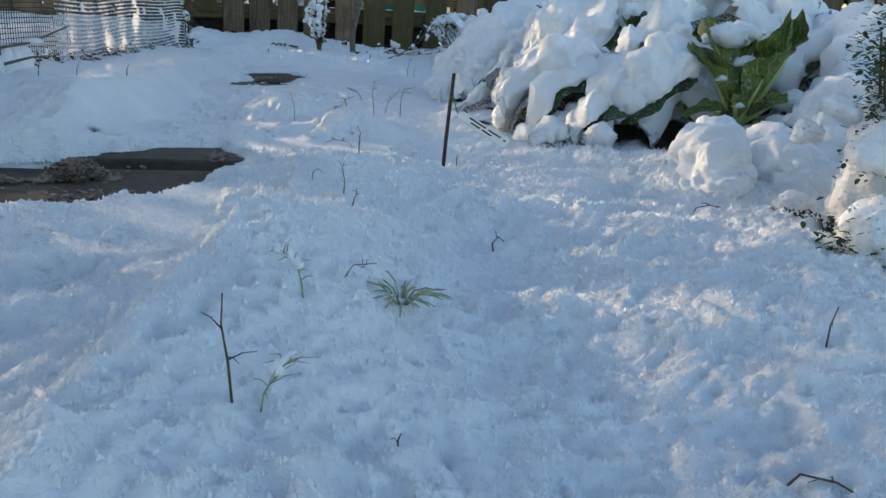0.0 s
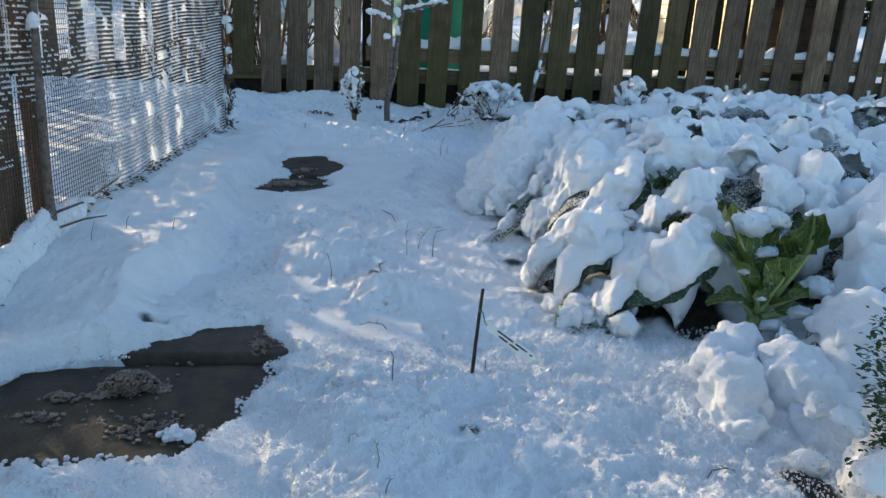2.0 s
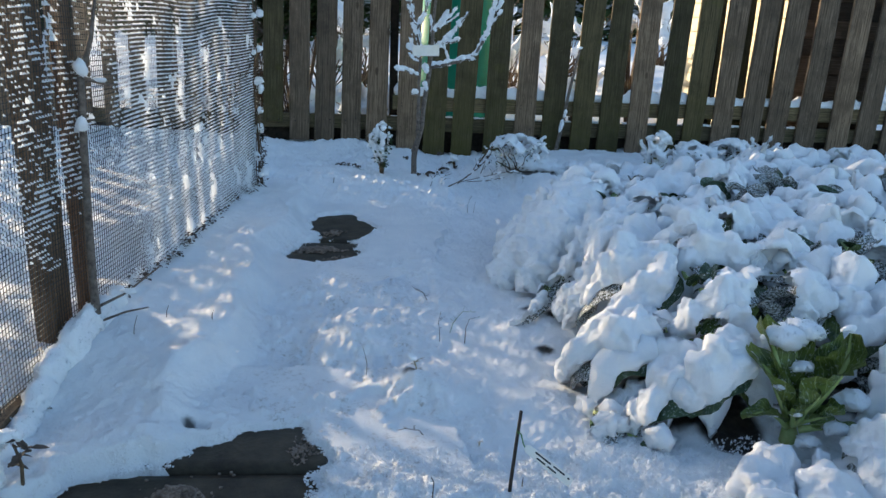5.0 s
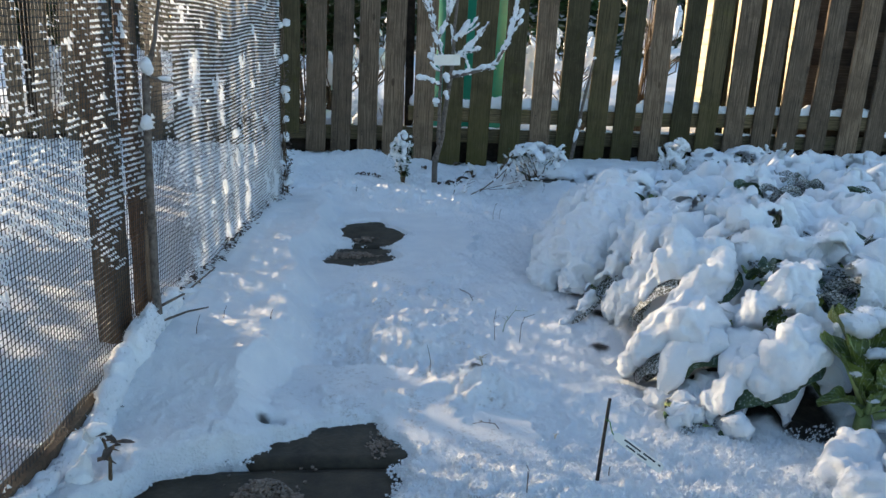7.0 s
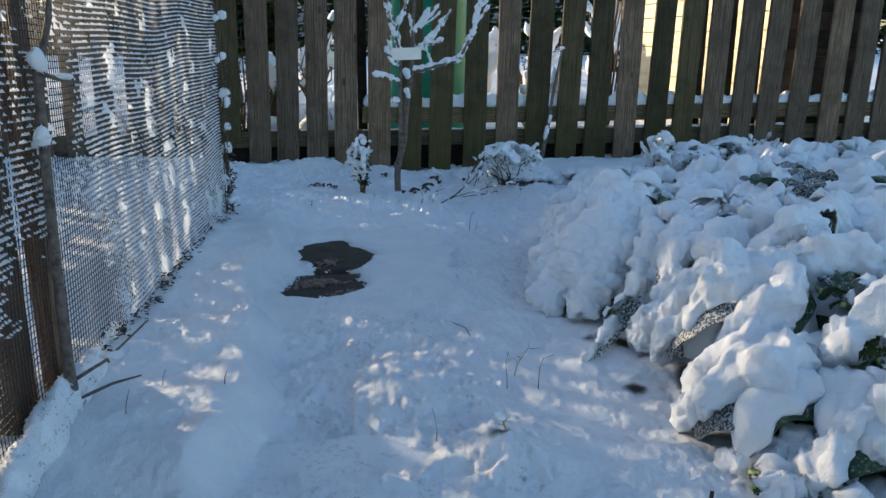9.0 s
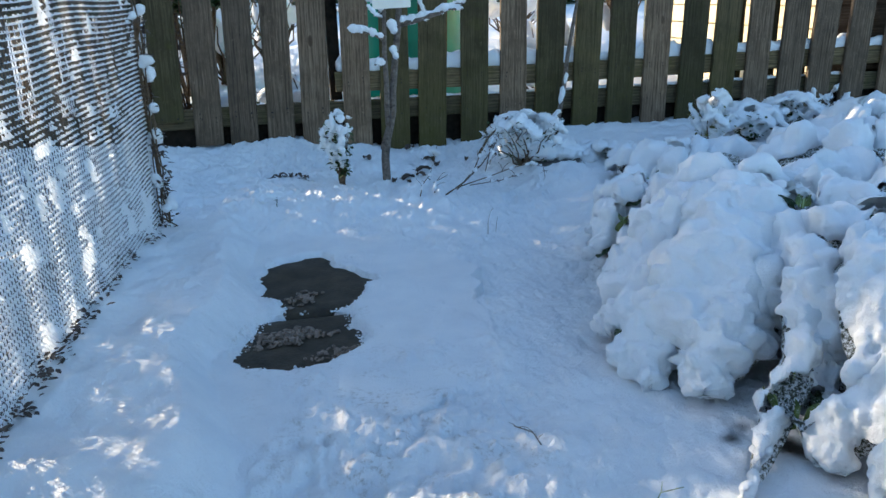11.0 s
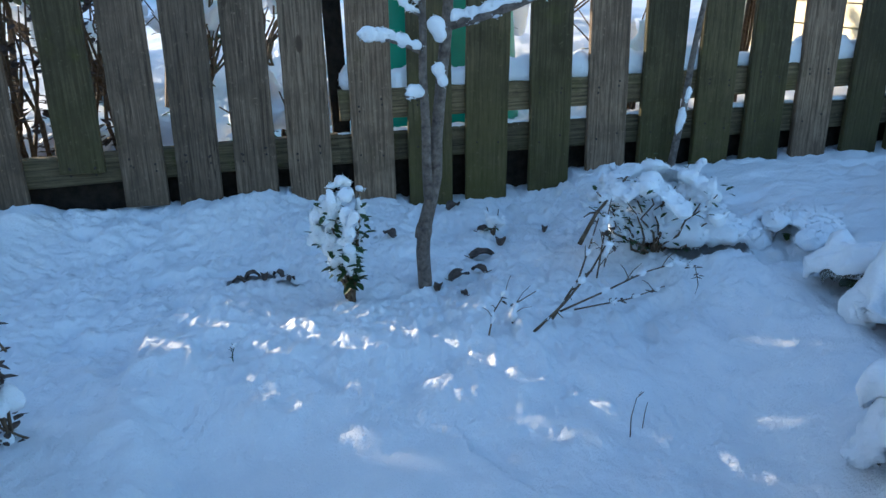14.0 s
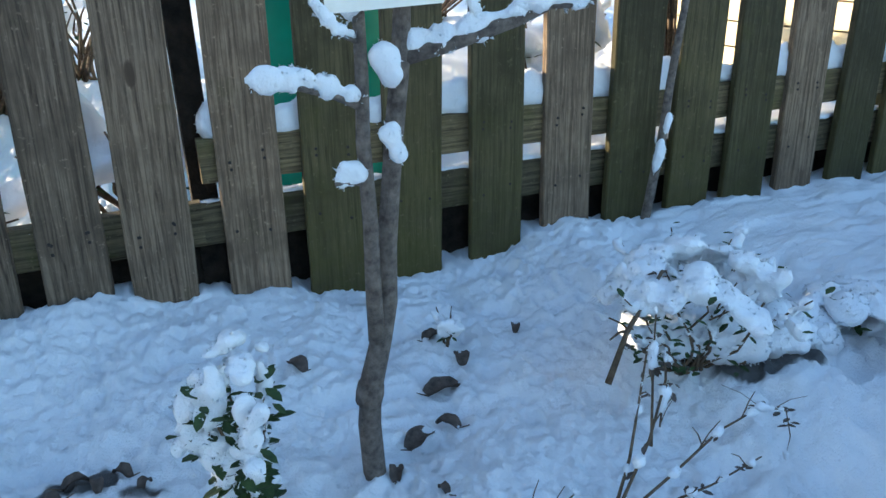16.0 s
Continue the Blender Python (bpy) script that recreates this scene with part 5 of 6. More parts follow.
def fresh_brassica(x, y, z0, seed):
    """The one plant whose leaves stand clear of the snow; leaves given from base to tip in world space."""
    rng = random.Random(seed)
    o = Vector((x, y, z0))
    e = thing("brassica_plant", (x, y, z0), "leafy green brassica with pale ribs standing clear of the snow", "vegetable plant", "winter brassicas in the bed")
    Shape().tube([(0, 0, -0.1), (0.005, 0, 0.0), (0, 0, 0.03)], [0.020, 0.018, 0.012], 8).make("stalk", M_PETIOLE, e)
    spec = [(0.052, 0.0085, 0.55, [(0.795, 1.54, 0.07), (0.765, 1.545, 0.13), (0.735, 1.56, 0.185), (0.70, 1.60, 0.20)]),
            (0.045, 0.0075, 0.75, [(0.80, 1.55, 0.07), (0.775, 1.56, 0.15), (0.755, 1.59, 0.225), (0.74, 1.64, 0.25)]),
            (0.046, 0.0070, 0.55, [(0.805, 1.56, 0.08), (0.81, 1.58, 0.16), (0.82, 1.62, 0.23), (0.83, 1.68, 0.25)]),
            (0.058, 0.0095, 0.95, [(0.81, 1.54, 0.07), (0.84, 1.52, 0.14), (0.872, 1.51, 0.215), (0.885, 1.53, 0.285)]),
            (0.046, 0.0075, 0.70, [(0.815, 1.56, 0.07), (0.86, 1.57, 0.14), (0.90, 1.58, 0.20), (0.93, 1.61, 0.23)]),
            (0.034, 0.0065, 0.45, [(0.79, 1.54, 0.06), (0.76, 1.53, 0.09), (0.725, 1.53, 0.10), (0.69, 1.54, 0.08)]),
            (0.030, 0.0080, 0.50, [(0.81, 1.53, 0.06), (0.86, 1.515, 0.075), (0.91, 1.51, 0.07), (0.96, 1.515, 0.055)]),
            (0.036, 0.0060, 0.60, [(0.80, 1.53, 0.07), (0.805, 1.51, 0.11), (0.81, 1.49, 0.145), (0.812, 1.475, 0.17)]),
            (0.030, 0.0060, 0.60, [(0.795, 1.53, 0.07), (0.782, 1.51, 0.10), (0.768, 1.495, 0.12), (0.752, 1.48, 0.125)]),
            (0.034, 0.0055, 0.60, [(0.81, 1.54, 0.07), (0.835, 1.51, 0.10), (0.855, 1.49, 0.12), (0.875, 1.48, 0.125)])]
    for k, (w, r, curl, pts) in enumerate(spec):
        path = [p - o for p in curve_through(pts, 12)]
        leaf_shape(path[2:], w * 0.74, seed + k, curl * 1.3, 20, 12, 2.6).make("leaf", M_LEAF, e, uv=True)
        Shape().tube([p + Vector((0, -0.002, 0.001)) for p in path[:12]], [1.15 * r * (1 - 0.062 * i) for i in range(12)], 7).make("leaf_rib", M_PETIOLE, e)
    for c, r in (((0.785, 1.60, 0.250), 0.046), ((0.835, 1.62, 0.255), 0.044), ((0.76, 1.53, 0.165), 0.020), ((0.81, 1.55, 0.20), 0.022), ((0.835, 1.54, 0.165), 0.020), ((0.785, 1.50, 0.115), 0.018), ((0.80, 1.47, 0.065), 0.026), ((0.75, 1.52, 0.10), 0.014), ((0.87, 1.49, 0.085), 0.022), ((0.93, 1.55, 0.12), 0.040), ((0.895, 1.555, 0.285), 0.016)):
        c = Vector(c) - o
        pillow("snow_clump", [(tuple(c), (r, r * 0.9, r * 0.55), 0, 0), ((c.x + r * 0.7, c.y + 0.01, c.z - r * 0.2), (r * 0.6, r * 0.6, r * 0.4), 20, 10), ((c.x - r * 0.6, c.y, c.z - r * 0.15), (r * 0.55, r * 0.5, r * 0.4), 0, -10)], 0.005, 0.004, seed + int(r * 999) + int(c.x * 500), e, "clump of snow caught on the leaves")
    return e


fresh_brassica(0.80, 1.55, 0.04, 400)

# ---- beyond the fence ----
compost = thing("compost_bin", (0.38, 6.05, gz(0.38, 6.05)), "dark green plastic compost bin beyond the fence", "compost bin")
s = Shape()
prof = [(0.36, 0), (0.355, 0.05), (0.34, 0.4), (0.32, 0.75), (0.30, 0.98), (0.31, 1.0), (0.31, 1.03), (0.27, 1.06), (0.0, 1.09)]
nseg = 32
v, f = [], []
for r, z in prof:
    v += [(r * math.cos(2 * PI * k / nseg), r * math.sin(2 * PI * k / nseg), z) for k in range(nseg)]
for i in range(len(prof) - 1):
    for k in range(nseg):
        a, b = i * nseg + k, i * nseg + (k + 1) % nseg
        f.append((a, b, b + nseg, a + nseg))
s.add(v, f).make("body", M_BIN, compost)
shed = thing("garden_shed", (2.95, 6.2, gz(2.95, 6.2)), "timber shed with a pale sunlit side behind the fence", "shed")
for i in range(18):
    z = i * 0.115
    Shape().box((-0.48, -1.06, z), (0.15, -1.035, z + 0.122)).make("board", M_SHEDX, shed, shade=False)
    Shape().box((-0.51, -1.04, z), (-0.485, 1.0, z + 0.122)).make("side_board", M_CREAM, shed, shade=False)
Shape().add([(-0.6, -1.15, 2.0), (-0.17, -1.15, 2.25), (0.25, -1.15, 2.0), (-0.6, 1.1, 2.0), (-0.17, 1.1, 2.25), (0.25, 1.1, 2.0), (-0.6, -1.15, 2.06), (-0.17, -1.15, 2.31), (0.25, -1.15, 2.06), (-0.6, 1.1, 2.06), (-0.17, 1.1, 2.31), (0.25, 1.1, 2.06)],
            [(0, 1, 4, 3), (1, 2, 5, 4), (6, 9, 10, 7), (7, 10, 11, 8), (0, 6, 7, 1), (1, 7, 8, 2), (3, 4, 10, 9), (4, 5, 11, 10), (0, 3, 9, 6), (2, 8, 11, 5)]).make("roof", M_SNOWCAP, shed, "snow-covered roof", shade=False)
coop = thing("timber_shed", (-2.75, 0.9, -0.02), "brown boarded timber shed behind the wire mesh", "shed")
for i in range(16):
    z = i * 0.12
    Shape().box((-0.02, -1.8, z), (0.012, 1.5, z + 0.126)).make("board", M_SHED, coop, shade=False)


# ---- shrubs and stems ----
def twig_lines(rng, base, count, high, spread, n=5, droop=0.0):
    out = []
    for _ in range(count):
        a = rng.uniform(0, 6.283)
        r = spread * rng.uniform(0.3, 1.0)
        h = high * rng.uniform(0.55, 1.0)
        pts = []
        for i in range(n + 1):
            t = i / n
            pts.append(Vector((base[0] + math.cos(a) * r * t + rng.gauss(0, spread * 0.05), base[1] + math.sin(a) * r * t + rng.gauss(0, spread * 0.05), base[2] + h * t - droop * t * t)))
        out.append(pts)
    return out


def snowy_shrub(x, y, high, spread, stems, seed, label, leaf_mat=None, leaves=30, leaf_size=0.02, clumps=12, clump=0.028, stem_mat=None, voxel=0.007, group="", name="shrub", droop=0.0, thick=0.004, dome=0.0):
    rng = random.Random(seed)
    z0 = gz(x, y)
    e = thing(name, (x, y, z0), label, "shrub", group)
    lines = twig_lines(rng, (0, 0, -0.02), stems, high, spread, 5, droop)
    for P in lines:
        Shape().tube(P, [thick * (1 - 0.7 * i / 5) for i in range(6)], 5).make("stem", stem_mat or M_TWIG, e)
    if leaves:
        s = Shape()
        for _ in range(leaves // 3):
            P = rng.choice(lines)
            t = rng.uniform(1.5, 5)
            a = min(int(t), 4)
            leaflets(s, P[a].lerp(P[a + 1], t - a), rng, 3, leaf_size, spread * 0.10)
        ob = s.make("foliage", leaf_mat or M_SPRIG, e, shade=False)
        ob["kind"] = "stuff"
    if clumps:
        blobs = []
        for _ in range(clumps):
            P = rng.choice(lines)
            t = rng.uniform(2.2, 5)
            a = min(int(t), 4)
            p = P[a].lerp(P[a + 1], t - a)
            q = clump * rng.uniform(0.6, 1.3)
            dv = P[a + 1] - P[a]
            blobs.append(((p.x + rng.gauss(0, q * 0.4), p.y + rng.gauss(0, q * 0.4), p.z + q * 0.3), (q * rng.uniform(1.0, 2.2), q * rng.uniform(0.6, 1.0), q * rng.uniform(0.4, 0.7)), math.degrees(math.atan2(dv.y, dv.x)) + rng.uniform(-30, 30), -0.8 * math.degrees(math.atan2(dv.z, math.hypot(dv.x, dv.y))) + rng.uniform(-20, 20)))
        for _ in range(int(dome * 90)):
            a, q = rng.uniform(0, 6.283), math.sqrt(rng.random())
            r = spread * rng.uniform(0.10, 0.22)
            blobs.append(((spread * 0.9 * q * math.cos(a), spread * 0.9 * q * math.sin(a), high * (0.97 - 0.45 * q * q)), (r * 1.3, r, r * 0.5), math.degrees(a), 40 * q))
        ob = pillow("snow_cap", blobs, voxel, 0.005, seed, e, "snow caught on the twigs")
        ob["kind"] = "stuff"
    return e


snowy_shrub(-0.145, 4.245, 0.29, 0.085, 14, 71, "small evergreen shrub loaded with clumps of snow", M_SPRIG, 260, 0.026, 210, 0.0105, voxel=0.0040, dome=0.16)
snowy_shrub(0.60, 4.33, 0.22, 0.18, 40, 72, "frosted twiggy shrub bending under snow", M_SPRIG, 300, 0.018, 330, 0.0105, voxel=0.0045, dome=0.22)
snowy_shrub(1.36, 4.23, 0.27, 0.10, 14, 73, "yellow-green small shrub with a snow cap", M_YELLOWLEAF, 300, 0.022, 110, 0.016, dome=0.35, group="low shrubs along the fence")
snowy_shrub(1.62, 4.40, 0.17, 0.16, 14, 74, "low dark shrub with a lattice of snow", M_SPRIG, 260, 0.024, 150, 0.014, dome=0.5, group="low shrubs along the fence")
snowy_shrub(1.86, 4.45, 0.17, 0.15, 14, 75, "low dark shrub with a lattice of snow", M_SPRIG, 260, 0.024, 150, 0.014, dome=0.5, group="low shrubs along the fence")
snowy_shrub(2.08, 4.50, 0.18, 0.14, 14, 76, "bare twiggy shrub dusted with snow", M_DEADLEAF, 90, 0.022, 60, 0.015, group="low shrubs along the fence")
snowy_shrub(2.75, 4.45, 0.20, 0.18, 14, 77, "bare twiggy shrub dusted with snow", M_DEADLEAF, 90, 0.022, 70, 0.016, group="low shrubs along the fence")
snowy_shrub(0.95, 4.30, 0.06, 0.14, 12, 78, "low plant half buried in snow", M_SPRIG, 90, 0.022, 120, 0.014, dome=0.6, group="low shrubs along the fence")
snowy_shrub(0.27, 4.62, 0.10, 0.04, 5, 79, "small frosted weed with a snow tip", M_SPRIG, 9, 0.015, 5, 0.018)

tagged(pillow("snow_mound", [((0.66, 4.33, 0.115), (0.11, 0.09, 0.05), 0, 8), ((0.75, 4.31, 0.10), (0.10, 0.07, 0.045), 0, 12), ((0.83, 4.33, 0.075), (0.09, 0.08, 0.045), 0, 10), ((0.58, 4.37, 0.12), (0.09, 0.08, 0.05), 0, 0), ((0.72, 4.40, 0.10), (0.14, 0.08, 0.05), 0, 0)], 0.008, 0.006, 95), "mound of snow overhanging a dark hollow beside the shrub", "snow", kind="stuff")

# evergreen beside the start of the walk, its outer face heaped with snow
ev = thing("evergreen_shrub", (0.78, 0.93, -0.03), "evergreen shrub heaped with thick snow, dark sprigs showing", "shrub")
rng = random.Random(81)
P = []
for L in twig_lines(rng, (0, 0, 0), 16, 0.33, 0.19):
    Shape().tube(L, [0.006, 0.005, 0.004, 0.003, 0.002, 0.0015], 5).make("stem", M_TWIG, ev)
    P += L[2:]
P += [Vector(p) for p in ((-0.22, -0.12, 0.04), (-0.21, -0.13, 0.07), (-0.14, -0.05, 0.15), (-0.13, -0.04, 0.18), (-0.12, 0.0, 0.29), (-0.11, -0.02, 0.31), (-0.17, -0.16, 0.05), (-0.10, -0.08, 0.24))]
s = Shape()
for p in P:
    leaflets(s, p, rng, 60, 0.011, 0.019, 0.5)
s.make("foliage", M_SPRIG, ev, "dense dark green sprigs", shade=False)["kind"] = "stuff"
blobs = [((-0.06, 0.03, 0.07), (0.065, 0.065, 0.10), 0, 0), ((-0.055, 0.03, 0.16), (0.062, 0.06, 0.055), 0, 0), ((-0.145, -0.125, 0.07), (0.07, 0.055, 0.05), 0, 0), ((-0.09, -0.15, 0.06), (0.07, 0.055, 0.055), 0, 0), ((-0.09, -0.01, 0.36), (0.045, 0.045, 0.04), 0, 0), ((0.02, -0.02, 0.34), (0.09, 0.08, 0.05), 0, 0), ((0.10, 0.06, 0.33), (0.08, 0.09, 0.05), 0, 0), ((0.0, -0.10, 0.22), (0.07, 0.06, 0.05), 0, 0)]
for _ in range(18):
    a = rng.uniform(0, 6.28)
    blobs.append(((0.17 * math.cos(a), 0.17 * math.sin(a), rng.uniform(0.03, 0.27)), (rng.uniform(0.022, 0.042), rng.uniform(0.022, 0.04), rng.uniform(0.015, 0.03)), 0, rng.uniform(-20, 20)))
pillow("snow_cap", blobs, 0.0065, 0.0055, 82, ev, "heavy snow clinging to the shrub")

# tall bare stem climbing the wire mesh
cl = thing("woody_climber", (-0.815, 1.96, 0.0), "brown woody stem climbing beside the wire mesh", "climber")
o = Vector((-0.842, 1.96, 0.0))
main = [(-0.835, 1.95, -0.03), (-0.842, 1.965, 0.06), (-0.850, 1.98, 0.20), (-0.853, 2.0, 0.38), (-0.858, 2.03, 0.56), (-0.857, 2.045, 0.70), (-0.852, 2.05, 0.74)]
Shape().tube([Vector(p) - o for p in main], [0.014, 0.0125, 0.011, 0.010, 0.0095, 0.009, 0.010], 8).make("stem", M_BARK, cl)
for pts, r in (([(-0.853, 2.05, 0.72), (-0.845, 2.10, 0.80), (-0.84, 2.14, 0.90), (-0.83, 2.17, 1.0), (-0.83, 2.2, 1.2)], 0.007), ([(-0.855, 2.04, 0.71), (-0.82, 2.06, 0.695), (-0.79, 2.07, 0.69)], 0.005),
               ([(-0.845, 1.975, 0.14), (-0.80, 2.05, 0.15), (-0.74, 2.16, 0.19)], 0.004), ([(-0.845, 1.975, 0.10), (-0.78, 2.0, 0.12), (-0.73, 2.02, 0.125)], 0.004)):
    Shape().tube([Vector(p) - o for p in pts], [r * (1 - 0.5 * i / (len(pts) - 1)) for i in range(len(pts))], 6).make("branch", M_BARK, cl)
for c, r in (((-0.85, 2.03, 0.735), (0.014, 0.016, 0.022)), ((-0.82, 2.06, 0.703), (0.022, 0.009, 0.007)), ((-0.79, 2.06, 0.155), (0.03, 0.012, 0.009)), ((-0.855, 2.02, 0.60), (0.012, 0.012, 0.02))):
    pillow("snow_clump", [(tuple(Vector(c) - o), r, 0, 0), (tuple(Vector(c) - o + Vector((0.004, r[1] * 0.6, -r[2] * 0.4))), tuple(0.7 * q for q in r), 0, 0)], 0.005, 0.004, 83 + int(c[2] * 100), cl, "clump of snow held by the stem")
blobs = []
_r2 = random.Random(87)
for k in range(16):
    q = 1.72 + 0.085 * k
    p = NET_A + NET_D * q
    hh = 0.055 * math.exp(-((q - 1.95) / 0.30) ** 2) + 0.014
    blobs.append(((p.x + 0.028 + _r2.uniform(-0.006, 0.006), p.y, gz(p.x + 0.03, p.y) + hh * 0.2), (_r2.uniform(0.026, 0.038), 0.075, hh * _r2.uniform(0.8, 1.1)), _r2.uniform(-6, 6), 0))
tagged(pillow("snow_ridge", blobs, 0.007, 0.0045, 88), "ridge of snow heaped along the foot of the wire mesh", "snow", kind="stuff")
# leaf litter and dead bits along the foot of the mesh
rng = random.Random(84)
s = Shape()
for _ in range(280):
    q = rng.uniform(0, 2.2) if rng.random() < 0.8 else rng.uniform(0, NET_L)
    p = NET_A + NET_D * q
    x = p.x + rng.gauss(0.014, 0.007)
    leaflets(s, (x, p.y, gz(x, p.y) + abs(rng.gauss(0.008, 0.014))), rng, 2, 0.016, 0.006, 0.6)
tagged(s.make("dead_litter", M_DEADLEAF, shade=False), "dark dead leaves and twigs along the foot of the wire mesh", "leaf litter", kind="stuff")
iv = thing("dried_climber", tuple(NET_A), "dry climber with shrivelled leaves and snow on the corner post", "climber")
rng = random.Random(85)
for k in range(6):
    pts = [Vector((0.012 + rng.uniform(-0.01, 0.025), rng.uniform(-0.02, 0.02), z)) for z in np.linspace(-0.0, rng.uniform(0.4, 1.4), 9)]
    Shape().tube(pts, 0.0025, 5).make("stem", M_TWIG, iv)
for k in range(7):
    z = rng.uniform(0.02, 0.3)
    pts = sway((0.01, 0, z), (rng.uniform(0.03, 0.085), rng.uniform(-0.06, 0.02), z - rng.uniform(0.0, 0.10)), 4, 0.006, rng)
    Shape().tube(pts, 0.0022, 5).make("twig", M_TWIG, iv)
s = Shape()
for _ in range(70):
    leaflets(s, (rng.uniform(0.005, 0.05), rng.uniform(-0.03, 0.02), abs(rng.gauss(0, 0.28))), rng, 2, 0.022, 0.008, 0.6)
s.make("dead_leaves", M_DEADLEAF, iv, shade=False)["kind"] = "stuff"
for z in (0.05, 0.12, 0.2, 0.33, 0.42, 0.52, 0.56, 0.70, 0.86):
    pillow("snow_clump", [((rng.uniform(0.01, 0.045), rng.uniform(-0.02, 0.02), z), (rng.uniform(0.014, 0.026), 0.016, rng.uniform(0.012, 0.03)), 0, rng.uniform(-30, 30)), ((rng.uniform(0.01, 0.03), rng.uniform(-0.02, 0.02), z - 0.012), (0.014, 0.012, 0.014), 0, 0)], 0.005, 0.003, int(z * 100), iv, "clump of snow on the dry climber")

# stick leaning on the fence
st = thing("garden_stick", (0.925, 4.925, 0.02), "pale rough stick leaning on the fence with snow on it", "stick")
pts = [Vector(p) for p in ((0, 0, 0), (0.02, 0.0, 0.12), (0.045, 0.0, 0.27), (0.062, 0.005, 0.40), (0.085, 0.01, 0.53), (0.115, 0.012, 0.70))]
Shape().tube(pts, [0.013, 0.012, 0.011, 0.010, 0.009, 0.006], 7).make("stick", M_BARK, st)
pillow("snow_clump", [((0.03, -0.008, 0.22), (0.014, 0.012, 0.05), 0, 12), ((0.05, -0.008, 0.30), (0.010, 0.01, 0.03), 0, 12)], 0.005, 0.003, 91, st, "snow stuck to the stick")
pillow("snow_clump", [((0.117, 0.008, 0.70), (0.014, 0.010, 0.010), 0, 0), ((0.11, 0.008, 0.695), (0.008, 0.008, 0.008), 0, 0)], 0.004, 0.002, 92, st, "snow tip on the stick")

# dead flower stems in front of the shrub
ds = thing("dead_weeds", (0.36, 4.12, gz(0.36, 4.12)), "bare dead flower stems arching out of the snow", "dead plant")
rng = random.Random(93)
weed_lines = []
o = Vector((0.36, 4.12, gz(0.36, 4.12)))
for pts, r in (([(0.20, 4.02, 0.03), (0.28, 4.07, 0.06), (0.36, 4.12, 0.11), (0.42, 4.17, 0.16), (0.44, 4.20, 0.19)], 0.0030), ([(0.11, 4.03, 0.03), (0.125, 4.05, 0.07), (0.16, 4.08, 0.10)], 0.0020), ([(0.17, 4.07, 0.03), (0.18, 4.08, 0.07), (0.23, 4.09, 0.09)], 0.0020),
               ([(0.27, 4.06, 0.05), (0.38, 4.09, 0.07), (0.48, 4.12, 0.09), (0.56, 4.13, 0.10)], 0.0024), ([(0.56, 4.13, 0.10), (0.60, 4.12, 0.09), (0.605, 4.11, 0.05), (0.59, 4.10, 0.02)], 0.0013), ([(0.25, 4.05, 0.04), (0.33, 4.12, 0.09), (0.37, 4.16, 0.15), (0.40, 4.19, 0.20)], 0.0028),
               ([(0.38, 4.25, 0.12), (0.43, 4.28, 0.18), (0.52, 4.32, 0.25)], 0.0055), ([(0.38, 4.14, 0.08), (0.42, 4.2, 0.17), (0.45, 4.24, 0.23)], 0.0022), ([(0.30, 4.06, 0.05), (0.42, 4.06, 0.06), (0.50, 4.06, 0.08)], 0.0020), ([(0.40, 4.15, 0.10), (0.41, 4.16, 0.14), (0.43, 4.17, 0.15)], 0.0016)):
    P = [Vector(p) - o for p in pts]
    weed_lines.append(P)
    Shape().tube(P, [r * (1 - 0.5 * i / (len(P) - 1)) for i in range(len(P))], 6).make("stem", M_TWIG, ds)
    for _ in range(3):
        a = rng.randrange(1, len(P))
        c = P[a - 1].lerp(P[a], rng.random())
        e2 = c + Vector((rng.gauss(0, 0.025), rng.gauss(0, 0.02), rng.uniform(-0.01, 0.04)))
        Shape().tube([c, c.lerp(e2, 0.5) + Vector((0, 0, 0.005)), e2], [r * 0.5, r * 0.4, r * 0.25], 5).make("twig", M_TWIG, ds)
s = Shape()
for _ in range(30):
    P = rng.choice(weed_lines)
    a = rng.randrange(1, len(P))
    leaflets(s, P[a - 1].lerp(P[a], rng.uniform(0.5, 1)), rng, 2, 0.014, 0.003, 0.5)
s.make("withered_leaves", M_DEADLEAF, ds, shade=False)["kind"] = "stuff"
blobs = []
for P in weed_lines:
    for _ in range(6):
        a = rng.randrange(1, len(P))
        p = P[a - 1].lerp(P[a], rng.random())
        dv = P[a] - P[a - 1]
        q = rng.uniform(0.0035, 0.007)
        blobs.append(((p.x, p.y, p.z + q * 0.3), (q * rng.uniform(1.2, 2.2), q, q * 0.8), math.degrees(math.atan2(dv.y, dv.x)), -math.degrees(math.atan2(dv.z, math.hypot(dv.x, dv.y)))))
pillow("snow_cap", blobs, 0.0035, 0.003, 94, ds, "snow caught on the dead stems")["kind"] = "stuff"


# ---- plant stake with its tag ----
stake = thing("plant_stake", (0.171, 1.40, 0.0), "dark thin cane stuck in the snow", "plant stake")
Shape().tube([(0, 0, -0.04), (0.006, 0.004, 0.05), (0.011, 0.009, 0.11), (0.016, 0.014, 0.163)], [0.0038, 0.0036, 0.0034, 0.0032], 8).make("cane", M_STAKE, stake)
Shape().tube([(0.013, 0.006, 0.122), (0.017, 0.002, 0.119), (0.019, 0.006, 0.112), (0.022, 0.003, 0.10), (0.026, 0.0, 0.092)], 0.0013, 5).make("string", M_STRING, stake, "green garden string")
Shape().tube([(0.0095, 0.004, 0.123), (0.013, 0.0025, 0.121), (0.0155, 0.009, 0.121), (0.0095, 0.010, 0.122), (0.0095, 0.004, 0.123)], 0.0012, 5).make("string", M_STRING, stake)
TAGX = Vector((0.092, -0.055, -0.052))
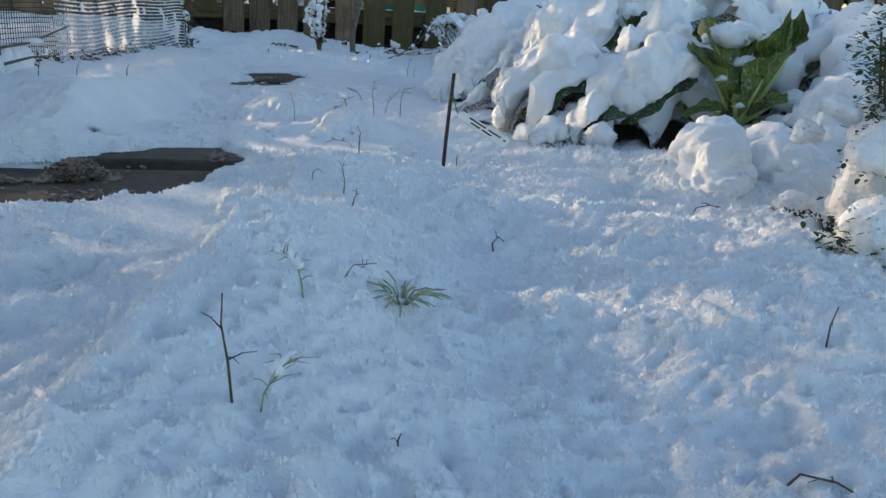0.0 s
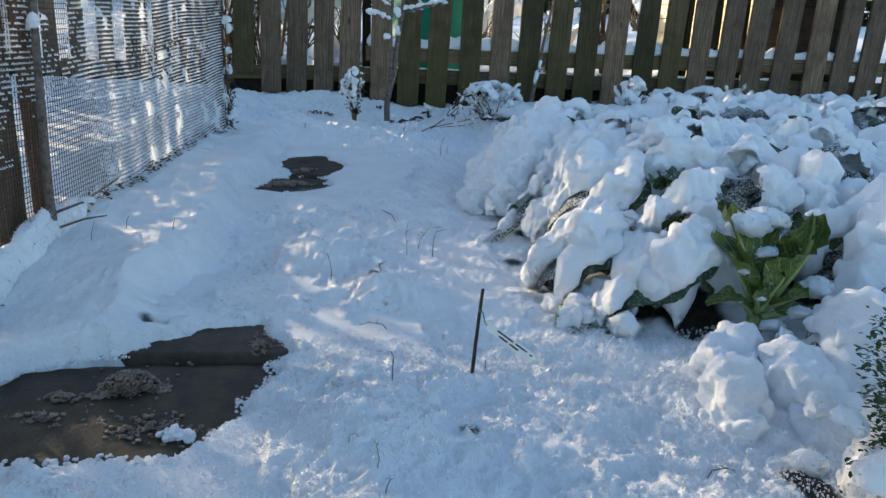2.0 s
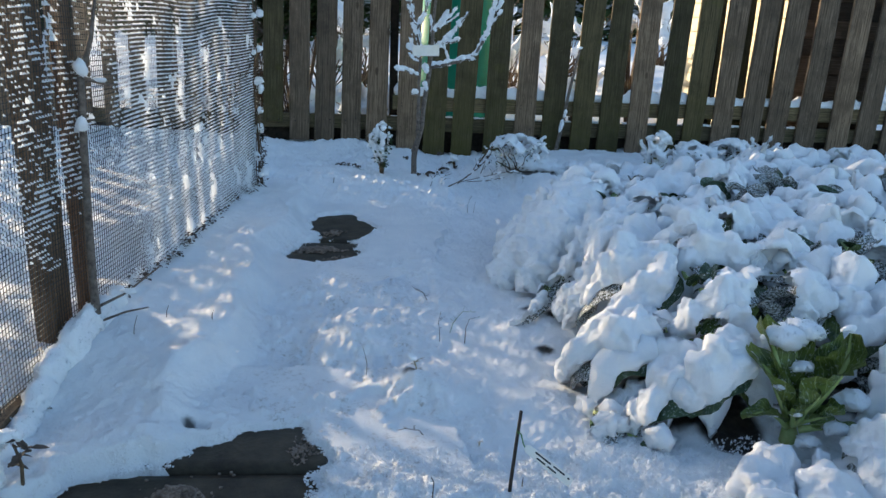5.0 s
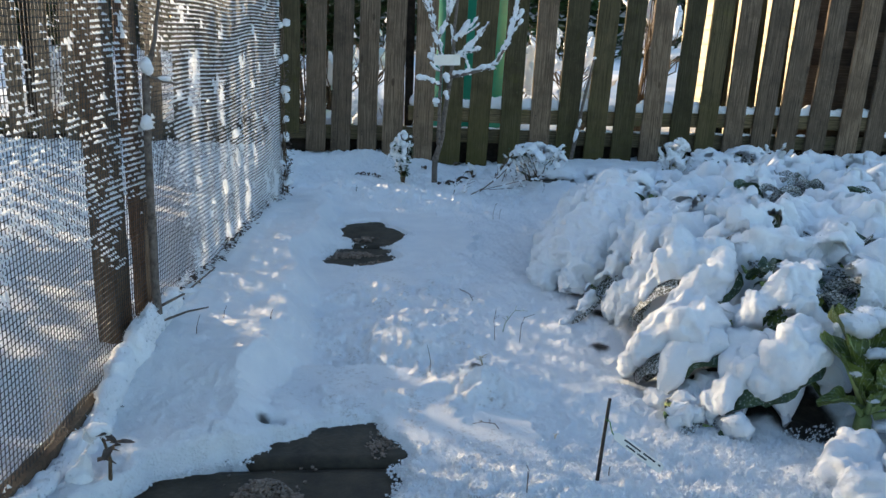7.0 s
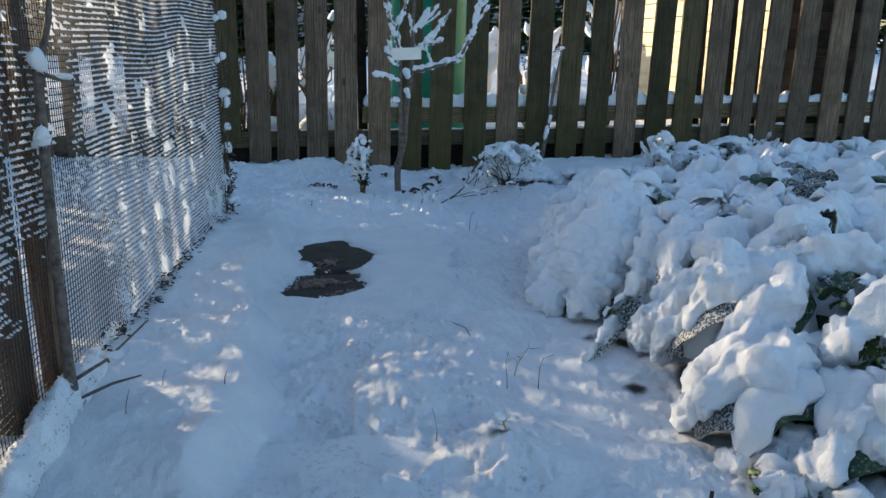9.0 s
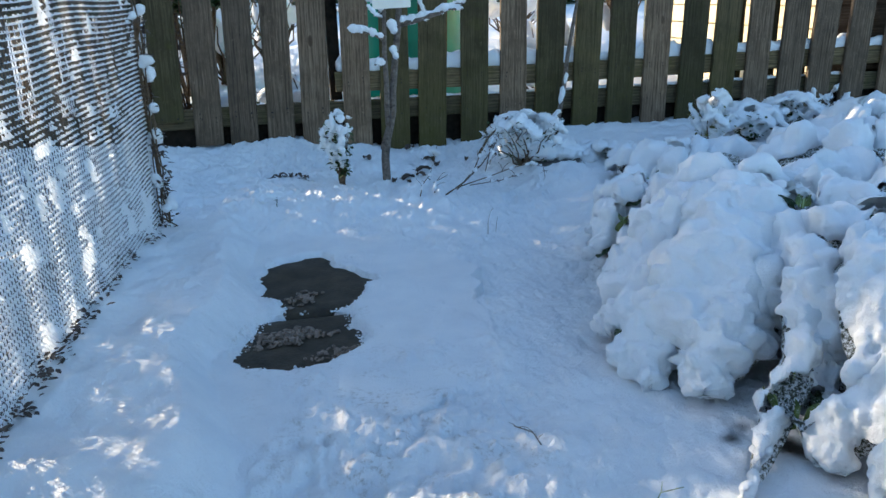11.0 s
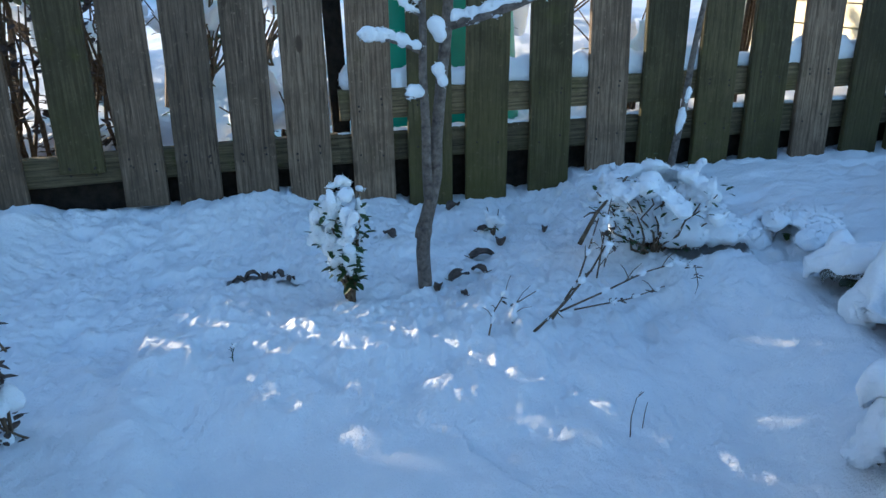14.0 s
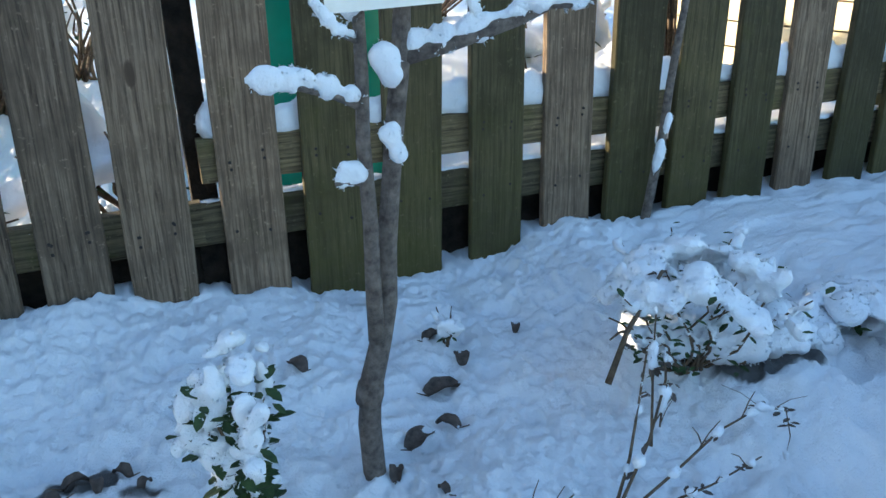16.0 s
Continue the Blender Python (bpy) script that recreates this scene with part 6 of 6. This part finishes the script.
ux = TAGX.normalized()
un = Vector((0.05, -0.75, 0.62))
un = (un - ux * un.dot(ux)).normalized()
uy = un.cross(ux)
s = Shape()
L, W = 0.108, 0.010
corners = [(0.0, -W * 0.35), (0.006, -W * 0.85), (L - 0.006, -W), (L, -W * 0.8), (L, W * 0.8), (L - 0.006, W), (0.006, W * 0.85), (0.0, W * 0.35)]
v = [ux * a + uy * b for a, b in corners] + [ux * a + uy * b - un * 0.0009 for a, b in corners]
s.add(v, [tuple(range(8)), tuple(range(15, 7, -1))] + [(i, i + 8, (i + 1) % 8 + 8, (i + 1) % 8) for i in range(8)])
tag = s.make("tag", M_LABEL, stake, "white plastic plant label with handwriting", shade=False)
tag.location = (0.026, 0.0, 0.094)
for a0, a1, b in ((0.022, 0.058, 0.0040), (0.064, 0.090, 0.0040), (0.030, 0.050, -0.0035), (0.055, 0.075, -0.0035), (0.097, 0.102, 0.003)):
    s = Shape()
    h = 0.0016
    vv = [ux * a + uy * c + un * 0.0004 for a, c in ((a0, b - h), (a1, b - h), (a1, b + h), (a0, b + h))] + [ux * a + uy * c + un * 0.00005 for a, c in ((a0, b - h), (a1, b - h), (a1, b + h), (a0, b + h))]
    s.add(vv, [(0, 1, 2, 3), (0, 4, 5, 1), (1, 5, 6, 2), (2, 6, 7, 3), (3, 7, 4, 0)]).make("writing", M_INK, tag, shade=False)


# ---- small stems, tufts and leaves in the snow ----
def stem_thing(name, base, pts, r, mat, label, category="stem", twigs=0, seed=0, snow=0.0):
    rng = random.Random(seed)
    x, y = base
    z = gz(x, y)
    e = thing(name, (x, y, z), label, category)
    P = [Vector((0, 0, -0.015))] + [Vector(p) for p in pts]
    Shape().tube(P, [r * (1 - 0.5 * i / (len(P) - 1)) for i in range(len(P))], 5).make("stem", mat, e)
    for _ in range(twigs):
        t = rng.uniform(0.3, 0.95) * (len(P) - 1)
        a = min(int(t), len(P) - 2)
        c = P[a].lerp(P[a + 1], t - a)
        d = c + Vector((rng.gauss(0, 0.009), rng.gauss(0, 0.009), rng.uniform(-0.002, 0.012)))
        Shape().tube([c, c.lerp(d, 0.5) + Vector((0, 0, 0.002)), d], [r * 0.5, r * 0.4, r * 0.2], 4).make("twig", mat, e)
    if snow:
        blobs = [((p.x, p.y, p.z + snow * 0.4), (snow, snow, snow * 0.8), 0, 0) for p in P[2:]]
        pillow("snow_clump", blobs, 0.004, 0.003, seed, e, "frost and snow on the stem")
    return e


def tuft(x, y, n, length, seed, mat, label, flat=0.6):
    rng = random.Random(seed)
    e = thing("grass_tuft", (x, y, gz(x, y)), label, "grass")
    for _ in range(n):
        a = rng.uniform(0, 6.283)
        L = length * rng.uniform(0.5, 1.1)
        h = L * rng.uniform(0.2, 0.8) * (1 - flat * 0.6)
        pts = [Vector((0, 0, -0.01)), Vector((math.cos(a) * L * 0.4, math.sin(a) * L * 0.4, h * 0.9)), Vector((math.cos(a) * L * 0.8, math.sin(a) * L * 0.8, h)), Vector((math.cos(a) * L, math.sin(a) * L, h * 0.75))]
        Shape().tube(pts, [0.0012, 0.0011, 0.0009, 0.0004], 4).make("blade", mat, e)
    return e


stem_thing("dead_weed", (-0.070, 0.425), [(-0.002, 0, 0.025), (-0.005, 0.0, 0.05), (-0.004, 0.002, 0.068)], 0.0010, M_TWIG, "upright thin reddish dead stem in the snow", twigs=3, seed=1)
stem_thing("frosted_weed", (-0.036, 0.575), [(-0.002, 0.0, 0.012), (-0.005, 0.003, 0.025), (-0.012, 0.007, 0.034), (-0.021, 0.010, 0.036)], 0.0010, M_GRASS, "frosted weed with needle leaves bending over", twigs=14, seed=2, snow=0.008)
stem_thing("frosted_weed", (-0.056, 0.42), [(0.004, 0.002, 0.012), (0.012, 0.006, 0.024), (0.020, 0.010, 0.032)], 0.0008, M_GRASS, "frosted feathery weed poking from the snow", twigs=18, seed=3, snow=0.007)
tuft(0.045, 0.645, 30, 0.048, 4, M_GRASS, "frosted grass tuft lying on the snow", 1.15)
stem_thing("dead_weed", (-0.012, 0.66), [(0.014, 0.0, 0.008), (0.035, 0.0, 0.010)], 0.0007, M_TWIG, "thin dark stem lying on the snow", twigs=3, seed=5)
stem_thing("dead_weed", (-0.010, 1.04), [(0.004, 0.0, 0.016), (0.0, 0.003, 0.034), (0.003, 0.0, 0.045)], 0.0008, M_TWIG, "thin curling dead stem in the snow", twigs=4, seed=6)
stem_thing("dead_weed", (0.0, 0.99), [(0.006, 0.0, 0.012), (0.010, 0.0, 0.022), (0.004, 0.0, 0.024)], 0.0010, M_DEADLEAF, "curled dead leaf tip in the snow", twigs=2, seed=7)
stem_thing("grass_sprig", (-0.055, 1.10), [(0.004, 0, 0.014), (0.012, 0, 0.018), (0.018, 0, 0.012)], 0.0013, M_GRASS, "green grass blade bent over the snow", "grass", 0, 8)
stem_thing("dead_weed", (0.188, 0.95), [(-0.003, 0, 0.012), (0.004, 0, 0.02), (0.012, 0, 0.014)], 0.0014, M_DEADLEAF, "small curled dead leaf in the snow", twigs=1, seed=9)
stem_thing("dead_weed", (0.49, 1.04), [(0.01, 0.0, 0.012), (0.03, 0.0, 0.016), (0.045, 0, 0.012)], 0.0012, M_TWIG, "thin twig arching over the snow", twigs=2, seed=10)
stem_thing("dead_weed", (0.262, 0.395), [(0.014, -0.004, 0.006), (0.032, -0.014, 0.006), (0.05, -0.035, 0.0)], 0.0011, M_TWIG, "dark curved twig lying on the snow", twigs=2, seed=11)
stem_thing("dead_weed", (0.395, 0.555), [(0.0, 0, 0.02), (0.004, 0, 0.036)], 0.0010, M_TWIG, "thin upright stem in the snow", twigs=1, seed=12)
stem_thing("dead_weed", (0.028, 0.41), [(-0.001, 0, 0.006), (0.001, 0, 0.011)], 0.0008, M_TWIG, "tiny dead shoot in the snow", twigs=1, seed=13)
stem_thing("dead_weed", (0.017, 1.32), [(0.0, 0.0, 0.02), (0.002, 0.002, 0.045), (-0.004, 0.0, 0.058)], 0.0012, M_TWIG, "thin frosted stem with a snow tip", twigs=4, seed=14)
stem_thing("dead_weed", (0.20, 1.415), [(0.0, 0, 0.014), (0.001, 0, 0.022)], 0.0013, M_TWIG, "tiny dead shoot in the snow", seed=15)
stem_thing("frosted_weed", (0.0, 1.84), [(-0.006, 0, 0.015), (-0.012, 0.004, 0.026), (-0.018, 0.006, 0.030)], 0.0022, M_STRAW, "brown withered weed clump with snow on it", twigs=10, seed=16, snow=0.012)
stem_thing("dead_weed", (-0.13, 1.90), [(0.002, 0, 0.03), (-0.004, 0, 0.06), (-0.008, 0, 0.075)], 0.0009, M_TWIG, "thin upright dead stem", seed=17)
stem_thing("dead_weed", (0.02, 1.62), [(-0.02, 0, 0.012), (-0.05, 0, 0.016), (-0.07, 0.01, 0.006)], 0.0011, M_TWIG, "thin dead stems arching over the snow", twigs=5, seed=18)
stem_thing("dead_weed", (0.13, 1.60), [(0.004, 0, 0.01), (0.010, 0, 0.014)], 0.0014, M_STRAW, "small frosted dead flower head", twigs=6, seed=19, snow=0.006)
stem_thing("frosted_weed", (0.10, 2.20), [(0.01, 0, 0.03), (0.04, 0.02, 0.06), (0.08, 0.03, 0.055)], 0.0016, M_GRASS, "frosted green weed arching over the snow", twigs=9, seed=20)
stem_thing("dead_weed", (0.14, 2.12), [(0.002, 0, 0.05), (0.01, 0, 0.075), (0.04, 0.01, 0.08)], 0.0012, M_TWIG, "thin dead stem bent at the top", twigs=3, seed=21)
stem_thing("dead_weed", (0.07, 2.13), [(-0.002, 0, 0.03), (-0.006, 0, 0.06), (0.0, 0, 0.09)], 0.0010, M_TWIG, "thin dead stem in the snow", twigs=5, seed=22)
stem_thing("dead_weed", (0.05, 2.45), [(-0.02, 0.01, 0.02), (-0.05, 0.02, 0.03)], 0.0013, M_TWIG, "small bundle of dead twigs in the snow", twigs=14, seed=23)
stem_thing("dead_weed", (0.28, 3.72), [(0.0, 0, 0.04), (0.008, 0, 0.075), (0.02, 0, 0.085)], 0.0012, M_TWIG, "thin bent dead stem in the snow", twigs=1, seed=24)
stem_thing("dead_weed", (0.31, 3.74), [(0.004, 0, 0.03), (0.008, 0, 0.05)], 0.0010, M_TWIG, "thin dead stem in the snow", seed=25)
stem_thing("dead_weed", (-0.72, 1.94), [(0.004, 0.0, 0.02), (0.012, 0.004, 0.05)], 0.0012, M_TWIG, "thin dead stem in the snow bank", seed=26)
stem_thing("dead_weed", (-0.68, 2.08), [(0.004, 0.0, 0.02), (0.010, 0.004, 0.035)], 0.0010, M_TWIG, "thin dead stem in the snow bank", seed=27)
stem_thing("dead_weed", (-0.55, 2.05), [(0.002, 0.0, 0.014), (0.006, 0.004, 0.026)], 0.0015, M_TWIG, "short dark shoot in the snow bank", seed=28)
stem_thing("frosted_weed", (-0.395, 4.06), [(0.0, 0.0, 0.014), (0.006, 0.004, 0.03)], 0.0016, M_SPRIG, "tiny green seedling with snow", twigs=6, seed=29, snow=0.007)
dead = stem_thing("withered_flower", (-0.755, 1.40), [(0.004, 0.0, 0.04), (-0.004, 0.0, 0.075), (-0.012, 0, 0.09)], 0.004, M_TWIG, "withered flower stalk with drooping leaves and a snow cap", "dead plant", 5, 30)
rng = random.Random(31)
s = Shape()
leaflets(s, (0.0, 0, 0.07), rng, 12, 0.028, 0.012, 0.6)
s.make("withered_leaves", M_DEADLEAF, dead, shade=False)
pillow("snow_cap", [((-0.012, 0, 0.098), (0.026, 0.018, 0.012), 0, 10), ((-0.032, 0.008, 0.082), (0.014, 0.014, 0.022), 0, 0), ((-0.042, 0.0, 0.035), (0.018, 0.016, 0.026), 0, 0), ((-0.05, -0.01, 0.01), (0.03, 0.025, 0.02), 0, 0)], 0.005, 0.004, 32, dead, "cap of snow on the withered flower")


def fallen_leaf(x, y, az, size, seed, mat=None):
    e = thing("fallen_leaf", (x, y, gz(x, y) - 0.002), "curled brown fallen leaf lying on the snow", "leaf", "fallen leaves by the tree")
    L = size * 1.0
    path = [Vector((math.cos(az) * L * (t - 0.5), math.sin(az) * L * (t - 0.5), 0.012 * math.sin(math.pi * t) + 0.004)) for t in np.linspace(0, 1, 7)]
    leaf_shape(path, L * 0.34, seed, 0.45, 9, 6).make("blade", M_DEADLEAF, e)
    Shape().tube([path[0], path[0] + Vector((-math.cos(az) * 0.02, -math.sin(az) * 0.02, 0.012))], [0.0012, 0.0008], 4).make("leaf_stalk", M_TWIG, e)
    return e


for k, (x, y, az, size) in enumerate([(0.12, 4.365, 0.5, 0.052), (0.172, 4.38, 2.3, 0.036), (0.205, 4.485, 0.1, 0.058), (0.275, 4.565, 1.3, 0.040), (0.255, 4.66, 0.4, 0.040), (-0.02, 4.60, 2.0, 0.042), (0.20, 4.83, 0.8, 0.050), (0.055, 4.29, 1.2, 0.030), (0.10, 4.22, 1.8, 0.018), (0.42, 4.63, 1.1, 0.025), (-0.37, 4.43, 0.3, 0.03), (-0.34, 4.41, 1.6, 0.025), (-0.31, 4.44, 2.4, 0.028), (-0.28, 4.40, 0.9, 0.022), (-0.40, 4.40, 2.9, 0.024)]):
    fallen_leaf(x, y, az, size, 500 + k)

# ---- the gardens beyond ----
# the tall shrub at x -2.5 is added to block stray sun streaks
for k, (x, y, h, sp, st_n, cl_n) in enumerate([(-1.25, 5.6, 0.24, 0.35, 26, 46), (-0.75, 5.6, 0.24, 0.35, 26, 40), (-0.25, 5.65, 0.34, 0.28, 16, 34), (-2.5, 5.65, 0.62, 0.3, 30, 46), (1.2, 5.9, 0.50, 0.30, 16, 30), (1.62, 5.75, 1.25, 0.16, 22, 6), (0.95, 7.2, 0.7, 0.4, 18, 40), (-0.4, 7.4, 0.8, 0.5, 20, 50), (1.6, 8.0, 0.7, 0.5, 20, 50), (3.2, 6.4, 0.9, 0.4, 24, 40), (-1.6, 7.6, 1.0, 0.5, 26, 60), (0.9, 9.5, 0.9, 0.7, 20, 60), (2.9, 9.0, 0.9, 0.6, 20, 60), (-1.25, 6.9, 0.75, 0.42, 46, 34), (-0.72, 7.0, 0.7, 0.38, 42, 30), (-1.9, 8.4, 0.9, 0.6, 40, 40), (0.75, 6.9, 0.55, 0.3, 34, 26)]):
    snowy_shrub(x, y, h, sp, st_n, 600 + k, "bare garden shrub with snow on its twigs", M_SPRIG, 60 if k != 5 else 0, 0.045, cl_n, 0.06, voxel=0.028, group="shrubs beyond the fence", name="garden_shrub", thick=0.009)
# foliage added to block the low sun, leaving thin streaks underneath
screen = thing("evergreen_screen", (-1.6, 6.1, 0.0), "added foliage screen on bare stems blocking low sun beyond the fence", "shrub", "shrubs beyond the fence")
rng = random.Random(650)
for k in range(14):
    x = rng.uniform(-1.0, 1.0)
    if -1.0 < x < -0.3:
        x += 0.8
    Shape().tube(sway((x, 0, -0.05), (x + rng.uniform(-0.2, 0.2), rng.uniform(-0.1, 0.1), 1.3), 6, 0.03, rng), [0.016, 0.015, 0.014, 0.012, 0.010, 0.008, 0.004], 6).make("stem", M_TWIG, screen)
s = Shape()
for _ in range(5000):
    x = rng.uniform(-2.05, 1.0)
    z = 0.695 + (0.30 if x < -1.75 else 0.85) * rng.random() ** 1.7
    leaflets(s, (x, rng.uniform(-0.09, 0.09), z + 0.012 * math.sin(x * 9)), rng, 3, 0.07, 0.018, 0.6)
s.make("foliage", M_SPRIG, screen, "dense dark leaves of the added sun screen", shade=False)["kind"] = "stuff"
bs = thing("brown_shrub", (-1.04, 5.36, gz(-1.04, 5.36)), "dense brown twiggy shrub close behind the fence", "shrub", "shrubs beyond the fence")
rng = random.Random(660)
for k in range(34):
    x = rng.uniform(-0.28, 0.28)
    Shape().tube(sway((x, rng.uniform(-0.06, 0.06), -0.05), (x + rng.uniform(-0.16, 0.16), rng.uniform(-0.12, 0.12), rng.uniform(0.4, 0.85)), 5, 0.02, rng), [0.009, 0.008, 0.007, 0.006, 0.004, 0.002], 5).make("stem", M_TWIG, bs)
s = Shape()
for _ in range(300):
    leaflets(s, (rng.uniform(-0.30, 0.28), rng.uniform(-0.10, 0.10), 0.75 * rng.random()), rng, 3, 0.04, 0.02, 0.6)
s.make("foliage", M_DEADLEAF, bs, "dry dark brown leaves", shade=False)["kind"] = "stuff"
hedge = thing("hedge", (0, 17, gz(0, 17)), "dark clipped hedge with a dusting of snow", "hedge")
rng = random.Random(700)
s = Shape()
for _ in range(5200):
    x = rng.uniform(-16, 18)
    leaflets(s, (x, rng.uniform(-0.5, 0.5), rng.uniform(0, 2.0) * rng.uniform(0.7, 1)), rng, 2, 0.30, 0.1, 0.7)
s.make("foliage", M_SPRIG, hedge, shade=False)["kind"] = "stuff"
house = thing("house", (3.5, 24, gz(3.5, 24)), "distant grey rendered house with a snowy roof", "house")
M_RENDER = plain_material("grey_render", (0.22, 0.20, 0.19), (0.30, 0.28, 0.26), 3, 0.9, 0.4, 0.01)
M_PANE = plain_material("window_glass", (0.03, 0.035, 0.04), (0.05, 0.055, 0.06), 2, 0.15, 0.0, 0.001, 0.6)
Shape().box((-7, 0, 0), (7, 7, 5.2)).make("wall", M_RENDER, house, shade=False)
Shape().add([(-7.4, -0.4, 5.1), (7.4, -0.4, 5.1), (7.4, 3.5, 7.8), (-7.4, 3.5, 7.8), (7.4, 7.4, 5.1), (-7.4, 7.4, 5.1)], [(0, 1, 2, 3), (3, 2, 4, 5), (0, 3, 5), (1, 4, 2), (0, 5, 4, 1)]).make("roof", M_SNOWCAP, house, "snow-covered roof", shade=False)
for wx in (-5, -1.5, 2, 5.2):
    for wz in (1.0, 3.4):
        wnd = Shape().box((wx - 0.65, -0.03, wz), (wx + 0.65, 0.02, wz + 1.2)).make("window", M_LABEL, house, "white window frame", shade=False)
        Shape().box((wx - 0.57, -0.05, wz + 0.08), (wx - 0.03, -0.02, wz + 1.12)).make("pane", M_PANE, wnd, shade=False)
        Shape().box((wx + 0.03, -0.05, wz + 0.08), (wx + 0.57, -0.02, wz + 1.12)).make("pane", M_PANE, wnd, shade=False)

# ---- loose crystals on the snow ----
rng = np.random.RandomState(9)
N = 48000
px = rng.uniform(-0.5, 0.75, N)
py = 0.32 + 1.25 * rng.uniform(0, 1, N) ** 1.5
ph, _, psd = ground_height(px, py)
keep = (psd > 0.01)
px, py, ph = px[keep], py[keep], ph[keep]
n = len(px)
size = rng.uniform(0.0011, 0.0034, n) * (0.7 + 0.5 * py)
tv = np.array([(1, 0, -0.4), (-0.5, 0.87, -0.4), (-0.5, -0.87, -0.4), (0, 0, 1.1)])
ang = rng.uniform(0, 6.283, n)
ca, sa_ = np.cos(ang), np.sin(ang)
jit = rng.uniform(0.5, 1.4, (n, 4, 3))
loc = tv[None] * jit
vx = loc[..., 0] * ca[:, None] - loc[..., 1] * sa_[:, None]
vy = loc[..., 0] * sa_[:, None] + loc[..., 1] * ca[:, None]
V = np.stack([px[:, None] + vx * size[:, None], py[:, None] + vy * size[:, None], ph[:, None] + loc[..., 2] * size[:, None]], -1).reshape(-1, 3)
base_i = np.arange(n)[:, None] * 4
F = np.concatenate([base_i + np.array(t) for t in ((0, 1, 3), (1, 2, 3), (2, 0, 3), (0, 2, 1))], 1).reshape(-1, 3)
tagged(mesh_object("snow_crystals", V, F, M_NETSNOW, shade=False), "loose snow crystals on the snow surface", "snow", kind="stuff")
settle_snow()
